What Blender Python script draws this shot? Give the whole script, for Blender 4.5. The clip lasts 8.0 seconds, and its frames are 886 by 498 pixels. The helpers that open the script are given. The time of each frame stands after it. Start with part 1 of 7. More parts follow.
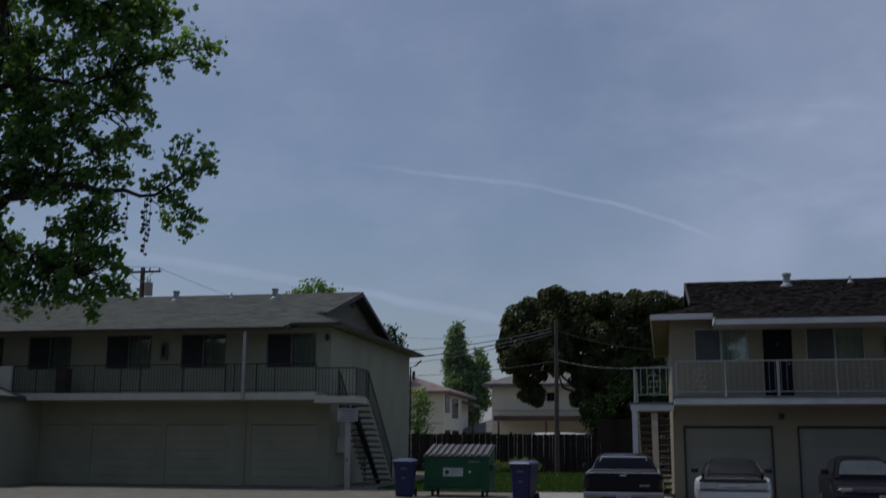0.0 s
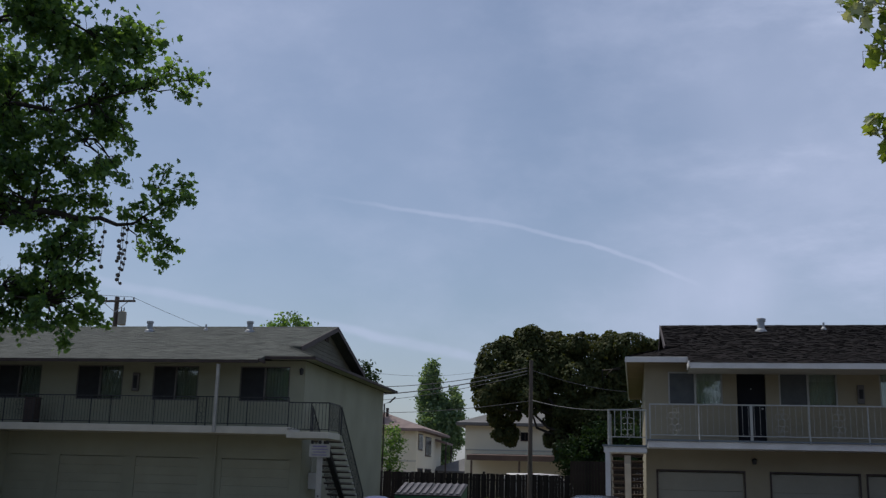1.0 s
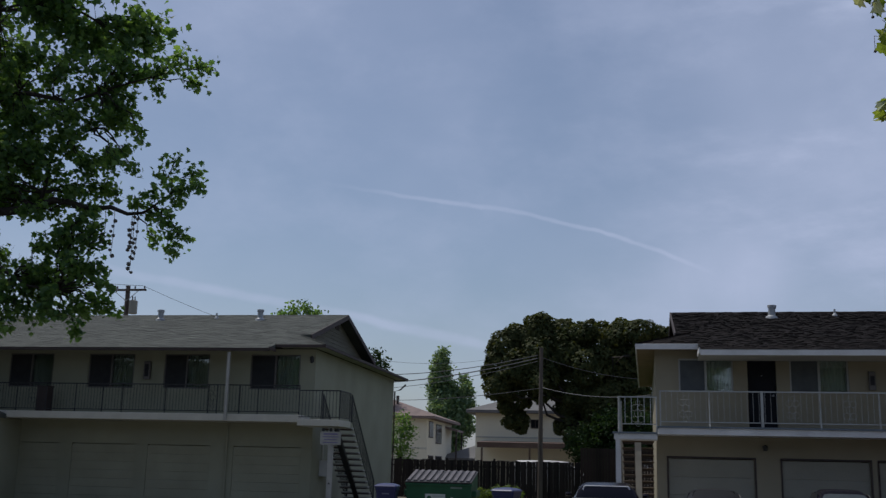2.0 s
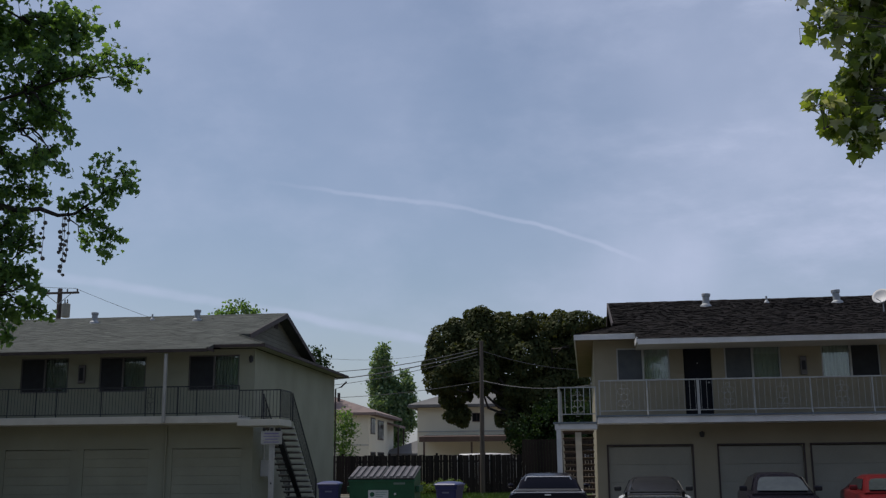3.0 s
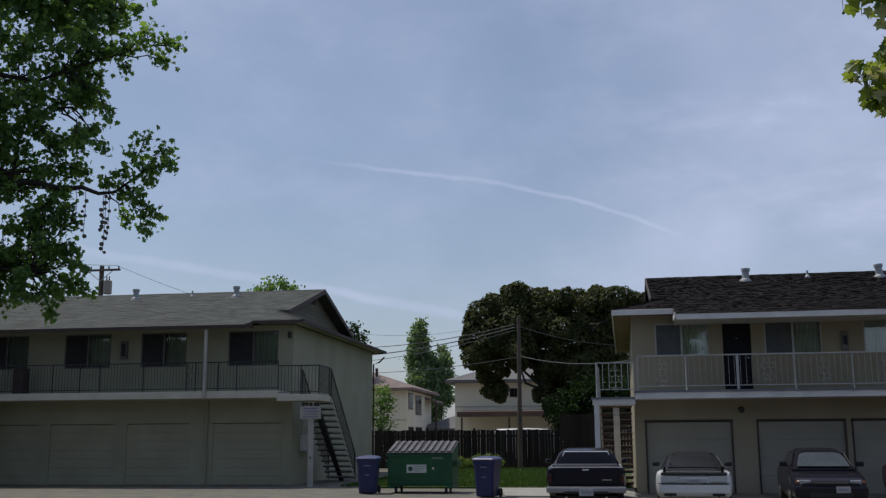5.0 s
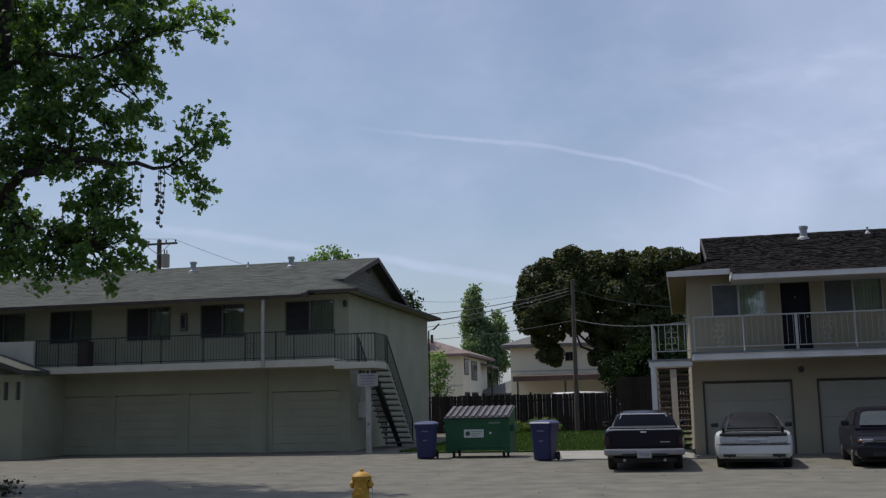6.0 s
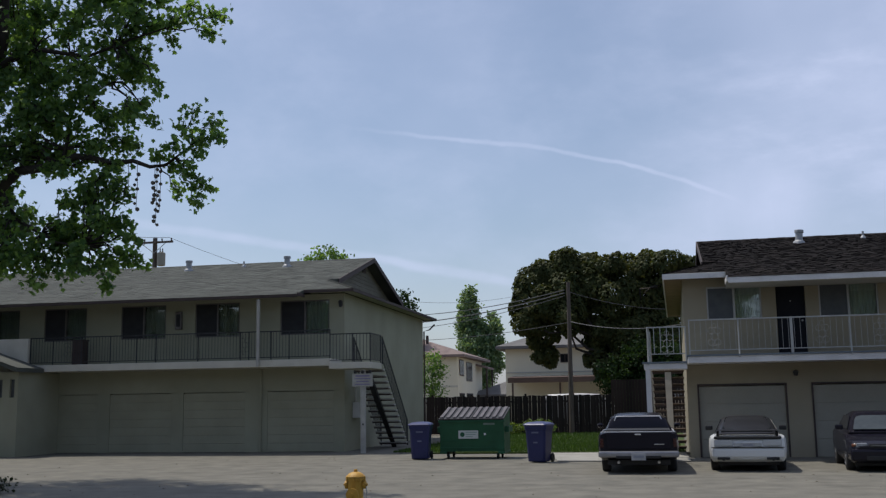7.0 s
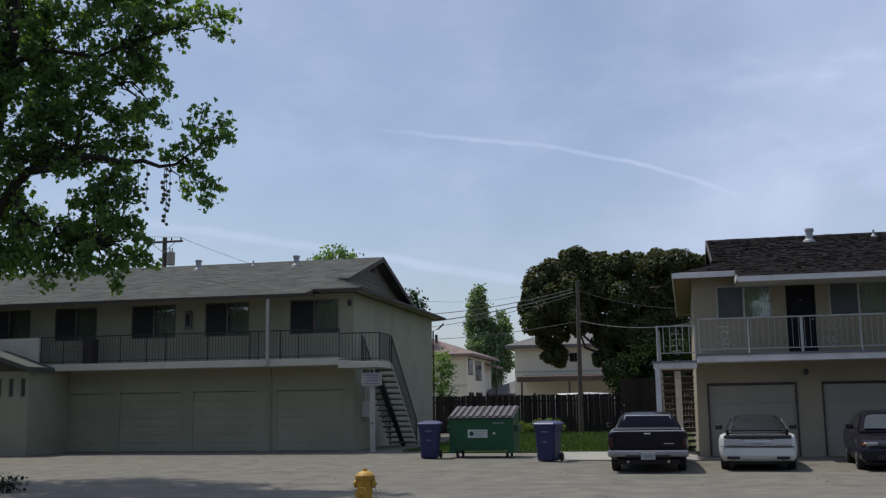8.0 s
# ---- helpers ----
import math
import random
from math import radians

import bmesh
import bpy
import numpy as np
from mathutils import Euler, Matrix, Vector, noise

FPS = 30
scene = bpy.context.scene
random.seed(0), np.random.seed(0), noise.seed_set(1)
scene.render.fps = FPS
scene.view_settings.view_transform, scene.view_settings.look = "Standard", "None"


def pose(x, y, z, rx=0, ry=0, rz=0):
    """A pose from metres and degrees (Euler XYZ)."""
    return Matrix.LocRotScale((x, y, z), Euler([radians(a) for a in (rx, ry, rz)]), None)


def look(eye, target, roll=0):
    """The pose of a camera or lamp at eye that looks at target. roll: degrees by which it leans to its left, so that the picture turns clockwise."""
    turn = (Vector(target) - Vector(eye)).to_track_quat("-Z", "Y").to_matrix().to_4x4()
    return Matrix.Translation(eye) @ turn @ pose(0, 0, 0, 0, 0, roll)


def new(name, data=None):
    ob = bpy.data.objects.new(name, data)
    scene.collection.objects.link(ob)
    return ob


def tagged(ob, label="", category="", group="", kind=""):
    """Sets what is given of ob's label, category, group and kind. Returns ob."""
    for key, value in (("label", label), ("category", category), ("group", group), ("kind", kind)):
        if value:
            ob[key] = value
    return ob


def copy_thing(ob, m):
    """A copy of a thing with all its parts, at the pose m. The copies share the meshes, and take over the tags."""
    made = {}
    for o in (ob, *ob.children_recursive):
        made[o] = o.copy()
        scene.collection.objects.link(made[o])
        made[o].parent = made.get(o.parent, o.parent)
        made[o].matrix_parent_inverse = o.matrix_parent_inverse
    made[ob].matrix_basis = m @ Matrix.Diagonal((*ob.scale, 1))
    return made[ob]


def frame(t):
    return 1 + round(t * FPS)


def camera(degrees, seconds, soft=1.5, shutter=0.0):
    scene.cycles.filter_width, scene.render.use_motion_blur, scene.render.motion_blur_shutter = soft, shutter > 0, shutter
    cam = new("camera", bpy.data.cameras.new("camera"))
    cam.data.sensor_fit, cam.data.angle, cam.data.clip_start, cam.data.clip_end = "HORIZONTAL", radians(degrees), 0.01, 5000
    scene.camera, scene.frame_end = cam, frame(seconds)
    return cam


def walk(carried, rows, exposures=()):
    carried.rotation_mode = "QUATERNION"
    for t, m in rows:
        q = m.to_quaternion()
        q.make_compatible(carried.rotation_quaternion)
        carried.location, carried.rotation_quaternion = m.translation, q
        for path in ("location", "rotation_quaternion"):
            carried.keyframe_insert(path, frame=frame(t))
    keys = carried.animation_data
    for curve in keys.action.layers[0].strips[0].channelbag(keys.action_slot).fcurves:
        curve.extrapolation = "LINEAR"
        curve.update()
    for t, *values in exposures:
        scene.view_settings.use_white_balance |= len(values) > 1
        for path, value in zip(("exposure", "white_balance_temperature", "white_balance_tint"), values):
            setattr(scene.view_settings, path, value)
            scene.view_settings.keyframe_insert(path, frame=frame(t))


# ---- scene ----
# ---------------------------------------------------------------- camera
cam = camera(47.0, 8.0, soft=1.3, shutter=0.15)
EYE = (0.0, 0.0, 1.68)
PATH = [
    (0.0, 10.67, 10.57, -0.26),
    (0.1, 11.45, 8.70, -0.17),
    (0.2, 11.62, 8.25, -0.22),
    (0.3, 11.49, 8.34, 0.08),
    (0.5, 9.74, 10.19, -0.73),
    (0.8, 7.90, 12.86, -0.91),
    (1.0, 9.14, 12.67, -1.45),
    (1.2, 9.65, 13.90, 2.22),
    (1.4, 6.55, 16.67, 2.29),
    (1.5, 8.01, 15.77, 1.85),
    (1.7, 10.34, 13.50, -0.08),
    (2.0, 9.72, 11.97, -1.35),
    (2.2, 6.54, 12.35, -1.11),
    (3.3, 6.75, 11.49, 0.68),
    (3.5, 6.84, 11.38, 0.60),
    (4.0, 7.26, 10.55, 0.73),
    (4.2, 7.50, 10.46, 0.80),
    (5.3, 9.32, 10.34, 0.69),
    (5.5, 9.82, 9.90, 1.28),
    (5.8, 11.06, 9.17, 1.33),
    (6.0, 11.78, 8.52, 1.30),
    (6.5, 11.88, 8.20, 1.28),
    (7.0, 11.49, 8.56, 0.86),
    (7.5, 11.58, 8.92, 0.93),
    (8.0, 12.00, 8.52, 0.85),
]
EXPOSURES = [(0.0, -0.88, 6200, 10), (0.1, -0.68, 6300, 10), (0.2, -0.4, 6400, 10), (0.3, -0.2, 6500, 10), (0.5, -0.1, 6500, 10), (0.8, -0.2, 6450, 10), (1.0, -0.3, 6400, 10),
             (1.5, -0.55, 6250, 10), (2.0, -0.45, 6350, 10), (2.2, -0.4, 6400, 10), (3.3, -0.3, 6500, 10), (4.2, -0.25, 6500, 10), (5.3, -0.22, 6500, 10), (5.8, -0.15, 6500, 10),
             (6.5, -0.06, 6500, 10), (7.0, 0.0, 6500, 10), (8.0, 0.0, 6500, 10)]
walk(cam, [(t, pose(*EYE, 90 + p, r, y)) for t, y, p, r in PATH], EXPOSURES)

# ---------------------------------------------------------------- world and sun
SUN_FROM = Vector((-0.434, 0.214, 1.0)).normalized()


def build_world():
    world = bpy.data.worlds.new("sky")
    scene.world = world
    world.use_nodes = True
    nt = world.node_tree
    nodes, links = nt.nodes, nt.links
    nodes.clear()

    def math_node(op, a, b=None, c=None):
        n = nodes.new("ShaderNodeMath")
        n.operation = op
        for i, v in enumerate((a, b, c)):
            if v is None:
                continue
            if isinstance(v, (int, float)):
                n.inputs[i].default_value = v
            else:
                links.new(v, n.inputs[i])
        return n.outputs[0]

    def smooth(v, lo, hi):
        n = nodes.new("ShaderNodeMapRange")
        n.interpolation_type = "SMOOTHSTEP"
        links.new(v, n.inputs[0])
        n.inputs[1].default_value, n.inputs[2].default_value = lo, hi
        return n.outputs[0]

    def noise_at(vec, scale, detail, rough, stretch=(1, 1, 1), turn=0.0):
        m = nodes.new("ShaderNodeMapping")
        m.inputs["Scale"].default_value = stretch
        m.inputs["Rotation"].default_value = (0, 0, turn)
        links.new(vec, m.inputs["Vector"])
        n = nodes.new("ShaderNodeTexNoise")
        n.inputs["Scale"].default_value, n.inputs["Detail"].default_value, n.inputs["Roughness"].default_value = scale, detail, rough
        links.new(m.outputs[0], n.inputs["Vector"])
        return n.outputs["Fac"]

    sky = nodes.new("ShaderNodeTexSky")
    sky.sky_type = "NISHITA"
    sky.sun_disc = False
    sky.sun_elevation = math.asin(SUN_FROM.z)
    sky.sun_rotation = math.atan2(SUN_FROM.x, SUN_FROM.y)
    sky.air_density, sky.dust_density, sky.ozone_density = 1.0, 1.6, 2.2
    coord = nodes.new("ShaderNodeTexCoord").outputs["Generated"]
    xyz = nodes.new("ShaderNodeSeparateXYZ")
    links.new(coord, xyz.inputs[0])
    ahead = math_node("MAXIMUM", xyz.outputs["Y"], 0.02)
    sx, sz = math_node("DIVIDE", xyz.outputs["X"], ahead), math_node("DIVIDE", xyz.outputs["Z"], ahead)
    front = smooth(xyz.outputs["Y"], 0.1, 0.4)
    # thin high cloud over the whole sky, projected on a flat layer
    up = math_node("MAXIMUM", xyz.outputs["Z"], 0.0)
    lift = math_node("ADD", up, 0.12)
    layer = nodes.new("ShaderNodeCombineXYZ")
    links.new(math_node("DIVIDE", xyz.outputs["X"], lift), layer.inputs[0])
    links.new(math_node("DIVIDE", xyz.outputs["Y"], lift), layer.inputs[1])
    broad = smooth(noise_at(coord, 2.3, 4, 0.5, (1.0, 1.0, 1.25), 0.5), 0.36, 0.70)
    wisps = smooth(noise_at(coord, 6.5, 7, 0.6, (1.0, 1.0, 1.7), -0.35), 0.4, 0.8)
    veil = math_node("ADD", math_node("MULTIPLY", broad, 0.23), math_node("MULTIPLY", wisps, 0.22))
    veil = math_node("ADD", veil, 0.15)
    # a bank of thicker cirrus on one side, and the spread-out end of the long trail
    soft = noise_at(coord, 3.6, 5, 0.55, (1.0, 1.0, 1.1), 0.8)
    bank = smooth(math_node("MULTIPLY_ADD", soft, 0.5, math_node("SUBTRACT", sx, 0.25)), -0.12, 0.32)
    veil = math_node("ADD", veil, math_node("MULTIPLY", math_node("MULTIPLY", bank, front), 0.22))
    # wind-drawn streaks in that bank
    flat = nodes.new("ShaderNodeCombineXYZ")
    links.new(sx, flat.inputs[0])
    links.new(sz, flat.inputs[1])
    drawn = smooth(noise_at(flat.outputs[0], 1.0, 6, 0.62, (4.0, 11.0, 1.0), -0.45), 0.44, 0.70)
    veil = math_node("ADD", veil, math_node("MULTIPLY", math_node("MULTIPLY", drawn, front), math_node("MULTIPLY_ADD", bank, 0.30, 0.03)))
    du, dv = math_node("SUBTRACT", sx, 0.09), math_node("SUBTRACT", sz, math_node("MULTIPLY_ADD", sx, 0.15, 0.165))
    blob = math_node("ADD", math_node("MULTIPLY", math_node("MULTIPLY", du, du), 110.0), math_node("MULTIPLY", math_node("MULTIPLY", dv, dv), 260.0))
    fan = math_node("MULTIPLY", math_node("SUBTRACT", 1.0, smooth(blob, 0.0, 1.0)), math_node("MULTIPLY_ADD", smooth(noise_at(coord, 9.0, 5, 0.6, (1, 1, 0.4)), 0.25, 0.75), 0.6, 0.4))
    veil = math_node("ADD", veil, math_node("MULTIPLY", math_node("MULTIPLY", fan, front), 0.31))

    def trail(k3, k2, k1, k0, width, x0, x1, strength):
        """A vapour trail along a cubic, fading at both ends."""
        p = math_node("MULTIPLY_ADD", sx, k3, k2)
        p = math_node("MULTIPLY_ADD", sx, p, k1)
        p = math_node("MULTIPLY_ADD", sx, p, k0)
        ripple = noise_at(coord, 22.0, 3, 0.55)
        p = math_node("ADD", p, math_node("MULTIPLY", math_node("SUBTRACT", ripple, 0.5), 0.010))
        off = math_node("ABSOLUTE", math_node("SUBTRACT", sz, p))
        core = math_node("SUBTRACT", 1.0, smooth(off, width * 0.15, width))
        ends = math_node("MULTIPLY", smooth(sx, x0, x0 + 0.18), math_node("SUBTRACT", 1.0, smooth(sx, x1 - 0.07, x1)))
        patchy = math_node("MULTIPLY_ADD", smooth(noise_at(coord, 14.0, 3, 0.6), 0.3, 0.7), 0.5, 0.5)
        v = math_node("MULTIPLY", math_node("MULTIPLY", core, ends), math_node("MULTIPLY", patchy, strength))
        return math_node("MULTIPLY", v, front)

    trails = math_node("ADD", trail(-1.6109, -0.8825, -0.3291, 0.2254, 0.0036, -0.33, 0.10, 0.31),
                       trail(0.0268, -0.0578, -0.2423, 0.0857, 0.0075, -0.68, -0.08, 0.37))
    cloud = math_node("MINIMUM", math_node("ADD", veil, trails), 0.95)
    scale = nodes.new("ShaderNodeMix")
    scale.data_type, scale.blend_type = "RGBA", "MULTIPLY"
    scale.inputs["Factor"].default_value = 1.0
    links.new(sky.outputs[0], scale.inputs["A"])
    scale.inputs["B"].default_value = (SKY, SKY, SKY, 1)
    mix = nodes.new("ShaderNodeMix")
    mix.data_type = "RGBA"
    links.new(cloud, mix.inputs["Factor"])
    links.new(scale.outputs["Result"], mix.inputs["A"])
    mix.inputs["B"].default_value = CLOUD
    bg = nodes.new("ShaderNodeBackground")
    bg.inputs["Strength"].default_value = 1.0
    links.new(mix.outputs["Result"], bg.inputs["Color"])
    out = nodes.new("ShaderNodeOutputWorld")
    links.new(bg.outputs[0], out.inputs["Surface"])


SKY, CLOUD = 0.106, (0.61, 0.685, 0.92, 1)
build_world()
sun_data = bpy.data.lights.new("sun", "SUN")
sun_data.energy, sun_data.angle, sun_data.color = 3.2, radians(0.6), (1.0, 0.95, 0.87)
sun = new("sun", sun_data)
sun.matrix_world = look(SUN_FROM * 60, (0, 0, 0))


# ---------------------------------------------------------------- materials
def surface(name, light, dark, scale=2.0, fine=40.0, rough=0.85, bump=0.3, metal=0.0, spread=0.5, random_tint=0.0, depth=0.01, stretch=(1, 1, 1),
            coat=0.0, spec=0.4):
    """A painted, mineral or wooden surface: two colours mixed by coarse patches and fine grain, with relief."""
    m = bpy.data.materials.new(name)
    m.use_nodes = True
    nt = m.node_tree
    b = nt.nodes["Principled BSDF"]
    tc = nt.nodes.new("ShaderNodeTexCoord")
    mp = nt.nodes.new("ShaderNodeMapping")
    mp.inputs["Scale"].default_value = stretch
    nt.links.new(tc.outputs["Object"], mp.inputs["Vector"])

    def nz(s, d):
        n = nt.nodes.new("ShaderNodeTexNoise")
        n.inputs["Scale"].default_value, n.inputs["Detail"].default_value = s, d
        nt.links.new(mp.outputs[0], n.inputs["Vector"])
        return n.outputs["Fac"]

    a, f = nz(scale, 4), nz(fine, 3)
    mid = nt.nodes.new("ShaderNodeMath")
    mid.operation = "MULTIPLY_ADD"
    mid.inputs[1].default_value = 0.45
    nt.links.new(f, mid.inputs[0])
    nt.links.new(a, mid.inputs[2])
    ramp = nt.nodes.new("ShaderNodeMapRange")
    ramp.inputs[1].default_value, ramp.inputs[2].default_value = 0.72 - spread * 0.5, 0.72 + spread * 0.5
    nt.links.new(mid.outputs[0], ramp.inputs[0])
    mix = nt.nodes.new("ShaderNodeMix")
    mix.data_type = "RGBA"
    mix.inputs["A"].default_value, mix.inputs["B"].default_value = (*dark, 1), (*light, 1)
    nt.links.new(ramp.outputs[0], mix.inputs["Factor"])
    colour = mix.outputs["Result"]
    if random_tint:
        info = nt.nodes.new("ShaderNodeObjectInfo")
        geo = nt.nodes.new("ShaderNodeNewGeometry")
        add = nt.nodes.new("ShaderNodeMath")
        nt.links.new(info.outputs["Random"], add.inputs[0])
        nt.links.new(geo.outputs["Random Per Island"], add.inputs[1])
        fr = nt.nodes.new("ShaderNodeMath")
        fr.operation = "FRACT"
        nt.links.new(add.outputs[0], fr.inputs[0])
        val = nt.nodes.new("ShaderNodeMapRange")
        val.inputs[3].default_value, val.inputs[4].default_value = 1 - random_tint, 1 + random_tint
        nt.links.new(fr.outputs[0], val.inputs[0])
        hsv = nt.nodes.new("ShaderNodeHueSaturation")
        nt.links.new(val.outputs[0], hsv.inputs["Value"])
        nt.links.new(colour, hsv.inputs["Color"])
        colour = hsv.outputs["Color"]
    nt.links.new(colour, b.inputs["Base Color"])
    b.inputs["Roughness"].default_value, b.inputs["Metallic"].default_value = rough, metal
    b.inputs["Specular IOR Level"].default_value = spec
    b.inputs["Coat Weight"].default_value = coat
    if bump:
        bp = nt.nodes.new("ShaderNodeBump")
        bp.inputs["Strength"].default_value, bp.inputs["Distance"].default_value = bump, depth
        nt.links.new(f, bp.inputs["Height"])
        nt.links.new(bp.outputs[0], b.inputs["Normal"])
    return m


def leaf_material(name, light, dark, through_light=0.45, gloss=0.35):
    """Leaf blades: a diffuse top and light that shines through, each leaf of its own tone."""
    m = bpy.data.materials.new(name)
    m.use_nodes = True
    nt = m.node_tree
    nt.nodes.clear()
    geo = nt.nodes.new("ShaderNodeNewGeometry")
    info = nt.nodes.new("ShaderNodeObjectInfo")
    add = nt.nodes.new("ShaderNodeMath")
    nt.links.new(info.outputs["Random"], add.inputs[0])
    nt.links.new(geo.outputs["Random Per Island"], add.inputs[1])
    fr = nt.nodes.new("ShaderNodeMath")
    fr.operation = "FRACT"
    nt.links.new(add.outputs[0], fr.inputs[0])
    mix = nt.nodes.new("ShaderNodeMix")
    mix.data_type = "RGBA"
    mix.inputs["A"].default_value, mix.inputs["B"].default_value = (*dark, 1), (*light, 1)
    nt.links.new(fr.outputs[0], mix.inputs["Factor"])
    d = nt.nodes.new("ShaderNodeBsdfPrincipled")
    d.inputs["Roughness"].default_value, d.inputs["Specular IOR Level"].default_value = 0.55, gloss
    t = nt.nodes.new("ShaderNodeBsdfTranslucent")
    warm = nt.nodes.new("ShaderNodeMix")
    warm.data_type, warm.blend_type = "RGBA", "MULTIPLY"
    warm.inputs["Factor"].default_value = 1.0
    warm.inputs["B"].default_value = (1.9, 1.8, 0.7, 1)
    nt.links.new(mix.outputs["Result"], warm.inputs["A"])
    nt.links.new(mix.outputs["Result"], d.inputs["Base Color"])
    nt.links.new(warm.outputs["Result"], t.inputs["Color"])
    s = nt.nodes.new("ShaderNodeMixShader")
    s.inputs[0].default_value = through_light
    nt.links.new(d.outputs[0], s.inputs[1])
    nt.links.new(t.outputs[0], s.inputs[2])
    out = nt.nodes.new("ShaderNodeOutputMaterial")
    nt.links.new(s.outputs[0], out.inputs["Surface"])
    return m


def glass_material(name, tint, clear=0.85):
    """A thin pane: clear with a mirror-like sheen that grows at grazing angles."""
    m = bpy.data.materials.new(name)
    m.use_nodes = True
    nt = m.node_tree
    nt.nodes.clear()
    tr = nt.nodes.new("ShaderNodeBsdfTransparent")
    tr.inputs["Color"].default_value = (*tint, 1)
    gl = nt.nodes.new("ShaderNodeBsdfGlossy")
    gl.inputs["Roughness"].default_value = 0.03
    fz = nt.nodes.new("ShaderNodeFresnel")
    fz.inputs["IOR"].default_value = 1.6
    boost = nt.nodes.new("ShaderNodeMath")
    boost.operation = "MULTIPLY_ADD"
    boost.inputs[1].default_value, boost.inputs[2].default_value = 0.6, 1 - clear
    nt.links.new(fz.outputs[0], boost.inputs[0])
    mx = nt.nodes.new("ShaderNodeMixShader")
    nt.links.new(boost.outputs[0], mx.inputs[0])
    nt.links.new(tr.outputs[0], mx.inputs[1])
    nt.links.new(gl.outputs[0], mx.inputs[2])
    out = nt.nodes.new("ShaderNodeOutputMaterial")
    nt.links.new(mx.outputs[0], out.inputs["Surface"])
    return m


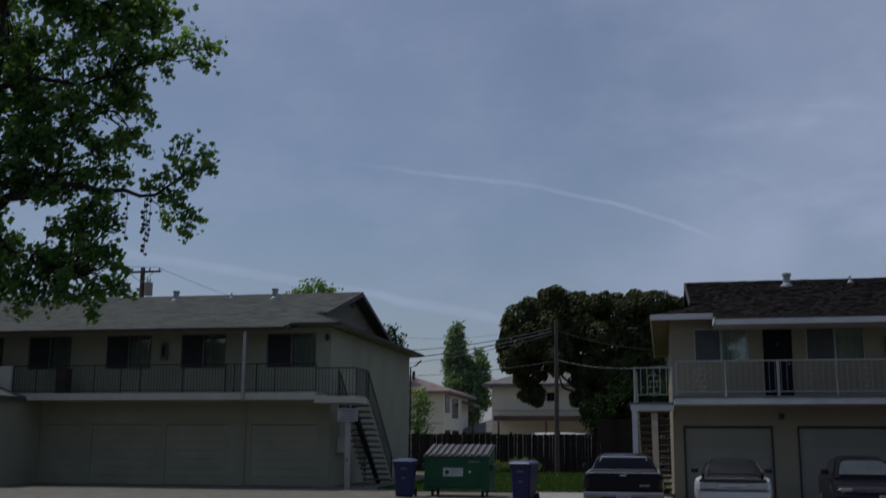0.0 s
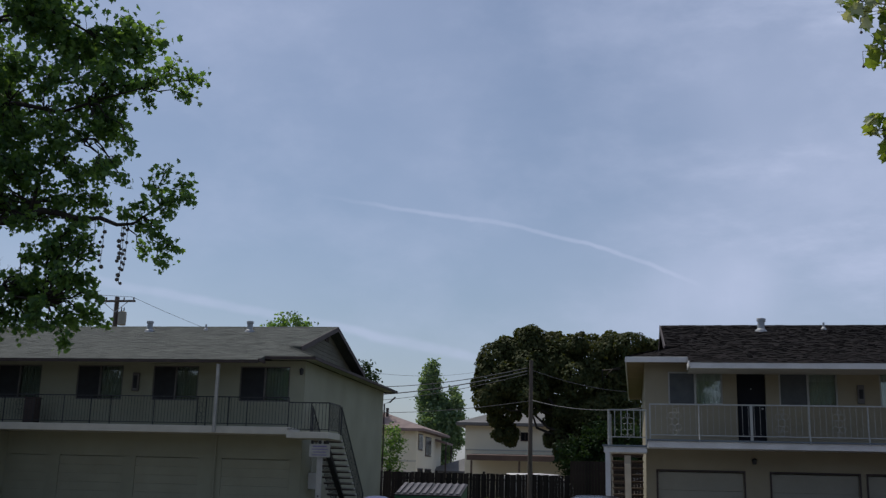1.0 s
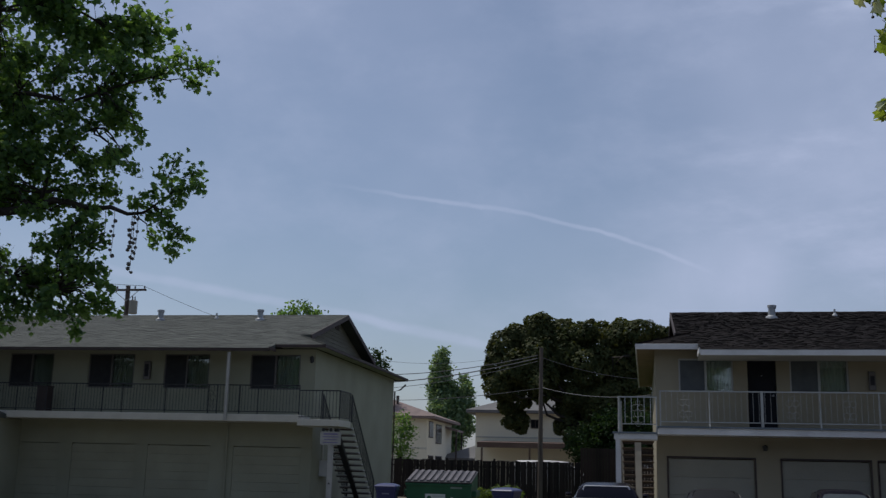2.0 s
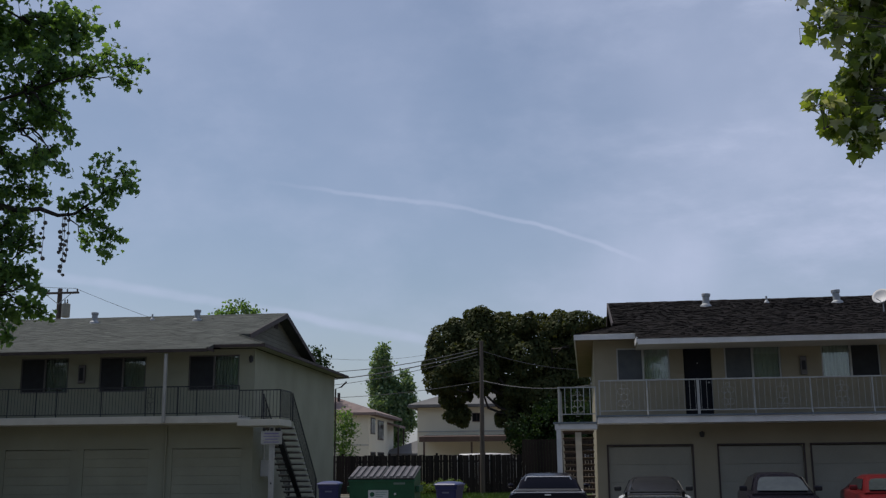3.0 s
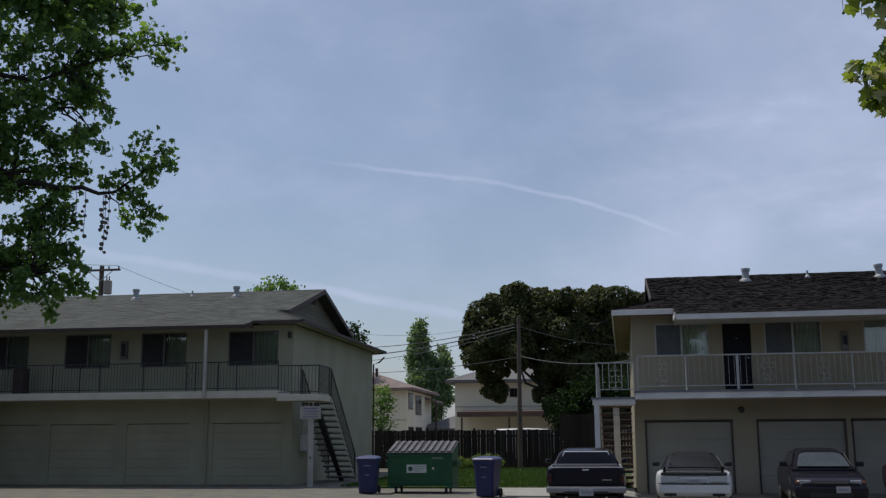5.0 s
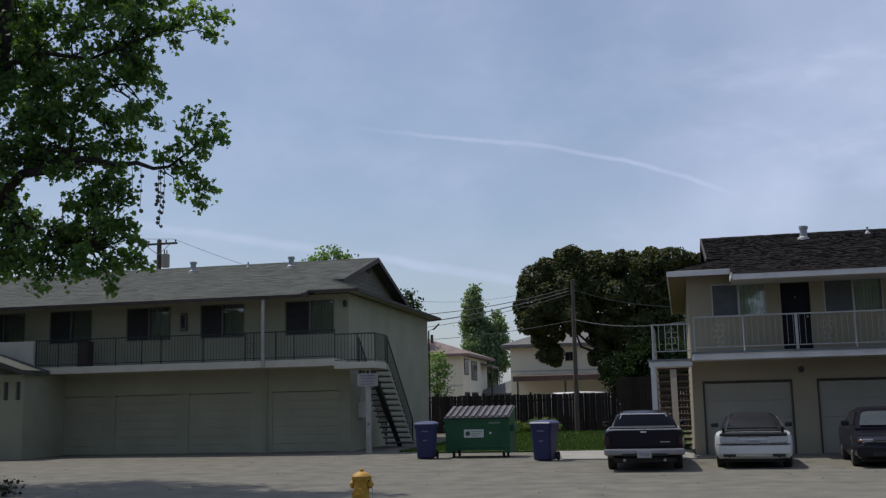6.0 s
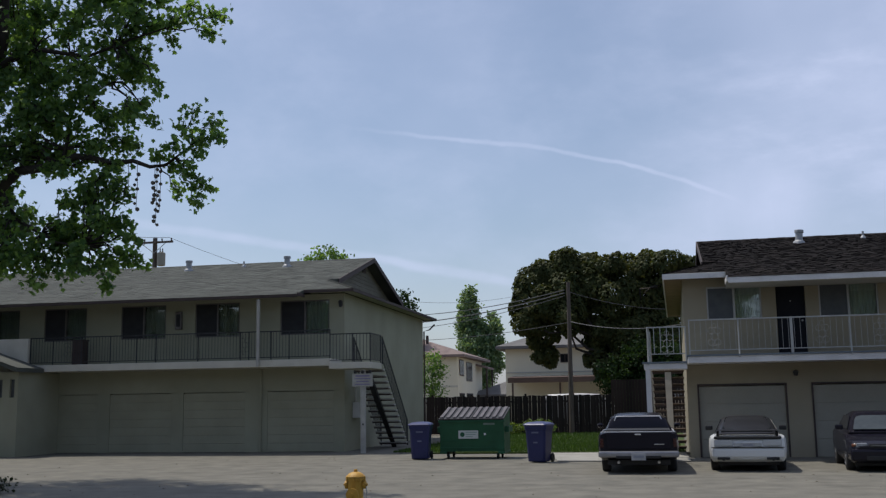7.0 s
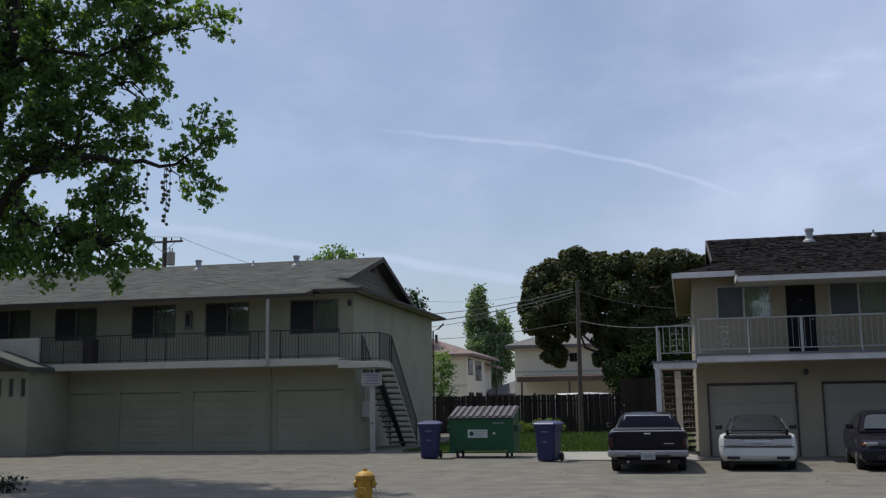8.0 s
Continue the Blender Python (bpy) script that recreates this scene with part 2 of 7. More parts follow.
M = {
    "asphalt": surface("weathered_asphalt", (0.178, 0.168, 0.137), (0.104, 0.099, 0.082), 1.6, 34, 0.95, 0.6, spread=0.46),
    "road": surface("road_asphalt", (0.10, 0.10, 0.10), (0.06, 0.06, 0.06), 0.6, 60, 0.95, 0.5),
    "concrete": surface("pale_concrete", (0.34, 0.33, 0.295), (0.235, 0.228, 0.203), 1.2, 45, 0.9, 0.3),
    "grass_soil": surface("turf_soil", (0.065, 0.10, 0.022), (0.04, 0.065, 0.015), 1.2, 60, 1.0, 0.8),
    "earth": surface("dry_earth", (0.20, 0.17, 0.12), (0.13, 0.11, 0.08), 0.3, 20, 1.0, 0.5),
    "stucco_left": surface("grey_beige_stucco", (0.338, 0.337, 0.252), (0.274, 0.273, 0.203), 0.7, 70, 0.95, 0.6),
    "stucco_right": surface("warm_beige_stucco", (0.33, 0.292, 0.212), (0.268, 0.235, 0.168), 0.7, 70, 0.95, 0.6),
    "garage_left": surface("beige_garage_paint", (0.336, 0.331, 0.245), (0.272, 0.268, 0.198), 1.0, 30, 0.7, 0.15),
    "garage_right": surface("pale_grey_garage_paint", (0.305, 0.29, 0.238), (0.25, 0.238, 0.195), 1.0, 30, 0.65, 0.15),
    "white": surface("white_trim_paint", (0.66, 0.65, 0.64), (0.52, 0.51, 0.50), 2.0, 40, 0.6, 0.15),
    "cream": surface("cream_trim_paint", (0.55, 0.53, 0.46), (0.45, 0.43, 0.37), 2.0, 40, 0.7, 0.15),
    "brown_trim": surface("dark_brown_trim", (0.07, 0.05, 0.045), (0.04, 0.03, 0.028), 3, 50, 0.7, 0.2),
    "soffit": surface("ochre_soffit_paint", (0.215, 0.155, 0.092), (0.16, 0.115, 0.066), 2, 30, 0.8, 0.2),
    # gable siding, the shade below the deep rakes put into its colour
    "siding": surface("rake_shade_olive_siding", (0.17, 0.165, 0.13), (0.12, 0.115, 0.09), 1.5, 40, 0.9, 0.4, random_tint=0.12, stretch=(1, 1, 5)),
    "shingle": surface("grey_composition_shingle", (0.080, 0.086, 0.075), (0.050, 0.054, 0.047), 1.0, 90, 0.95, 0.8, random_tint=0.2),
    "shake": surface("weathered_dark_shake", (0.026, 0.022, 0.020), (0.011, 0.009, 0.0085), 2.0, 60, 0.95, 0.9, random_tint=0.3, spec=0.1),
    "iron": surface("black_iron_paint", (0.035, 0.037, 0.04), (0.02, 0.02, 0.022), 5, 60, 0.55, 0.1),
    "white_iron": surface("white_iron_paint", (0.40, 0.41, 0.39), (0.31, 0.31, 0.30), 5, 60, 0.5, 0.1),
    "galv": surface("galvanised_steel", (0.42, 0.43, 0.44), (0.3, 0.31, 0.32), 6, 60, 0.6, 0.1, metal=0.35),
    "deck": surface("blue_grey_deck_coating", (0.16, 0.19, 0.21), (0.11, 0.13, 0.15), 2, 40, 0.8, 0.2),
    "screen": surface("black_insect_screen", (0.03, 0.032, 0.036), (0.02, 0.02, 0.024), 4, 300, 0.8, 0.2),
    "screen_grey": surface("grey_insect_screen", (0.10, 0.11, 0.115), (0.075, 0.08, 0.088), 4, 300, 0.8, 0.2),
    "curtain": surface("pale_curtain_cloth", (0.36, 0.385, 0.32), (0.23, 0.25, 0.21), 1.5, 25, 0.9, 0.3, stretch=(6, 1, 0.4)),
    "curtain_pale": surface("light_curtain_cloth", (0.62, 0.66, 0.57), (0.46, 0.49, 0.42), 1.5, 25, 0.9, 0.3, stretch=(6, 1, 0.4)),
    "frame_dark": surface("bronze_window_frame", (0.16, 0.15, 0.14), (0.11, 0.10, 0.10), 5, 40, 0.5, 0.1, metal=0.3),
    "frame_pale": surface("mill_aluminium_frame", (0.42, 0.42, 0.40), (0.33, 0.33, 0.32), 5, 40, 0.5, 0.1, metal=0.3),
    "door_dark": surface("black_door_paint", (0.016, 0.017, 0.022), (0.010, 0.011, 0.015), 2, 30, 0.75, 0.1, spec=0.15),
    "interior": surface("dim_interior_plaster", (0.25, 0.24, 0.22), (0.2, 0.19, 0.18), 1, 10, 0.9, 0.0),
    "fence": surface("dark_stained_fence_wood", (0.03, 0.022, 0.019), (0.013, 0.01, 0.009), 2, 30, 0.9, 0.5, random_tint=0.5, stretch=(6, 6, 0.6)),
    "pole_wood": surface("weathered_pole_wood", (0.135, 0.108, 0.09), (0.065, 0.05, 0.042), 2, 25, 0.95, 0.5, stretch=(5, 5, 0.5)),
    "bark": surface("mottled_plane_bark", (0.15, 0.135, 0.11), (0.06, 0.05, 0.04), 2.5, 18, 0.95, 0.7, depth=0.02),
    "tread": surface("pale_grey_step_paint", (0.42, 0.41, 0.38), (0.30, 0.295, 0.27), 3, 40, 0.8, 0.3),
    "tread_wood": surface("worn_brown_step_wood", (0.13, 0.095, 0.07), (0.08, 0.058, 0.043), 3, 40, 0.85, 0.3),
    # cable lightened, with the light on the wires put into its colour
    "wire": surface("lit_cable_jacket", (0.11, 0.11, 0.115), (0.07, 0.07, 0.075), 2, 10, 0.7, 0.0),
    "glass": glass_material("window_glass", (0.86, 0.9, 0.9), 0.92),
    "wall_far": surface("cream_far_stucco", (0.80, 0.75, 0.58), (0.72, 0.67, 0.52), 0.4, 20, 0.95, 0.3),
    "wall_far_white": surface("pale_far_stucco", (0.74, 0.70, 0.57), (0.66, 0.62, 0.50), 0.4, 20, 0.95, 0.3),
    "roof_far": surface("faded_rose_shingle", (0.25, 0.19, 0.17), (0.17, 0.13, 0.12), 1, 30, 0.95, 0.4),
    "roof_grey": surface("dull_grey_shingle", (0.17, 0.165, 0.16), (0.12, 0.118, 0.115), 1, 30, 0.95, 0.4),
    "brown_band": surface("brown_carport_fascia", (0.13, 0.09, 0.07), (0.09, 0.06, 0.05), 1, 30, 0.8, 0.2),
}


# ---------------------------------------------------------------- mesh helpers
def box(bm, x0, y0, z0, x1, y1, z1, bevel=0.0):
    """An upright box between two corners, its edges rounded off where bevel is given."""
    v = [bm.verts.new(p) for p in ((x0, y0, z0), (x1, y0, z0), (x1, y1, z0), (x0, y1, z0), (x0, y0, z1), (x1, y0, z1), (x1, y1, z1), (x0, y1, z1))]
    faces = [bm.faces.new([v[i] for i in q]) for q in ((3, 2, 1, 0), (4, 5, 6, 7), (0, 1, 5, 4), (1, 2, 6, 5), (2, 3, 7, 6), (3, 0, 4, 7))]
    if bevel:
        edges = list({e for f in faces for e in f.edges})
        bmesh.ops.bevel(bm, geom=edges, offset=bevel, segments=2, affect="EDGES", profile=0.5)
    return v


def tube(bm, points, radii, sides=8, caps=True):
    """A tapered tube along a line of points."""
    points = [Vector(p) for p in points]
    if isinstance(radii, (int, float)):
        radii = [radii] * len(points)
    rings = []
    for i, p in enumerate(points):
        d = (points[min(i + 1, len(points) - 1)] - points[max(i - 1, 0)]).normalized()
        side = d.cross(Vector((0.13, 0.21, 1.0) if abs(d.z) < 0.9 else (1.0, 0.1, 0))).normalized()
        other = d.cross(side)
        rings.append([bm.verts.new(p + radii[i] * (math.cos(a) * side + math.sin(a) * other)) for a in (math.tau * k / sides for k in range(sides))])
    for a, b in zip(rings, rings[1:]):
        for k in range(sides):
            bm.faces.new((a[k], a[(k + 1) % sides], b[(k + 1) % sides], b[k]))
    if caps:
        bm.faces.new(rings[0][::-1])
        bm.faces.new(rings[-1])
    return rings


def lathe(bm, profile, sides=16, at=(0, 0, 0)):
    """A turned body: rings of (radius, height) round an upright axis."""
    rings = [[bm.verts.new((at[0] + r * math.cos(math.tau * k / sides), at[1] + r * math.sin(math.tau * k / sides), at[2] + z)) for k in range(sides)] for r, z in profile]
    for a, b in zip(rings, rings[1:]):
        for k in range(sides):
            bm.faces.new((a[k], a[(k + 1) % sides], b[(k + 1) % sides], b[k]))
    bm.faces.new(rings[0][::-1])
    bm.faces.new(rings[-1])


def prism(bm, points, thick):
    """A plate: a flat outline, given by its upper corners, carried down by thick."""
    top = [bm.verts.new(p) for p in points]
    low = [bm.verts.new((p[0], p[1], p[2] - thick)) for p in points]
    bm.faces.new(top)
    bm.faces.new(low[::-1])
    for i in range(len(top)):
        j = (i + 1) % len(top)
        bm.faces.new((top[i], low[i], low[j], top[j]))


def loft(bm, sections, cap=True):
    """A skin over a row of equal outlines."""
    rings = [[bm.verts.new(p) for p in s] for s in sections]
    n = len(rings[0])
    for a, b in zip(rings, rings[1:]):
        for k in range(n):
            bm.faces.new((a[k], a[(k + 1) % n], b[(k + 1) % n], b[k]))
    if cap:
        bm.faces.new(rings[0][::-1])
        bm.faces.new(rings[-1])
    return rings


def holed_wall(bm, x0, x1, z0, z1, y0, y1, holes):
    """A wall across x with openings (x0, z0, x1, z1) that go right through it, reveals included."""
    xs = sorted({x0, x1, *(h[0] for h in holes), *(h[2] for h in holes)})
    zs = sorted({z0, z1, *(h[1] for h in holes), *(h[3] for h in holes)})
    xs, zs = [x for x in xs if x0 <= x <= x1], [z for z in zs if z0 <= z <= z1]

    def solid(i, k):
        if not (0 <= i < len(xs) - 1 and 0 <= k < len(zs) - 1):
            return False
        cx, cz = (xs[i] + xs[i + 1]) / 2, (zs[k] + zs[k + 1]) / 2
        return not any(h[0] < cx < h[2] and h[1] < cz < h[3] for h in holes)

    def quad(*ps):
        bm.faces.new([bm.verts.new(p) for p in ps])

    for i in range(len(xs) - 1):
        for k in range(len(zs) - 1):
            if not solid(i, k):
                continue
            a, b, c, d = xs[i], xs[i + 1], zs[k], zs[k + 1]
            quad((a, y0, c), (b, y0, c), (b, y0, d), (a, y0, d))
            quad((b, y1, c), (a, y1, c), (a, y1, d), (b, y1, d))
            if not solid(i - 1, k):
                quad((a, y1, c), (a, y0, c), (a, y0, d), (a, y1, d))
            if not solid(i + 1, k):
                quad((b, y0, c), (b, y1, c), (b, y1, d), (b, y0, d))
            if not solid(i, k - 1):
                quad((a, y1, c), (b, y1, c), (b, y0, c), (a, y0, c))
            if not solid(i, k + 1):
                quad((a, y0, d), (b, y0, d), (b, y1, d), (a, y1, d))
    bmesh.ops.remove_doubles(bm, verts=bm.verts, dist=1e-5)


def mesh_of(name, bm, material, smooth=False):
    bmesh.ops.recalc_face_normals(bm, faces=bm.faces)
    me = bpy.data.meshes.new(name)
    bm.to_mesh(me)
    bm.free()
    if material:
        me.materials.append(material)
    if smooth:
        me.polygons.foreach_set("use_smooth", [True] * len(me.polygons))
    return me


def part(name, bm, material, parent, label="", smooth=False):
    """A mesh of its own under a thing or under one of its parts."""
    ob = new(name, mesh_of(name, bm, material, smooth))
    ob.parent = parent
    return tagged(ob, label)


def piece(name, me, parent, m=None):
    """One more object on a mesh that alike pieces share."""
    ob = new(name, me)
    ob.parent = parent
    if m is not None:
        ob.matrix_basis = m
    return ob


def thing(name, m, label, category, group="", kind=""):
    """An Empty at the base of a thing, which carries its parts."""
    ob = new(name)
    ob.matrix_basis = m
    ob.empty_display_size = 0.2
    return tagged(ob, label, category, group, kind)


def solo(name, bm, material, label, category, m=None, group="", kind="", smooth=False):
    """A thing that is one mesh."""
    ob = new(name, mesh_of(name, bm, material, smooth))
    if m is not None:
        ob.matrix_basis = m
    return tagged(ob, label, category, group, kind)


def fast_mesh(name, verts, faces, material):
    me = bpy.data.meshes.new(name)
    me.from_pydata(verts, [], faces)
    me.materials.append(material)
    return me


LEFT_AT = pose(-10.80, 35.44, 0.0)
RIGHT_AT = pose(1.30, 30.68, 0.0, 0, 0, -1.3)

# ---------------------------------------------------------------- ground
def ground_sheets():
    bm = bmesh.new()
    box(bm, -2500, -2500, -0.6, 2500, 2500, -0.05)
    solo("ground", bm, M["earth"], "wide dry earth ground that reaches the horizon", "ground", kind="structure")
    bm = bmesh.new()
    box(bm, -90, -12, -0.3, 90, 12.5, -0.03)
    solo("road", bm, M["road"], "dark asphalt street in front of the lot", "road", kind="structure")
    bm = bmesh.new()
    box(bm, -90, 12.5, -0.3, 90, 12.66, 0.02, 0.02)
    solo("kerb", bm, M["concrete"], "pale concrete kerb along the street", "kerb", kind="structure")
    bm = bmesh.new()
    box(bm, -90, 12.664, -0.3, 90, 15.9, 0.012)
    solo("planting_strip", bm, M["grass_soil"], "grassy strip between kerb and pavement", "grass", kind="structure")
    bm = bmesh.new()
    x = -60.0
    while x < 60:
        box(bm, x, 15.904, -0.2, x + 1.49, 17.05, 0.02, 0.012)
        x += 1.5
    solo("pavement", bm, M["concrete"], "pale concrete pavement slabs with tooled joints", "pavement", kind="structure")
    # the lot rolls slightly
    bm = bmesh.new()
    nx, ny = 60, 24
    grid = []
    for j in range(ny + 1):
        for i in range(nx + 1):
            px, py = -60 + 120 * i / nx, 17.05 + 35.15 * j / ny
            edge = min(1.0, (py - 17.05) / 2.0)
            grid.append(bm.verts.new((px, py, 0.004 + 0.012 * edge * noise.noise((px * 0.3, py * 0.3, 0)))))
    for j in range(ny):
        for i in range(nx):
            a = j * (nx + 1) + i
            bm.faces.new((grid[a], grid[a + 1], grid[a + nx + 2], grid[a + nx + 1]))
    solo("parking_lot", bm, M["asphalt"], "worn grey asphalt parking lot with cracks and patches", "parking lot", kind="structure", smooth=True)
    # tarred seams and litter on the asphalt
    rng = random.Random(3)
    bm = bmesh.new()
    for y0, xa, xb in ((20.6, -16, 9), (24.4, -20, -3.5), (22.7, -2, 12), (28.0, -12, 3)):
        x, y, prev = xa, y0, None
        while x < xb:
            w = rng.uniform(0.006, 0.02)
            pair = [bm.verts.new((x, y - w, 0.021)), bm.verts.new((x, y + w, 0.021))]
            if prev:
                bm.faces.new((prev[0], pair[0], pair[1], prev[1]))
            prev = pair
            x += rng.uniform(0.25, 0.5)
            y += rng.uniform(-0.05, 0.05)
    solo("tar_seams", bm, surface("dull_tar", (0.06, 0.057, 0.052), (0.04, 0.038, 0.035), 2, 30, 0.9, 0.2), "dark tarred seams across the asphalt", "seam", kind="structure")
    verts, faces = [], []
    for k in range(150):
        x, y, r, a = rng.uniform(-18, 11), rng.uniform(18.0, 31.0), rng.uniform(0.012, 0.035), rng.uniform(0, 6.28)
        n = len(verts)
        for q, lift in ((0, 0.0), (1.6, 0.012), (3.1, 0.004), (4.6, 0.015)):
            verts.append((x + r * math.cos(a + q), y + r * math.sin(a + q), 0.024 + lift))
        faces.append((n, n + 1, n + 2, n + 3))
    tagged(new("leaf_litter", fast_mesh("leaf_litter", verts, faces, surface("brown_dry_leaf", (0.12, 0.075, 0.04), (0.05, 0.035, 0.025), 20, 50, 0.9, 0.0, random_tint=0.5))),
           "small dry leaves and grit scattered on the asphalt", "leaf litter", kind="stuff")
    bm = bmesh.new()
    prism(bm, [(-3.35, 33.3, 0.035), (-2.65, 28.9, 0.035), (0.95, 28.6, 0.035), (0.95, 33.3, 0.035)], 0.2)
    solo("walkway", bm, M["concrete"], "pale concrete walkway beside the lawn", "walkway", kind="structure")
    bm = bmesh.new()
    prism(bm, [(-7.7, 33.304, 0.06), (0.95, 33.304, 0.06), (1.4, 52.0, 0.06), (-8.6, 52.0, 0.06)], 0.25)
    solo("lawn", bm, M["grass_soil"], "mown green lawn between the two buildings", "lawn", kind="structure")


ground_sheets()


def grass_blades():
    rng = np.random.RandomState(11)
    n = 24000
    x, y = rng.uniform(-8.5, 0.9, n), 33.4 + 18.4 * rng.uniform(0, 1, n) ** 1.3
    a, h = rng.uniform(0, math.tau, n), rng.uniform(0.05, 0.11, n)
    w = rng.uniform(0.012, 0.03, n)
    lean = rng.normal(0, 0.03, (n, 2))
    verts = np.zeros((n, 3, 3))
    verts[:, 0] = np.stack([x - w * np.cos(a), y - w * np.sin(a), np.full(n, 0.055)], 1)
    verts[:, 1] = np.stack([x + w * np.cos(a), y + w * np.sin(a), np.full(n, 0.055)], 1)
    verts[:, 2] = np.stack([x + lean[:, 0], y + lean[:, 1], 0.06 + h], 1)
    me = fast_mesh("grass", verts.reshape(-1, 3).tolist(), np.arange(3 * n).reshape(-1, 3).tolist(), leaf_material("grass_blade", (0.046, 0.088, 0.018), (0.025, 0.056, 0.012), 0.4))
    tagged(new("grass", me), "short green grass blades on the lawn", "grass", kind="stuff")


grass_blades()


# ---------------------------------------------------------------- apartment buildings
def roof_shape(house, wall_mat, s, u_end, far, porch, w_eave, w_ridge, jog, roof_mat, fascia_mat, soffit_mat, tile, course, proud, fascia_h):
    """A roof with a small gable above a hipped skirt at one end. e runs outwards from the end wall (s gives its side)."""
    mid, out, front = 6.5, 0.52, -0.7
    slope = (w_ridge - w_eave) / (mid - front)
    wall_e, rake_e = -1.15, -0.66

    def at(e, v, w=None):
        z = w_ridge - slope * abs(mid - v) if w is None else w
        return (u_end + s * e, v, z)

    # the hips of the skirt run further back than in, so that it is steeper than the main slopes
    turn = out - wall_e
    back = turn * 1.27
    roof = new("roof")
    roof.parent = house
    bm = bmesh.new()
    for m in (1, -1):
        def fb(e, v):
            return at(e, mid + m * (v - mid))
        pts = [fb(far, porch), fb(jog, porch), fb(jog, front), fb(out, front), fb(wall_e, front + back), fb(rake_e, front + back), fb(rake_e, mid), fb(far, mid)]
        if m * s < 0:
            pts = pts[::-1]
        prism(bm, pts, 0.12)
    skirt = [at(out, front), at(out, 2 * mid - front), at(wall_e, 2 * mid - front - back, w_eave + slope * back), at(wall_e, front + back, w_eave + slope * back)]
    prism(bm, skirt if s > 0 else skirt[::-1], 0.12)
    part("roof_deck", bm, roof_mat, roof)
    # gable above the skirt
    bm = bmesh.new()
    v0, v1, zb = front + back + 0.1, 2 * mid - front - back - 0.1, w_eave + slope * back - 0.1
    tri = [(v0, zb), (v1, zb), (mid, w_ridge - 0.13)]
    loft(bm, [[(u_end + s * e, v, z) for v, z in tri] for e in (wall_e - 0.15, wall_e)])
    part("gable_wall", bm, wall_mat, roof)
    # lapped boards on the gable, darkened in colour for the rake's shade
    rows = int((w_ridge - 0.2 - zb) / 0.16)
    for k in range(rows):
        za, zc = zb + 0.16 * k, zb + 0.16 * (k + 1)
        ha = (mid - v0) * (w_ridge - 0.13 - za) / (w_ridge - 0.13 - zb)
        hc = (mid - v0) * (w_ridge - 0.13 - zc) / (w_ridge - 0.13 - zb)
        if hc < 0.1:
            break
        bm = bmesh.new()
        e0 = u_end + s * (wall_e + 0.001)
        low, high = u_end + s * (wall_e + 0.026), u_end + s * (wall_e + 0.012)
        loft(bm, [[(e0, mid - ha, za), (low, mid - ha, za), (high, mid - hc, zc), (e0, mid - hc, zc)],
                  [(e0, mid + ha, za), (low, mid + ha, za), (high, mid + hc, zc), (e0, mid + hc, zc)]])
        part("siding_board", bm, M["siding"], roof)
    bm = bmesh.new()
    for k in range(7):
        z0 = w_ridge - 0.62 + 0.05 * k
        box(bm, *(min(u_end + s * (wall_e + 0.03), u_end + s * (wall_e + 0.06)), mid - 0.28, z0, max(u_end + s * (wall_e + 0.03), u_end + s * (wall_e + 0.06)), mid + 0.28, z0 + 0.03))
    part("gable_vent", bm, M["brown_trim"], roof, "dark slatted attic vent")
    # rake boards on the gable
    for m in (1, -1):
        bm = bmesh.new()
        va, vb = mid + m * (front + back - 0.05 - mid), mid
        e0, e1 = rake_e + 0.002, rake_e + 0.042
        sec = []
        for v in (va, vb):
            z = w_ridge - slope * abs(mid - v) + 0.015
            sec.append([(u_end + s * e0, v, z), (u_end + s * e1, v, z), (u_end + s * e1, v, z - 0.2), (u_end + s * e0, v, z - 0.2)])
        loft(bm, sec)
        part("rake_board", bm, M["brown_trim"], roof)
    # fascia boards along the eaves
    def board(x0, y0, x1, y1, z):
        bm = bmesh.new()
        box(bm, min(x0, x1), min(y0, y1), z - fascia_h, max(x0, x1), max(y0, y1), z - 0.01, 0.008)
        part("fascia_board", bm, fascia_mat, roof)

    zp = w_eave - slope * (front - porch)
    board(u_end + s * far, porch - 0.04, u_end + s * jog, porch - 0.003, zp)
    board(u_end + s * (jog + 0.002), porch - 0.04, u_end + s * (jog + 0.04), front - 0.045, zp + 0.05)
    board(u_end + s * (jog + 0.003), front - 0.04, u_end + s * (out + 0.04), front - 0.003, w_eave)
    board(u_end + s * (out + 0.003), front - 0.002, u_end + s * (out + 0.04), 2 * mid - front, w_eave)
    # boxed soffits
    if soffit_mat is None:
        soffit_mat = wall_mat
        us = None
    else:
        us = sorted((u_end + s * far, u_end + s * jog))
    bm = bmesh.new()
    if us:
        box(bm, us[0], porch, zp - fascia_h + 0.02, us[1], -0.004, zp - fascia_h + 0.04)
        # unseen porch soffit, made cream to bounce light onto the upper wall
        part("soffit", bm, M["cream"], roof)
        bm = bmesh.new()
    us = sorted((u_end + s * (jog + 0.05), u_end + s * out))
    box(bm, us[0], front, w_eave - fascia_h + 0.05, us[1], -0.004, w_eave - fascia_h + 0.065)
    us = sorted((u_end + s * 0.004, u_end + s * out))
    box(bm, us[0], -0.003, w_eave - fascia_h + 0.05, us[1], 2 * mid - front, w_eave - fascia_h + 0.065)
    part("soffit", bm, soffit_mat, roof)
    # the covering, course by course
    rng = random.Random(5)
    verts, faces = [], []
    length = math.hypot(1, slope)
    rows = int((mid - porch) * length / course)

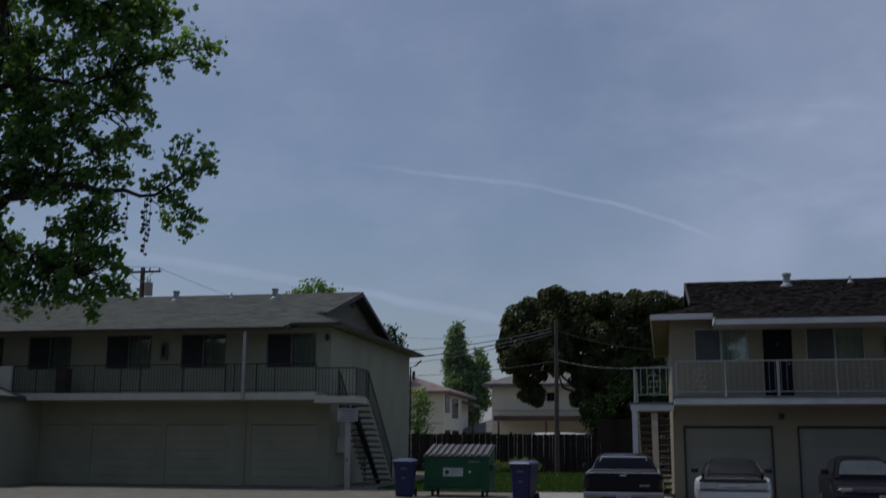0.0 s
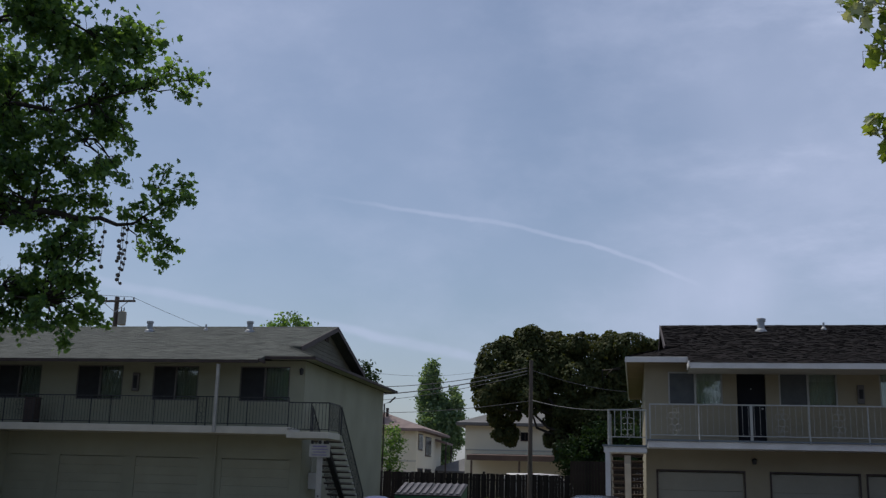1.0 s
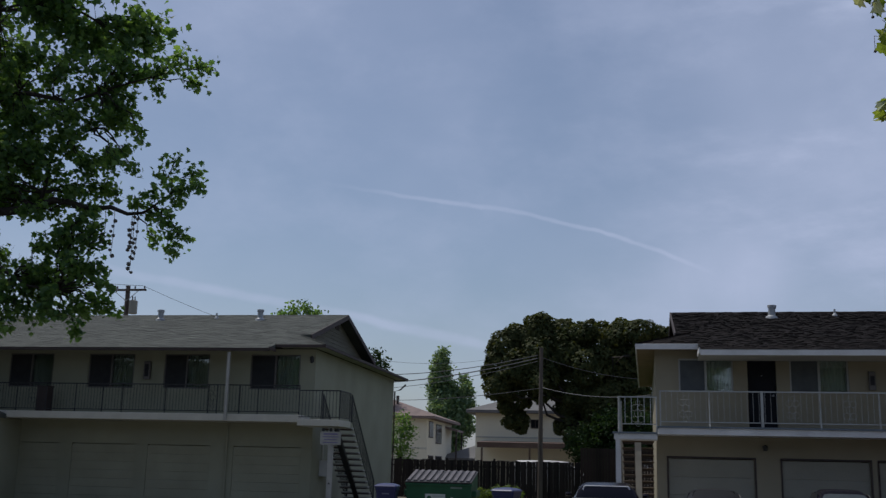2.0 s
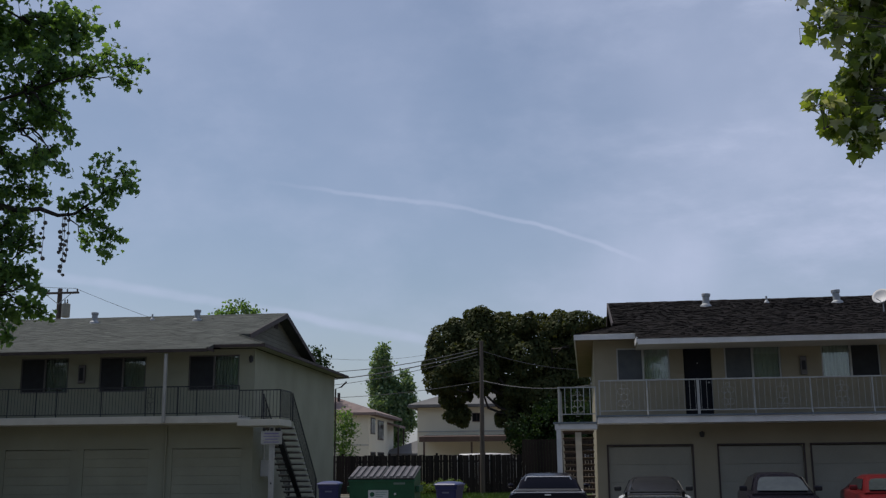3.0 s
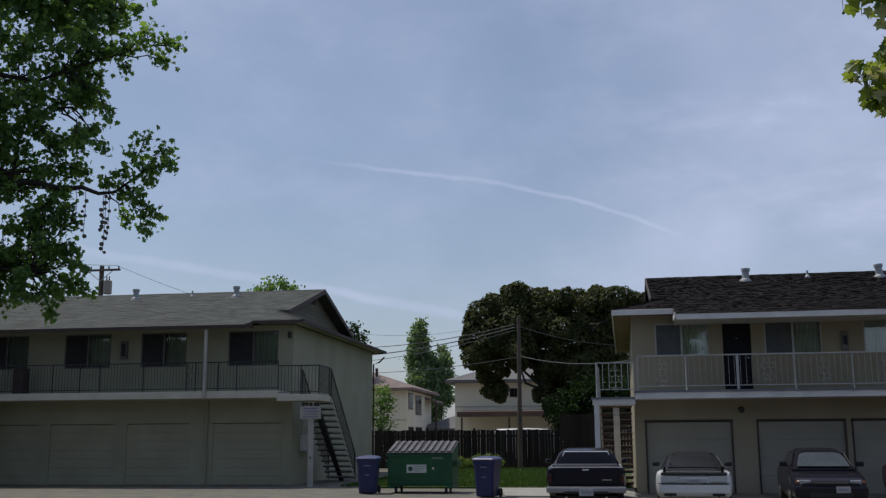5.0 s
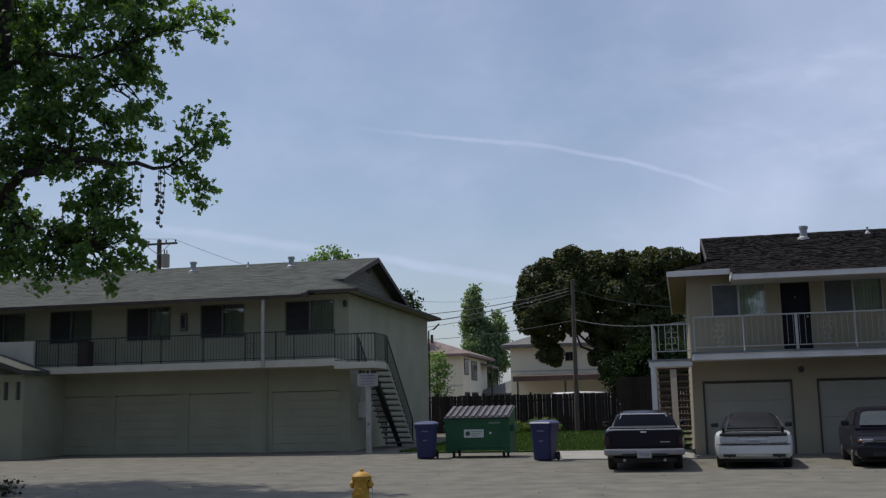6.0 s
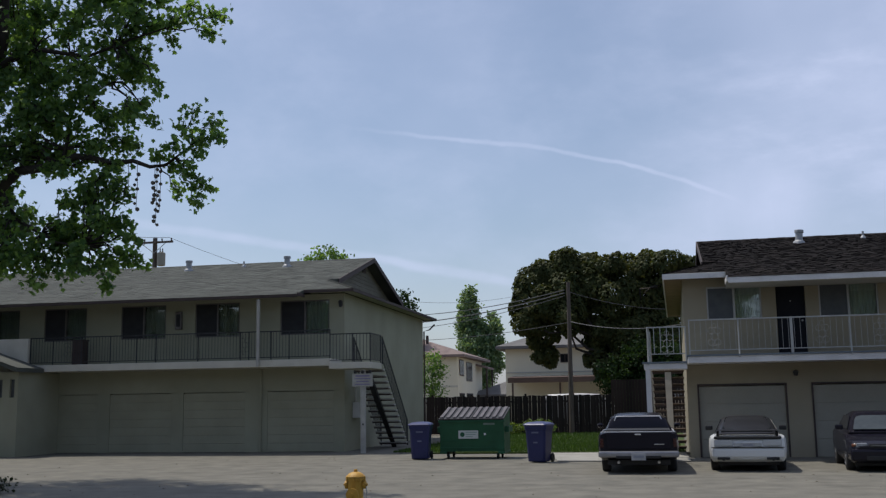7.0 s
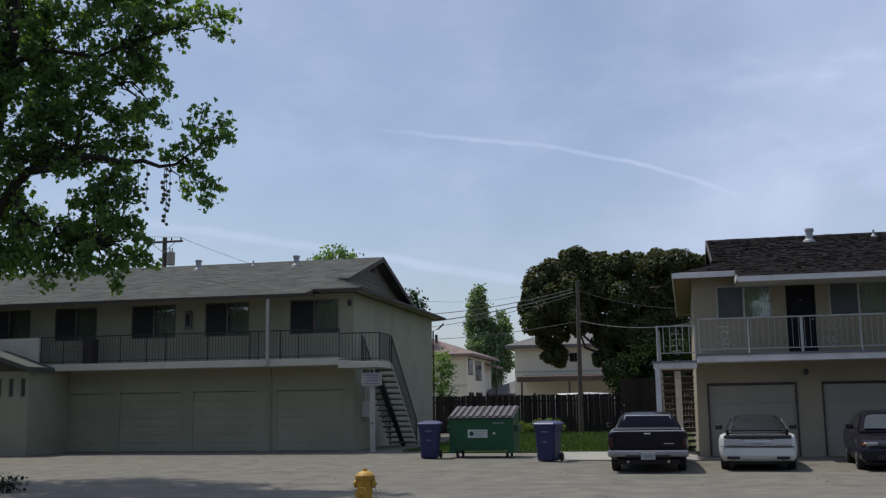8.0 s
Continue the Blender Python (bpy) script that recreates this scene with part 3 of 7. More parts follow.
    def slat(e0, e1, va, vb, lift0, lift1, zed):
        z = [zed(va) + lift0, zed(vb) + lift1]
        n = len(verts)
        for e, v, q in ((e0, va, z[0]), (e1, va, z[0]), (e1, vb, z[1]), (e0, vb, z[1])):
            verts.append((u_end + s * e, v, q))
        for e, v, q in ((e0, va, zed(va) + 0.001), (e1, va, zed(va) + 0.001)):
            verts.append((u_end + s * e, v, q))
        faces.append((n, n + 1, n + 2, n + 3) if s > 0 else (n + 3, n + 2, n + 1, n))
        faces.append((n + 4, n + 5, n + 1, n) if s > 0 else (n, n + 1, n + 5, n + 4))

    for r in range(rows):
        va = porch - 0.05 + r * course / length
        vb = min(mid, va + course * 1.15 / length)
        if va < front:
            e_max = jog + 0.02
        elif va < front + back:
            e_max = out - (va - front) * turn / back
        else:
            e_max = rake_e
        e = far + rng.uniform(0, tile)
        while e < e_max - 0.02:
            w = min(tile * rng.uniform(0.7, 1.3), e_max - e)
            dv = rng.uniform(-0.3, 0.3) * course * (1 if proud > 0.02 else 0.15)
            slat(e, e + w - 0.006, va + dv, vb, proud * rng.uniform(0.5, 1.5), 0.004, lambda v: w_ridge - slope * abs(mid - v))
            e += w
    for r in range(int(turn * length / course)):
        ea = out + 0.04 - r * course / length
        eb = max(wall_e, ea - course * 1.15 / length)
        v, v_end = front + (out - ea) * back / turn, 2 * mid - front - (out - ea) * back / turn
        while v < v_end - 0.02:
            w = min(tile * rng.uniform(0.7, 1.3), v_end - v)
            n = len(verts)
            zt = lambda e: w_eave + slope * (out - e) * back / turn
            for e, q, lift in ((ea, v, proud), (ea, v + w - 0.006, proud), (eb, v + w - 0.006, 0.004), (eb, v, 0.004), (ea, v, 0), (ea, v + w - 0.006, 0)):
                verts.append((u_end + s * e, q, zt(e) + lift))
            faces.append((n, n + 1, n + 2, n + 3))
            faces.append((n + 4, n + 5, n + 1, n))
            v += w
    cover = new("roof_covering", fast_mesh("roof_covering", verts, faces, roof_mat))
    cover.parent = roof
    tagged(cover, kind="stuff")
    # ridge caps
    bm = bmesh.new()
    e = far
    while e < rake_e + 0.02:
        z = w_ridge + 0.02 + rng.uniform(0, proud * 0.6)
        x0, x1 = sorted((u_end + s * e, u_end + s * min(e + 0.3, rake_e + 0.04)))
        for sg in (1, -1):
            a = [bm.verts.new(p) for p in ((x0, mid, z), (x1 - 0.01, mid, z), (x1 - 0.01, mid + sg * 0.14, z - 0.14 * slope - 0.01), (x0, mid + sg * 0.14, z - 0.14 * slope - 0.01))]
            bm.faces.new(a)
        e += 0.3
    part("ridge_cap", bm, roof_mat, roof)
    return roof, (lambda v: w_ridge - slope * abs(mid - v))


def roof_vent(roof, u, v, zed, big, tilt=0.0):
    """A galvanised flue with a flashing skirt and a rain cap, or a small plumbing stub."""
    bm = bmesh.new()
    r, h = (0.12, 0.42) if big else (0.035, 0.24)
    lathe(bm, [(r * 1.9, -0.1), (r * 1.6, 0.03), (r * 1.02, 0.08), (r, 0.1), (r * 0.98, h - 0.09), (r * 1.22, h - 0.085), (r * 1.25, h), (r * 1.2, h + 0.012)] if big else
          [(r * 3, -0.05), (r * 2.4, 0.04), (r * 1.1, 0.1), (r, h)], 14)
    ob = part("roof_vent", bm, M["galv"], roof, "galvanised flue pipe with flashing", smooth=False)
    ob.matrix_basis = pose(u, v, zed(v), 0, tilt, 0)


def sliding_window(house, x0, z0, x1, z1, frame_mat, dark_first, screen_mat, curtain_mat):
    """A two-light slider set in the wall: frame, screened light, clear light with a curtain behind."""
    w = new("window")
    w.parent = house
    bm = bmesh.new()
    f, y0, y1 = 0.045, 0.03, 0.09
    box(bm, x0 + 0.002, y0, z0 + 0.002, x0 + f, y1, z1 - 0.002)
    box(bm, x1 - f, y0, z0 + 0.002, x1 - 0.002, y1, z1 - 0.002)
    box(bm, x0 + f + 0.001, y0, z1 - f, x1 - f - 0.001, y1, z1 - 0.002)
    box(bm, x0 + f + 0.001, y0, z0 + 0.002, x1 - f - 0.001, y1, z0 + f)
    xm = (x0 + x1) / 2
    box(bm, xm - 0.03, y0 - 0.008, z0 + f + 0.001, xm + 0.03, y1 - 0.01, z1 - f - 0.001)
    part("window_frame", bm, frame_mat, w)
    for k, (a, b) in enumerate(((x0 + f, xm - 0.031), (xm + 0.031, x1 - f))):
        bm = bmesh.new()
        box(bm, a, 0.06, z0 + f, b, 0.066, z1 - f)
        ob = part("pane", bm, M["glass"], w)
        ob.visible_shadow = False
        screened = (k == 0) == dark_first
        if screened:
            bm = bmesh.new()
            box(bm, a + 0.002, 0.04, z0 + f + 0.001, b - 0.002, 0.044, z1 - f - 0.001)
            part("insect_screen", bm, screen_mat, w, "dark insect screen")
        else:
            bm = bmesh.new()
            n = 26
            front = [((a + (b - a) * i / n), 0.16 + 0.018 * math.sin(i * 1.9) + 0.008 * math.sin(i * 4.7)) for i in range(n + 1)]
            lo = [bm.verts.new((x, y, z0 - 0.05)) for x, y in front]
            hi = [bm.verts.new((x, y, z1 + 0.05)) for x, y in front]
            for i in range(n):
                bm.faces.new((lo[i], lo[i + 1], hi[i + 1], hi[i]))
            part("curtain", bm, curtain_mat, w, "pale hanging curtain")


def garage_door(house, x0, x1, z1, door_mat, trim_mat, trim):
    """A sectional door of wide panels, or a boarded one where it has no trim, set back in its opening, with trim boards round it."""
    d = new("garage_door")
    d.parent = house
    n = 4 if trim else 7
    h = (z1 - 0.03) / n
    for k in range(n):
        bm = bmesh.new()
        box(bm, x0 + 0.004, *((0.05, 0.011 + k * h, x1 - 0.004, 0.09) if trim else (0.012, 0.011 + k * h, x1 - 0.004, 0.06)), 0.007 + (k + 1) * h, 0.005)
        part("door_panel", bm, door_mat, d)
    if trim:
        for a, b, c, e in ((x0 - trim, 0.01, x0 - 0.001, z1 + trim), (x1 + 0.001, 0.01, x1 + trim, z1 + trim), (x0, z1 + 0.001, x1, z1 + trim)):
            bm = bmesh.new()
            box(bm, a, -0.022, b, c, -0.001, e)
            part("door_trim", bm, trim_mat, d)
        bm = bmesh.new()
        box(bm, (x0 + x1) / 2 - 0.07, 0.03, 0.62, (x0 + x1) / 2 + 0.07, 0.049, 0.65, 0.006)
        part("handle", bm, M["iron"], d, "small dark lift handle")


def wall_lantern(house, x, z, tall=0.34, mat_body=None):
    lamp = new("wall_lamp")
    lamp.parent = house
    bm = bmesh.new()
    box(bm, x - 0.05, -0.02, z - tall * 0.3, x + 0.05, -0.001, z + tall * 0.3, 0.006)
    part("back_plate", bm, M["iron"], lamp)
    bm = bmesh.new()
    lathe(bm, [(0.03, -tall * 0.5), (0.055, -tall * 0.45), (0.075, tall * 0.25), (0.09, tall * 0.27), (0.03, tall * 0.45), (0.012, tall * 0.52)], 8, (x, -0.12, z))
    part("lantern", bm, mat_body or M["iron"], lamp)


def shell(house, wall_mat, u0, u1, depth, top, holes):
    """The four outer walls, the ground slab and the floor between the storeys."""
    bm = bmesh.new()
    holed_wall(bm, u0, u1, 0.0, top, 0.0, 0.2, holes)
    part("front_wall", bm, wall_mat, house)
    bm = bmesh.new()
    box(bm, u0, depth - 0.2, 0, u1, depth, top)
    part("back_wall", bm, wall_mat, house)
    for x in (u0, u1 - 0.2):
        bm = bmesh.new()
        box(bm, x, 0.202, 0, x + 0.2, depth - 0.202, top)
        part("side_wall", bm, wall_mat, house)
    bm = bmesh.new()
    box(bm, u0 + 0.21, 0.21, 2.7, u1 - 0.21, depth - 0.21, 2.9)
    part("upper_floor", bm, M["interior"], house)
    bm = bmesh.new()
    box(bm, u0 + 0.21, 3.4, 2.91, u1 - 0.21, 3.5, top - 0.05)
    part("partition_wall", bm, M["interior"], house)


def railing(m, label, mat, runs, posts, top, low, step, bar, ornaments=(), group=""):
    """Iron railing along straight runs ((x0, y0, z0), (x1, y1, z1)): a top and a bottom rail, posts and single balusters."""
    r = thing("balcony_railing", m, label, "railing", group)
    bm = bmesh.new()
    box(bm, -bar / 2, -bar / 2, 0, bar / 2, bar / 2, top - low)
    bar_me = mesh_of("baluster", bm, mat)
    for a, b in runs:
        a, b = Vector(a), Vector(b)
        for name, h, t in (("top_rail", top, 0.035), ("bottom_rail", low, 0.025)):
            bm = bmesh.new()
            d = (b - a)
            side = Vector((-d.y, d.x, 0)).normalized() * t * 0.6
            upz = Vector((0, 0, t * 0.5))
            loft(bm, [[p + Vector((0, 0, h)) + q for q in (-side - upz, side - upz, side + upz, -side + upz)] for p in (a, b)])
            part(name, bm, mat, r)
        n = max(2, int(d.length / step))
        for i in range(1, n):
            p = a.lerp(b, i / n)
            piece("baluster", bar_me, r, pose(p.x, p.y, p.z + low))
    for x, y, z, size, kick in posts:
        bm = bmesh.new()
        if kick:
            # the foot of the post bends out to the face of the slab
            tube(bm, [(x, y, z + top + 0.015), (x, y, z + low + 0.02), (x, y - kick, z - 0.08)], size * 0.62, 4)
        else:
            box(bm, x - size / 2, y - size / 2, z - 0.05, x + size / 2, y + size / 2, z + top + 0.02)
        part("post", bm, mat, r)
    for x, y, z in ornaments:
        # a scrolled casting between the balusters
        for k, (cx, cz, rad) in enumerate(((-0.09, 0.16, 0.085), (0.09, 0.16, 0.085), (-0.09, -0.16, 0.085), (0.09, -0.16, 0.085), (0, 0, 0.1), (0, 0.3, 0.06), (0, -0.3, 0.06))):
            ring = [(x + cx + rad * math.cos(math.tau * i / 12), y, z + cz + rad * math.sin(math.tau * i / 12)) for i in range(13)]
            bm = bmesh.new()
            tube(bm, ring, 0.0045, 4, caps=False)
            part("scroll", bm, mat, r)
    return r


def staircase(m, label, mat_tread, mat_frame, u0, u1, w_top, v0, run, steps, rail_mat, rail_sides, mid_beam=True, thick=0.05):
    """Open-riser outdoor steps that go down away from the landing, with stringers and handrails."""
    st = thing("staircase", m, label, "stairs")
    rise, go = w_top / (steps + 1), run / steps
    bm = bmesh.new()
    box(bm, u0, 0, -thick, u1, go + 0.03, 0, 0.012)
    me = mesh_of("tread", bm, mat_tread)
    for k in range(steps):
        piece("tread", me, st, pose(0, v0 + k * go, w_top - (k + 1) * rise))
    # dark slabs added under the treads, in place of the shade in the gaps
    bm = bmesh.new()
    box(bm, u0 + 0.02, 0.015, -thick - 0.045, u1 - 0.02, go + 0.02, -thick - 0.001)
    me = mesh_of("tread_bearer", bm, M["brown_trim"])
    for k in range(steps):
        piece("tread_bearer", me, st, pose(0, v0 + k * go, w_top - (k + 1) * rise))
    beams = [(u0 + u1) / 2] if mid_beam else [u0 + 0.03, u1 - 0.03]
    for x in beams:
        bm = bmesh.new()
        wd = 0.09 if mid_beam else 0.03
        sec = []
        for v, z in ((v0, w_top - rise - 0.05), (v0 + run, max(0.04, 0.0))):
            sec.append([(x - wd, v, z), (x + wd, v, z), (x + wd, v, z - 0.24 if z > 0.3 else z - 0.04), (x - wd, v, z - 0.24 if z > 0.3 else z - 0.04)])
        loft(bm, sec)
        part("stringer", bm, mat_frame, st)
    for x in rail_sides:
        bm = bmesh.new()
        pts = [(x, v0 - 0.02, w_top + 0.93), (x, v0 + run, rise * 0.5 + 0.93)]
        tube(bm, pts, 0.025, 6)
        part("handrail", bm, rail_mat, st)
        bm = bmesh.new()
        tube(bm, [(p[0], p[1], p[2] - 0.8) for p in pts], 0.015, 6)
        part("bottom_rail", bm, rail_mat, st)
        bm = bmesh.new()
        box(bm, -0.009, -0.009, 0, 0.009, 0.009, 0.8)
        bar_me = mesh_of("baluster", bm, rail_mat)
        n = int(run / 0.14)
        for i in range(1, n):
            q = i / n
            piece("baluster", bar_me, st, pose(x, pts[0][1] + (pts[1][1] - pts[0][1]) * q, pts[0][2] + (pts[1][2] - pts[0][2]) * q - 0.8))
        for q in (0.0, 1.0):
            bm = bmesh.new()
            v, z = pts[0][1] + (pts[1][1] - pts[0][1]) * q, pts[0][2] + (pts[1][2] - pts[0][2]) * q
            box(bm, x - 0.02, v - 0.02, z - 0.97, x + 0.02, v + 0.02, z + 0.02)
            part("post", bm, rail_mat, st)
    return st




def left_building():
    house = thing("apartment_building", LEFT_AT, "two-storey grey-beige stucco apartment building with garages and balcony", "building")
    wins = [(-2.45, -0.57), (-5.80, -4.04), (-8.81, -6.98), (-12.04, -10.25), (-15.0, -13.1), (-18.2, -16.4)]
    doors = [(-2.92, -0.40), (-6.20, -3.79), (-9.17, -6.68), (-12.10, -9.68)]
    holes = [(a, 4.20, b, 5.46) for a, b in wins] + [(a, 0.0, b, 2.17) for a, b in doors]
    shell(house, M["stucco_left"], -26.0, 0.0, 13.0, 5.66, holes)
    for a, b in wins:
        sliding_window(house, a, 4.20, b, 5.46, M["frame_dark"], True, M["screen"], M["curtain"])
    for a, b in doors:
        garage_door(house, a, b, 2.17, M["garage_left"], M["garage_left"], 0.0)
    roof, zed = roof_shape(house, M["stucco_left"], 1, 0.0, -25.5, -1.42, 5.76, 7.85, -1.3, M["shingle"], M["brown_trim"], None, 0.32, 0.145, 0.008, 0.12)
    for u, v, big in ((-8.58, 5.2, True), (-4.11, 5.2, True), (-6.22, 5.6, False), (-15.6, 5.0, True), (-14.0, 5.4, True)):
        roof_vent(roof, u, v, zed, big)
    wall_lantern(house, 0.0 - 0.12, 5.28, 0.26)
    # letter-box shaped lamp housing beside the windows
    lamp = new("wall_lamp")
    lamp.parent = house
    bm = bmesh.new()
    box(bm, -6.56, -0.11, 4.52, -6.30, -0.001, 5.18, 0.02)
    part("housing", bm, M["frame_dark"], lamp)
    bm = bmesh.new()
    box(bm, -6.51, -0.125, 4.62, -6.36, -0.1105, 5.08, 0.006)
    part("lamp_glass", bm, M["screen"], lamp, "dark smoked lamp glass")
    # downpipe
    bm = bmesh.new()
    tube(bm, [(-3.15, -0.05, 0.05), (-3.15, -0.05, 2.98)], 0.035, 8)
    part("downpipe", bm, M["garage_left"], house)
    # gutter corner at the far end
    bm = bmesh.new()
    tube(bm, [(0.5, 13.4, 5.45), (0.3, 13.2, 5.2), (0.05, 13.05, 5.1), (0.05, 13.05, 0.1)], 0.04, 6)
    part("downpipe", bm, M["brown_trim"], house)
    # balcony slab and stair landing
    bm = bmesh.new()
    box(bm, -11.76, -1.38, 3.0, -0.1, -0.002, 3.25, 0.012)
    part("balcony_slab", bm, M["cream"], house)
    bm = bmesh.new()
    box(bm, -0.096, -1.55, 2.88, 1.38, -0.002, 3.10, 0.012)
    part("stair_landing", bm, M["cream"], house)
    bm = bmesh.new()
    box(bm, -2.79, -1.475, 3.02, -2.69, -1.385, 5.38, 0.006)
    part("balcony_post", bm, M["tread"], house)
    # parapet and projecting wing
    bm = bmesh.new()
    box(bm, -17.5, -1.42, 3.0, -11.764, -1.26, 4.24, 0.01)
    part("parapet", bm, M["cream"], house)
    bm = bmesh.new()
    box(bm, -17.5, -1.255, 3.0, -11.764, -0.002, 3.2)
    part("balcony_slab", bm, M["cream"], house)
    bm = bmesh.new()
    slots = [(-12.55 - 0.48 * k, 2.08, -12.36 - 0.48 * k, 2.72) for k in range(5)]
    slots = [(a + 0.92, z0, b + 0.92, z1) for a, z0, b, z1 in slots]
    holed_wall(bm, -17.5, -11.3, 0.0, 2.98, -2.6, -2.42, slots)
    part("wing_wall", bm, M["stucco_left"], house)
    for a, z0, b, z1 in slots:
        bm = bmesh.new()
        box(bm, a + 0.002, -2.5, z0 + 0.002, b - 0.002, -2.49, z1 - 0.002)
        part("slot_window", bm, M["screen_grey"], house, "narrow grey slot window")
    bm = bmesh.new()
    box(bm, -11.5, -2.418, 0.0, -11.3, -0.002, 2.98)
    part("wing_side_wall", bm, M["stucco_left"], house)
    bm = bmesh.new()
    prism(bm, [(-11.05, -3.1, 3.12), (-11.05, -1.43, 3.12), (-13.0, -1.43, 3.78), (-13.0, -3.1, 3.78)], 0.16)
    prism(bm, [(-13.0, -3.1, 3.78), (-13.0, -1.43, 3.78), (-17.5, -1.43, 3.78), (-17.5, -3.1, 3.78)], 0.16)
    part("wing_roof", bm, M["shingle"], house, "low dark roof over the wing")
    # meter box on the end wall
    bm = bmesh.new()
    box(bm, 0.002, 1.0, 1.17, 0.33, 1.4, 1.74, 0.015)
    part("meter_box", bm, M["white"], house, "pale grey electricity meter box")
    bm = bmesh.new()
    tube(bm, [(0.06, 1.2, 1.74), (0.06, 1.2, 2.86)], 0.025, 8)
    part("conduit", bm, M["cream"], house)
    # railings
    posts = [(x, -1.3, 3.25, 0.03, 0) for x in (-11.72, -10.8, -9.65, -8.49, -7.45, -6.69, -5.06, -3.45, -3.13, -2.3, -1.63, -0.13)]
    posts += [(1.36, -1.45, 3.1, 0.03, 0), (0.72, -1.45, 3.1, 0.03, 0), (1.36, -0.05, 3.1, 0.03, 0)]
    railing(LEFT_AT, "black iron balcony railing with thin upright bars", M["iron"],
            [((-11.72, -1.3, 3.25), (-0.13, -1.3, 3.25))], posts[:12], 1.0, 0.09, 0.115, 0.011,
            [(-3.29, -1.3, 3.8), (-10.2, -1.3, 3.8)])
    railing(LEFT_AT, "black iron railing round the stair landing", M["iron"],
            [((-0.09, -1.45, 3.1), (1.36, -1.45, 3.1)), ((1.36, -1.45, 3.1), (1.36, -0.05, 3.1))], posts[12:], 0.98, 0.08, 0.115, 0.014)
    staircase(LEFT_AT, "outdoor staircase with pale grey open treads and a black iron rail", M["tread"], M["iron"], 0.34, 1.43, 3.10, 0.0, 3.7, 14, M["iron"], [1.41, 0.36], thick=0.05)
    # post with a notice board below the landing
    sign = thing("sign_post", LEFT_AT @ pose(1.08, -1.35, 0), "white wooden post with a white notice board, below the stair landing", "sign")
    bm = bmesh.new()
    box(bm, -0.085, -0.06, 0, 0.085, 0.06, 2.86, 0.008)
    part("post", bm, M["tread"], sign)
    bm = bmesh.new()
    box(bm, -0.36, -0.09, 2.26, 0.36, -0.062, 2.70, 0.004)
    board = part("notice_board", bm, M["tread"], sign, "white board with lines of faded violet writing")
    ink = surface("faded_violet_ink", (0.22, 0.19, 0.32), (0.17, 0.14, 0.26), 3, 30, 0.8, 0.0)
    for k, (w, h) in enumerate(((0.5, 0.05), (0.56, 0.03), (0.44, 0.03), (0.52, 0.03))):
        bm = bmesh.new()
        z = 2.62 - 0.095 * k
        box(bm, -w / 2, -0.094, z - h / 2, w / 2, -0.0905, z + h / 2)
        part("writing_bar", bm, ink, board)
    for x in (-0.26, 0.0, 0.26):
        bm = bmesh.new()
        lathe(bm, [(0.03, 0), (0.055, 0.02), (0.06, 0.08), (0.035, 0.11)], 10, (x, -0.08, 2.70))
        part("spot_lamp", bm, M["iron"], sign, "small dark spot lamp")
    bm = bmesh.new()
    box(bm, -0.02, -0.075, 0.95, 0.03, -0.0605, 1.01, 0.004)
    part("tap_plate", bm, M["iron"], sign)
    # dark storage box on the balcony
    bm = bmesh.new()
    box(bm, -0.22, -0.2, 0, 0.22, 0.2, 0.88, 0.02)
    box(bm, -0.24, -0.22, 0.882, 0.24, 0.22, 0.93, 0.01)
    solo("storage_box", bm, M["brown_trim"], "dark tall storage box standing on the balcony", "box", LEFT_AT @ pose(-10.0, -0.8, 3.25))


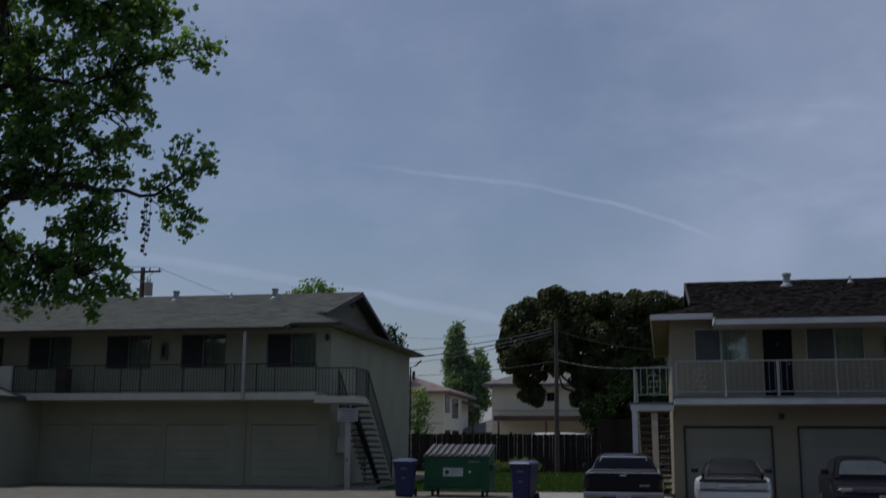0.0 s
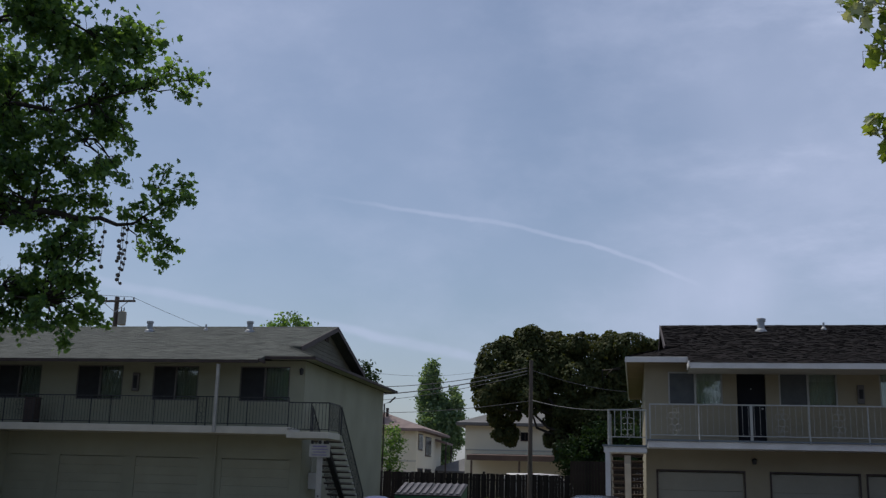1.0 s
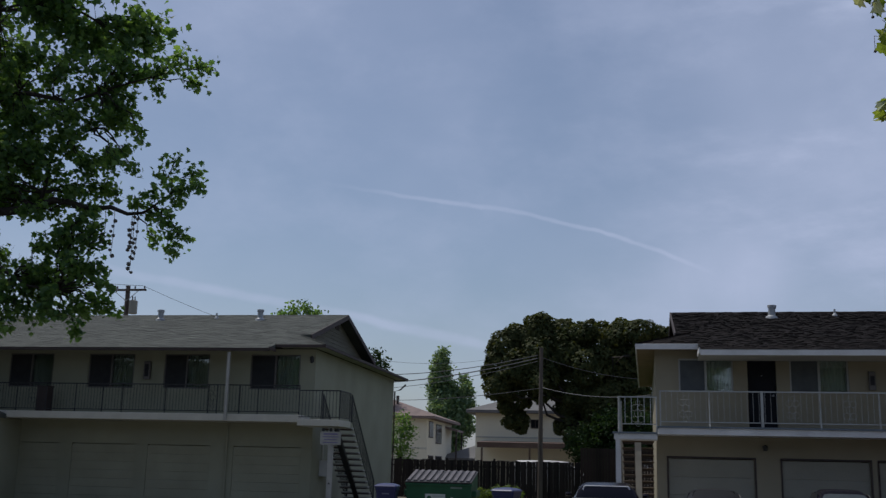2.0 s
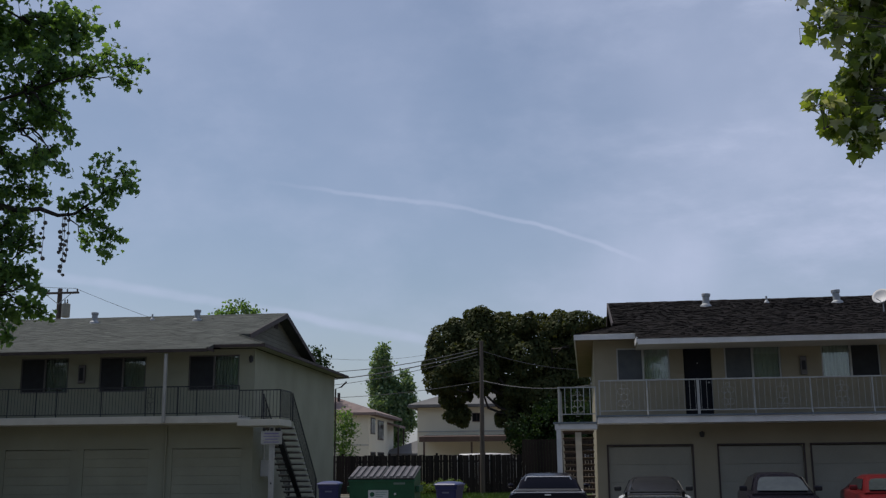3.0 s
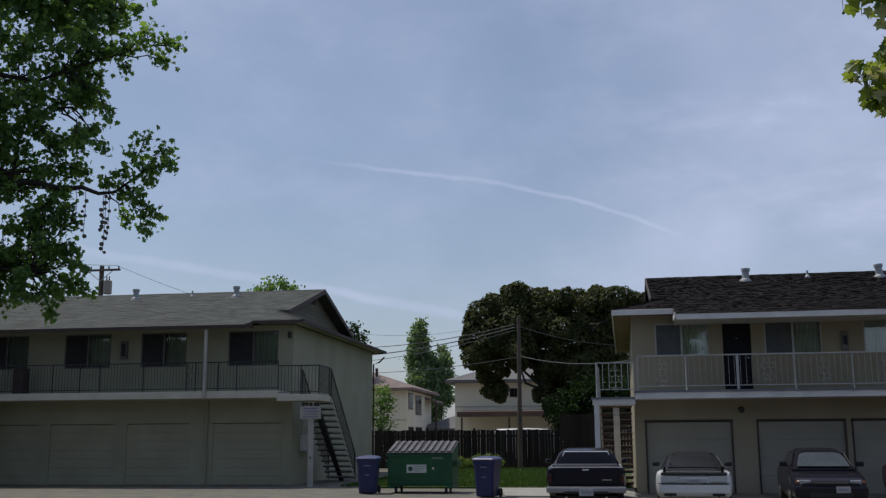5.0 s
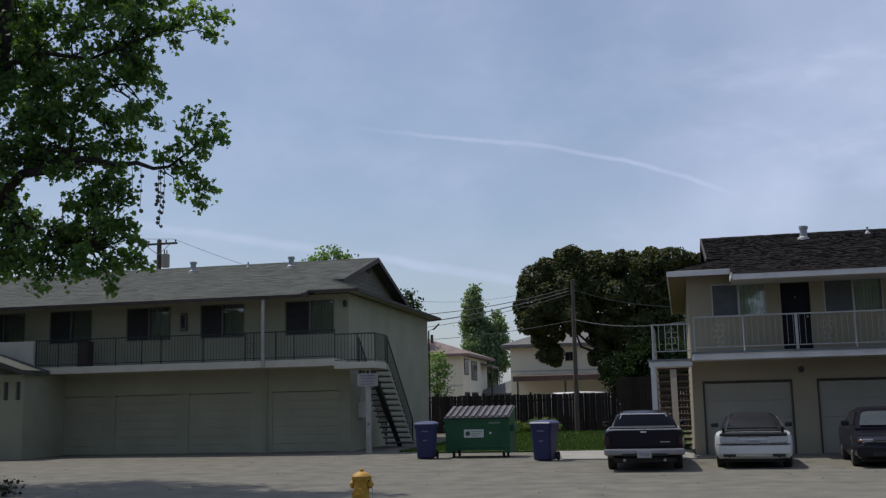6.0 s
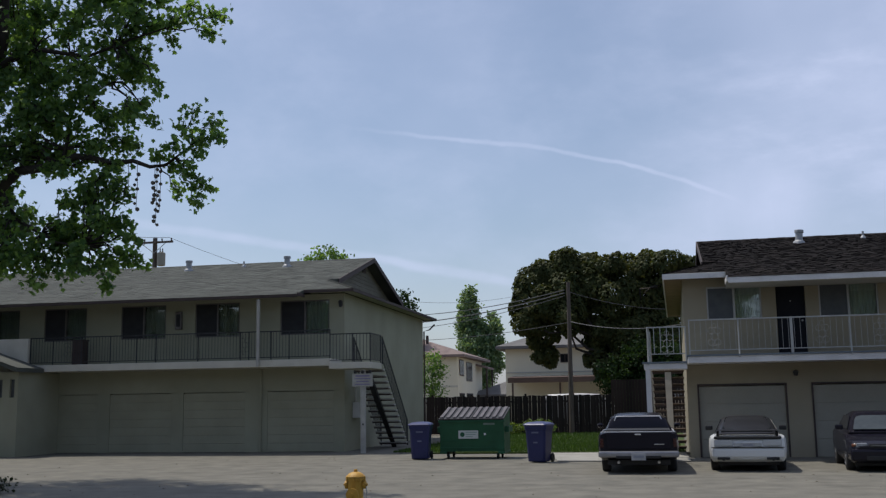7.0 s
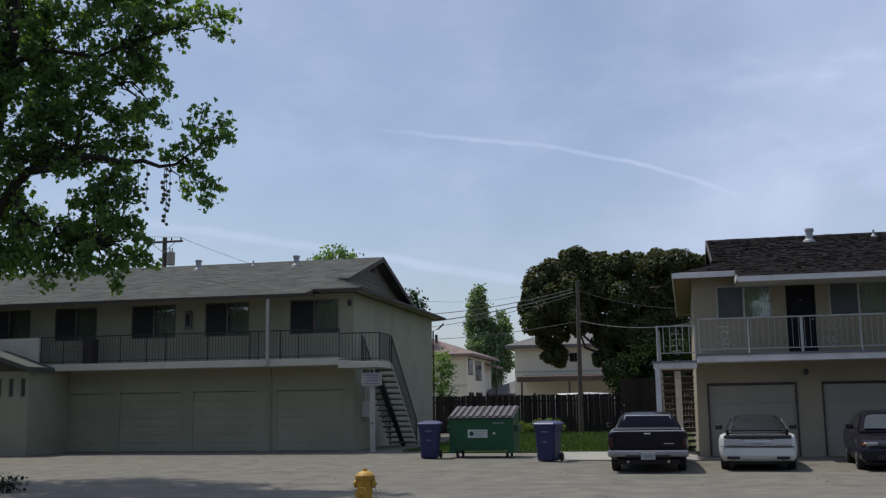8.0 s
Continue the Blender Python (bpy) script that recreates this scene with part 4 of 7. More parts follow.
def right_building():
    house = thing("apartment_building", RIGHT_AT, "two-storey warm beige apartment building with a dark shake roof", "building")
    wins = [(0.38, 1.92, True), (3.49, 5.09, True), (6.22, 7.85, False), (9.6, 11.2, True)]
    doors = [(0.04, 2.42), (3.18, 5.52), (5.76, 8.1), (8.8, 11.15)]
    entry = (2.32, 2.88, 3.12, 4.96)
    holes = [(a, 3.93, b, 4.90) for a, b, _ in wins] + [(a, 0.0, b, 2.04) for a, b in doors] + [entry]
    shell(house, M["stucco_right"], -0.29, 13.5, 13.0, 5.18, holes)
    for a, b, d in wins:
        sliding_window(house, a, 3.93, b, 4.90, M["frame_pale"], d, M["screen_grey"] if a < 4 else M["screen"], M["curtain_pale"])
    for a, b in doors:
        garage_door(house, a, b, 2.04, M["garage_right"], M["brown_trim"], 0.05)
    door = new("door")
    door.parent = house
    bm = bmesh.new()
    box(bm, 2.33, 0.08, 2.885, 3.11, 0.12, 4.955, 0.006)
    part("leaf", bm, M["door_dark"], door, "black painted entrance door")
    bm = bmesh.new()
    lathe(bm, [(0.012, 0), (0.028, 0.02), (0.03, 0.05), (0.015, 0.065)], 10)
    k = part("knob", bm, M["galv"], door, "small bright metal knob")
    k.matrix_basis = pose(3.02, 0.078, 3.85, 90, 0, 0)
    bm = bmesh.new()
    lathe(bm, [(0.01, 0), (0.02, 0.01), (0.012, 0.02)], 8)
    k = part("peephole", bm, M["galv"], door)
    k.matrix_basis = pose(2.72, 0.079, 4.42, 90, 0, 0)
    roof, zed = roof_shape(house, M["stucco_right"], -1, -0.29, -13.6, -1.7, 5.26, 7.22, -1.22, M["shake"], M["white"], M["soffit"], 0.13, 0.17, 0.02, 0.17)
    for u, v, big, tilt in ((3.66, 5.0, True, 3), (8.0, 5.0, True, -4), (5.76, 5.4, False, 0)):
        roof_vent(roof, u, v, zed, big, tilt)
    wall_lantern(house, 2.72, 2.36, 0.17)
    lamp = new("wall_lamp")
    lamp.parent = house
    bm = bmesh.new()
    box(bm, 5.61, -0.09, 4.02, 5.79, -0.001, 4.55, 0.012)
    part("housing", bm, M["frame_dark"], lamp)
    bm = bmesh.new()
    box(bm, 5.645, -0.105, 4.16, 5.755, -0.0905, 4.42, 0.008)
    part("lamp_glass", bm, M["screen"], lamp, "dark smoked lamp glass")
    # satellite dish on the roof
    dish = thing("satellite_dish", RIGHT_AT @ pose(8.75, 2.4, zed(2.4)), "pale grey satellite dish on a bent mast on the roof", "satellite dish")
    bm = bmesh.new()
    tube(bm, [(0, 0, 0), (0, 0, 0.25), (-0.05, -0.08, 0.42)], 0.02, 8)
    part("mast", bm, M["galv"], dish)
    bm = bmesh.new()
    lathe(bm, [(0.02, 0.0), (0.12, 0.012), (0.22, 0.045), (0.27, 0.075), (0.265, 0.082), (0.2, 0.05), (0.1, 0.02), (0.02, 0.012)], 20)
    reflector = part("reflector", bm, M["white"], dish, smooth=True)
    reflector.matrix_basis = pose(-0.06, -0.1, 0.45, 62, 0, -35)
    bm = bmesh.new()
    tube(bm, [(-0.06, -0.1, 0.3), (-0.3, -0.42, 0.36)], 0.012, 6)
    part("feed_arm", bm, M["galv"], dish)
    # balcony
    bm = bmesh.new()
    box(bm, -0.24, -1.38, 2.66, 13.5, -0.002, 2.835)
    part("balcony_slab", bm, M["white"], house)
    bm = bmesh.new()
    box(bm, -0.27, -1.42, 2.838, 13.5, -0.002, 2.885)
    part("deck", bm, M["deck"], house, "blue-grey coated balcony deck")
    bm = bmesh.new()
    box(bm, -1.46, -1.38, 2.51, -0.275, -0.002, 2.66)
    part("stair_landing", bm, M["white"], house)
    bm = bmesh.new()
    box(bm, -1.50, -1.42, 2.664, -0.28, -0.002, 2.71)
    part("landing_deck", bm, M["deck"], house)
    for x, y in ((-1.36, -1.3), (-1.36, -0.15)):
        bm = bmesh.new()
        box(bm, x - 0.06, y - 0.06, 0, x + 0.06, y + 0.06, 2.508)
        part("landing_post", bm, M["white"], house)
    posts = [(-0.18, 0.035, 0.0), (1.15, 0.035, 0.09), (2.55, 0.07, 0.0), (4.07, 0.035, 0.09), (5.58, 0.035, 0.09), (7.21, 0.035, 0.09), (8.75, 0.035, 0.09), (10.3, 0.035, 0.09), (11.8, 0.035, 0.09)]
    scrolls = [(x, -1.33, 3.38) for x in (0.5, 3.35, 4.83, 6.4, 7.95, 9.5)]
    railing(RIGHT_AT, "white iron balcony railing with scrolled castings", M["white_iron"], [((-0.18, -1.33, 2.885), (13.4, -1.33, 2.885))],
            [(x, -1.33, 2.885, s, k) for x, s, k in posts], 0.965, 0.12, 0.155, 0.0085, scrolls)
    railing(RIGHT_AT, "white iron railing round the stair landing", M["white_iron"],
            [((-1.33, -1.33, 2.71), (-0.27, -1.33, 2.71)), ((-1.33, -1.33, 2.71), (-1.33, -0.05, 2.71))],
            [(-1.33, -1.33, 2.71, 0.035, 0.06), (-0.29, -1.33, 2.71, 0.035, 0.06), (-1.33, -0.05, 2.71, 0.035, 0)], 0.97, 0.22, 0.155, 0.02, [(-0.8, -1.33, 3.22)])
    staircase(RIGHT_AT, "outdoor staircase with worn brown open treads and white stringers", M["tread_wood"], M["white"], -1.28, -0.36, 2.70, 0.0, 3.3, 13, M["white_iron"], [-1.30], mid_beam=True)


left_building()
right_building()


# ---------------------------------------------------------------- trees
def leaf_template(lobed):
    """One blade, about 1 across, in the xy plane, slightly folded along its rib."""
    if lobed:
        pts = [(0, -0.5), (0.16, -0.36), (0.46, -0.30), (0.36, -0.08), (0.52, 0.14), (0.24, 0.16), (0.0, 0.55), (-0.24, 0.16), (-0.52, 0.14), (-0.36, -0.08), (-0.46, -0.30), (-0.16, -0.36)]
    else:
        pts = [(0, -0.5), (0.3, -0.15), (0.27, 0.15), (0.0, 0.5), (-0.27, 0.15), (-0.3, -0.15)]
    v = np.array([(x, y, 0.28 * abs(x) - 0.12 * y * y) for x, y in pts])
    if lobed:
        f = [(0, 1, 11), (1, 2, 3), (1, 3, 9, 11), (9, 10, 11), (3, 4, 5), (3, 5, 7, 9), (7, 8, 9), (5, 6, 7)]
    else:
        f = [(0, 1, 5), (1, 2, 4, 5), (2, 3, 4)]
    return v, f


def rotations(rng, n, droop):
    """Random turns of blades: any heading, mostly lying or hanging by droop."""
    yaw, pitch, roll = rng.uniform(0, math.tau, n), rng.normal(-droop, 0.6, n), rng.normal(0, 0.7, n)
    cy, sy, cp, sp, cr, sr = np.cos(yaw), np.sin(yaw), np.cos(pitch), np.sin(pitch), np.cos(roll), np.sin(roll)
    one, zero = np.ones(n), np.zeros(n)
    rz = np.array([[cy, -sy, zero], [sy, cy, zero], [zero, zero, one]]).transpose(2, 0, 1)
    rx = np.array([[one, zero, zero], [zero, cp, -sp], [zero, sp, cp]]).transpose(2, 0, 1)
    ry = np.array([[cr, zero, sr], [zero, one, zero], [-sr, zero, cr]]).transpose(2, 0, 1)
    return rz @ rx @ ry


def leaf_mesh(name, centres, sizes, material, rng, lobed, droop=0.5):
    tv, tf = leaf_template(lobed)
    n, k = len(centres), len(tv)
    rot = rotations(rng, n, droop)
    verts = np.einsum("nij,kj->nki", rot, tv) * sizes[:, None, None] + centres[:, None, :]
    faces = []
    for i in range(n):
        faces.extend(tuple(i * k + j for j in f) for f in tf)
    return fast_mesh(name, verts.reshape(-1, 3).tolist(), faces, material)


def sprays(rng, clumps, per_area, spray, spread, flat=1.0):
    """Leaf places: short sprays of leaves scattered through round clumps (x, y, z, radius), thicker near their outside."""
    out = []
    for x, y, z, r in clumps:
        n = max(3, int(per_area * r * r))
        d = rng.normal(0, 1, (n, 3))
        d /= np.linalg.norm(d, axis=1)[:, None]
        c = d * (r * rng.uniform(0.15, 1.0, n) ** 0.45 * rng.uniform(0.75, 1.12, n))[:, None] * np.array([1, 1, flat]) + np.array([x, y, z])
        m = rng.randint(max(2, spray // 2), spray * 3 // 2, n)
        c = np.repeat(c, m, axis=0)
        out.append(c + rng.normal(0, spread, c.shape) * np.array([1, 1, 0.8]))
    return np.concatenate(out)


def wobble_line(rng, a, b, n, amount):
    a, b = Vector(a), Vector(b)
    pts = []
    for i in range(n + 1):
        q = i / n
        p = a.lerp(b, q) + Vector(rng.normal(0, amount, 3)) * math.sin(math.pi * q)
        p.z += math.sin(math.pi * q) * amount * 0.8
        pts.append(p)
    return pts


def tree(name, label, base, clumps, trunk_r, fork, leaf_mat, bark_mat, leaf_size, per_area, spray, spread, seed):
    """Trunk, limbs to each clump with side twigs, and a crown of single leaves."""
    rng = np.random.RandomState(seed)
    t = thing(name, pose(*base), label, "tree")
    b = Vector(base)
    top = Vector(fork) - b
    bm = bmesh.new()
    line = wobble_line(rng, (0, 0, -0.1), top, 7, trunk_r * 0.35)
    tube(bm, line, [trunk_r * (1.35 if i == 0 else 1.0 - 0.07 * i) for i in range(8)], 12)
    part("trunk", bm, bark_mat, t, smooth=True)
    for x, y, z, r in clumps:
        end = Vector((x, y, z)) - b
        bm = bmesh.new()
        q = min(1.0, max(0.65, (end.z - 0.5) / max(top.z, 0.1) * 0.8))
        start = line[min(7, int(q * 7))]
        pts = wobble_line(rng, start, end, 7, (end - start).length * 0.05)
        r0 = min(trunk_r * 0.4, 0.018 + 0.008 * (end - start).length)
        tube(bm, pts, [r0 * (1 - 0.115 * i) for i in range(8)], 7)
        for k in range(3, 8):
            for _ in range(2):
                tip = pts[k] + Vector(rng.normal(0, 1, 3)).normalized() * r * rng.uniform(0.5, 0.95)
                tube(bm, wobble_line(rng, pts[k], tip, 3, r * 0.06), [r0 * 0.28, r0 * 0.2, r0 * 0.14, r0 * 0.07], 4)
        part("limb", bm, bark_mat, t, smooth=True)
    c = sprays(rng, clumps, per_area, spray, spread) - np.array(base)
    c = c[c[:, 2] > 0.15]
    crown = new("crown", leaf_mesh("crown", c, leaf_size * rng.uniform(0.65, 1.25, len(c)), leaf_mat, rng, False))
    crown.parent = t
    tagged(crown, kind="stuff")
    return t


LEAF_PLANE = leaf_material("plane_leaf", (0.135, 0.225, 0.072), (0.048, 0.108, 0.048), 0.55)
LEAF_NEAR = leaf_material("near_plane_leaf", (0.19, 0.245, 0.06), (0.08, 0.13, 0.035), 0.55)
LEAF_MAPLE = leaf_material("dark_maple_leaf", (0.078, 0.082, 0.030), (0.040, 0.057, 0.024), 0.28, 0.1)
LEAF_DARK = leaf_material("dark_green_leaf", (0.032, 0.062, 0.020), (0.014, 0.034, 0.012), 0.25, 0.15)
LEAF_POPLAR = leaf_material("poplar_leaf", (0.22, 0.30, 0.18), (0.065, 0.13, 0.068), 0.35)
LEAF_LIGHT = leaf_material("fresh_shrub_leaf", (0.13, 0.19, 0.035), (0.06, 0.11, 0.02), 0.4)

# the street tree whose boughs hang into view beside the long building: leafy ends (x, y, z, radius), bough by bough
UPPER_BOUGH = [(-9.32, 20.8, 10.51, 0.37), (-9.56, 21.0, 10.17, 0.19), (-9.76, 20.4, 10.49, 0.37), (-10.36, 20.7, 10.44, 0.3), (-10.7, 21.3, 10.17, 0.19), (-11.11, 21.3, 10.56, 0.31),
               (-11.09, 20.2, 10.45, 0.5), (-11.92, 20.3, 10.42, 0.6), (-12.58, 20.1, 10.47, 0.52), (-13.82, 20.6, 10.87, 0.55), (-13.98, 20.0, 10.44, 0.45), (-11.0, 20.6, 9.65, 0.3),
               (-11.53, 20.9, 9.56, 0.44), (-10.54, 20.4, 8.79, 0.21), (-11.14, 20.9, 9.12, 0.23), (-12.03, 20.8, 9.19, 0.5), (-12.27, 20.0, 9.18, 0.5), (-13.44, 20.8, 9.14, 0.5),
               (-13.8, 20.4, 9.04, 0.36), (-14.46, 20.6, 9.46, 0.32), (-14.38, 20.4, 8.87, 0.32)]
MIDDLE_BOUGH = [(-11.14, 21.0, 8.57, 0.23), (-10.71, 20.6, 8.0, 0.18), (-11.03, 20.2, 7.99, 0.37), (-11.88, 20.8, 8.27, 0.42), (-12.64, 21.1, 8.72, 0.39), (-12.94, 20.4, 8.25, 0.52),
                (-13.65, 20.3, 8.27, 0.58), (-14.36, 20.5, 8.16, 0.4), (-11.45, 21.3, 7.64, 0.34), (-12.02, 21.4, 7.31, 0.27), (-12.43, 20.9, 7.61, 0.44), (-13.35, 21.3, 7.75, 0.4),
                (-14.03, 21.2, 7.7, 0.45), (-14.24, 20.5, 7.48, 0.36)]
BOUGH_TIP = [(-9.57, 20.1, 8.07, 0.16), (-10.17, 20.9, 7.97, 0.24), (-9.42, 20.8, 7.99, 0.25), (-9.59, 20.5, 7.53, 0.36), (-10.09, 20.3, 7.38, 0.29), (-9.17, 20.6, 7.59, 0.11),
             (-9.73, 20.7, 7.29, 0.18), (-9.81, 20.4, 6.74, 0.28), (-9.45, 20.4, 6.44, 0.28), (-9.62, 20.6, 6.08, 0.16), (-10.42, 21.2, 6.52, 0.18), (-10.33, 20.8, 7.08, 0.24), (-10.5, 20.4, 7.21, 0.27)]
LOWER_BOUGH = [(-11.3, 20.4, 6.47, 0.22), (-11.82, 20.6, 6.63, 0.3), (-12.15, 20.3, 6.5, 0.44), (-12.6, 20.3, 6.24, 0.37), (-13.25, 20.7, 6.0, 0.17), (-11.66, 20.1, 5.88, 0.4),
               (-11.43, 20.7, 5.68, 0.33), (-11.1, 20.5, 5.36, 0.22), (-11.58, 21.0, 5.1, 0.22), (-12.17, 21.0, 5.42, 0.45), (-12.76, 21.0, 5.65, 0.5), (-13.3, 21.0, 5.38, 0.46),
               (-13.64, 20.5, 5.26, 0.53), (-14.49, 20.9, 5.58, 0.47), (-14.12, 20.5, 6.07, 0.36), (-14.53, 20.8, 6.44, 0.24), (-13.89, 20.5, 4.84, 0.38), (-13.29, 20.6, 4.83, 0.45),
               (-12.27, 20.1, 4.79, 0.33), (-11.88, 20.3, 4.67, 0.33), (-12.23, 21.4, 4.48, 0.14), (-13.35, 20.3, 4.41, 0.26), (-13.11, 21.0, 4.65, 0.15)]
# the part of the crown above and beside these boughs
OUTER_CROWN = [(-11.0, 21.2, 11.6, 0.7), (-12.4, 21.3, 11.7, 0.8), (-13.6, 21.0, 12.4, 1.2), (-14.6, 20.4, 14.0, 1.5), (-12.6, 20.6, 13.6, 1.2), (-15.6, 20.0, 8.8, 1.2), (-15.9, 20.6, 6.1, 1.2),
               (-16.5, 19.3, 12.6, 2.2), (-14.0, 20.4, 15.8, 2.2), (-15.3, 20.2, 10.6, 1.0), (-18.6, 22.5, 9.5, 2.2), (-17.5, 24.0, 12.5, 2.2), (-16.0, 23.5, 15.5, 2.0)]


def street_plane_tree():
    """A plane tree with long wavy limbs; leaves stand in loose bunches along the twigs, with sky between them."""
    rng = np.random.RandomState(21)
    base = Vector((-16.3, 21.3, 0.0))
    t = thing("plane_tree", pose(*base), "tall leafy plane tree with hanging seed balls beside the parking lot", "tree")
    # plane bark in a darker copy, the crown's shade put into its colour
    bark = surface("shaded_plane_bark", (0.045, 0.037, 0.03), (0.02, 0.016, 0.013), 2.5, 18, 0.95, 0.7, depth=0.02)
    bm = bmesh.new()
    tube(bm, [Vector(p) - base for p in ((-16.3, 21.3, -0.1), (-16.25, 21.25, 1.2), (-16.1, 21.2, 3.0), (-15.85, 21.0, 4.8), (-15.5, 20.9, 7.2), (-15.1, 20.8, 9.2), (-14.85, 20.75, 10.4), (-14.9, 20.8, 12.0), (-15.0, 20.8, 14.5))],
         [0.42, 0.33, 0.3, 0.28, 0.25, 0.21, 0.18, 0.14, 0.05], 14)
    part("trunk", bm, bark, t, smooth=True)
    limbs = {
        "upper": ([(-15.0, 20.75, 9.6), (-14.3, 20.7, 10.0), (-13.67, 20.7, 10.01), (-12.53, 20.7, 9.76), (-11.44, 20.7, 10.08), (-10.05, 20.7, 10.4)], 0.09, UPPER_BOUGH),
        "main": ([(-15.75, 20.95, 5.4), (-15.08, 20.8, 6.09), (-14.63, 20.7, 6.73), (-14.17, 20.7, 7.14), (-13.55, 20.7, 7.17), (-13.06, 20.7, 7.24), (-12.7, 20.65, 7.38), (-12.35, 20.7, 7.34), (-11.8, 20.75, 7.17), (-11.3, 20.7, 7.2), (-10.85, 20.65, 7.02), (-10.49, 20.7, 7.05), (-10.1, 20.65, 7.28), (-9.68, 20.6, 7.55)], 0.14, BOUGH_TIP),
        "middle": ([(-13.06, 20.7, 7.24), (-12.95, 20.7, 7.8), (-12.87, 20.7, 8.47), (-12.3, 20.7, 8.9), (-11.6, 20.7, 9.2)], 0.055, MIDDLE_BOUGH),
        "lower": ([(-14.63, 20.7, 6.73), (-14.4, 20.7, 6.3), (-14.11, 20.7, 5.96), (-13.13, 20.7, 5.41), (-11.96, 20.7, 5.21)], 0.08, LOWER_BOUGH),
        "outer": ([(-14.9, 20.8, 11.6), (-14.6, 20.7, 12.6), (-14.1, 20.6, 14.0), (-13.8, 20.5, 15.6)], 0.11, OUTER_CROWN),
    }
    # loose sprays that fill the crown between the leafy ends, but for the opening below the main limb
    filler = {"upper": [], "middle": [], "lower": []}
    while sum(len(v) for v in filler.values()) < 90:
        x, z = rng.uniform(-15.0, -10.9), rng.uniform(4.7, 11.2)
        if (-14.35 < x < -12.95 and 5.9 < z < 7.0) or (x > -11.4 and z < 7.4) or (x > -10.9 - 0.25 * (10.2 - z) and z > 7.4):
            continue
        filler["upper" if z > 9.0 else "middle" if z > 7.0 else "lower"].append((x, rng.uniform(20.0, 21.4), z, rng.uniform(0.2, 0.36)))
    for k in range(45):
        x, z = rng.uniform(-15.2, -12.6), rng.uniform(4.6, 10.8)
        if not (-14.35 < x < -12.95 and 5.9 < z < 7.0):
            filler["upper" if z > 9.0 else "middle" if z > 7.0 else "lower"].append((x, rng.uniform(20.0, 21.6), z, rng.uniform(0.22, 0.4)))
    # bare pale twigs in that opening
    bm = bmesh.new()
    for k in range(26):
        root = Vector((-14.5 + rng.uniform(0, 0.8), 20.9, 5.7 + rng.uniform(-0.1, 0.2))) - base
        tip = root + Vector((rng.uniform(-0.35, 0.35), rng.uniform(-0.2, 0.2), rng.uniform(0.25, 0.75)))
        tube(bm, wobble_line(rng, root, tip, 3, 0.05), [0.008, 0.006, 0.004, 0.002], 4)
    part("twigs", bm, M["bark"], t, "bare pale grey twigs")
    leaves, sizes = [], []
    for key, (path, r0, ends) in limbs.items():
        ends = ends + filler.get(key, [])
        path = [Vector(p) - base for p in path]
        bm = bmesh.new()
        n = len(path) - 1
        tube(bm, path, [r0 * (1 - 0.9 * i / n) for i in range(n + 1)], 9)
        for x, y, z, r in ends:
            end = Vector((x, y, z)) - base
            # a side branch leaves the limb a little before its nearest point and curves out to the leafy end
            k = min(range(n + 1), key=lambda i: (path[i] - end).length)
            start = path[max(0, k - 1)].lerp(path[k], 0.6)
            pts = wobble_line(rng, start, end, 5, (end - start).length * 0.07)
            rb = min(r0 * 0.5, 0.012 + 0.011 * (end - start).length)
            tube(bm, pts, [rb * (1 - 0.16 * i) for i in range(6)], 5)
            for q in range(max(6, int(36 * r))):
                root = pts[3 + q % 3]
                tip = end + Vector(rng.normal(0, 1, 3)).normalized() * r * rng.uniform(0.35, 1.05)
                tube(bm, [root, root.lerp(tip, 0.5) + Vector((0, 0, 0.06 * r)), tip], [rb * 0.4, rb * 0.25, 0.003], 3, caps=False)
                m = int(rng.uniform(4, 11) * (1.0 if r < 0.7 else 2.8))
                along = rng.uniform(0.3, 1.08, m)[:, None]
                at = np.array(root)[None] * (1 - along) + np.array(tip)[None] * along
                leaves.append(at + rng.normal(0, 0.085 if r < 0.7 else 0.17, (m, 3)) - np.array((0, 0, 0.03)))
                sizes.append(rng.uniform(0.085, 0.165, m) * (1.0 if r < 0.7 else 1.35))
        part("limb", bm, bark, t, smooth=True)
    crown = new("crown", leaf_mesh("crown", np.concatenate(leaves), np.concatenate(sizes), LEAF_PLANE, rng, True, 0.75))
    crown.parent = t
    tagged(crown, kind="stuff")
    return t


street_tree = street_plane_tree()


def seed_strings(parent, base):
    """Strings of round seed balls that hang below a bough."""
    rng = random.Random(8)
    for x, y, z0, z1 in ((-10.67, 20.63, 7.2, 5.68), (-10.75, 20.69, 7.1, 6.2), (-11.1, 20.54, 7.15, 6.04), (-11.29, 20.5, 7.1, 6.37), (-10.62, 20.7, 7.2, 6.0)):
        bm = bmesh.new()
        tube(bm, [(x - base[0], y - base[1], z0), (x - base[0] + 0.02, y - base[1], (z0 + z1) / 2), (x - base[0], y - base[1], z1)], 0.007, 4)
        z = z1
        while z < z0 - 0.25:
            bmesh.ops.create_icosphere(bm, subdivisions=1, radius=rng.uniform(0.035, 0.055), matrix=Matrix.Translation((x - base[0] + rng.uniform(-0.05, 0.05), y - base[1], z)))
            z += rng.uniform(0.07, 0.2)
        part("seed_string", bm, M["bark"], parent, "string of dark round seed balls")


seed_strings(street_tree, (-16.3, 21.3))


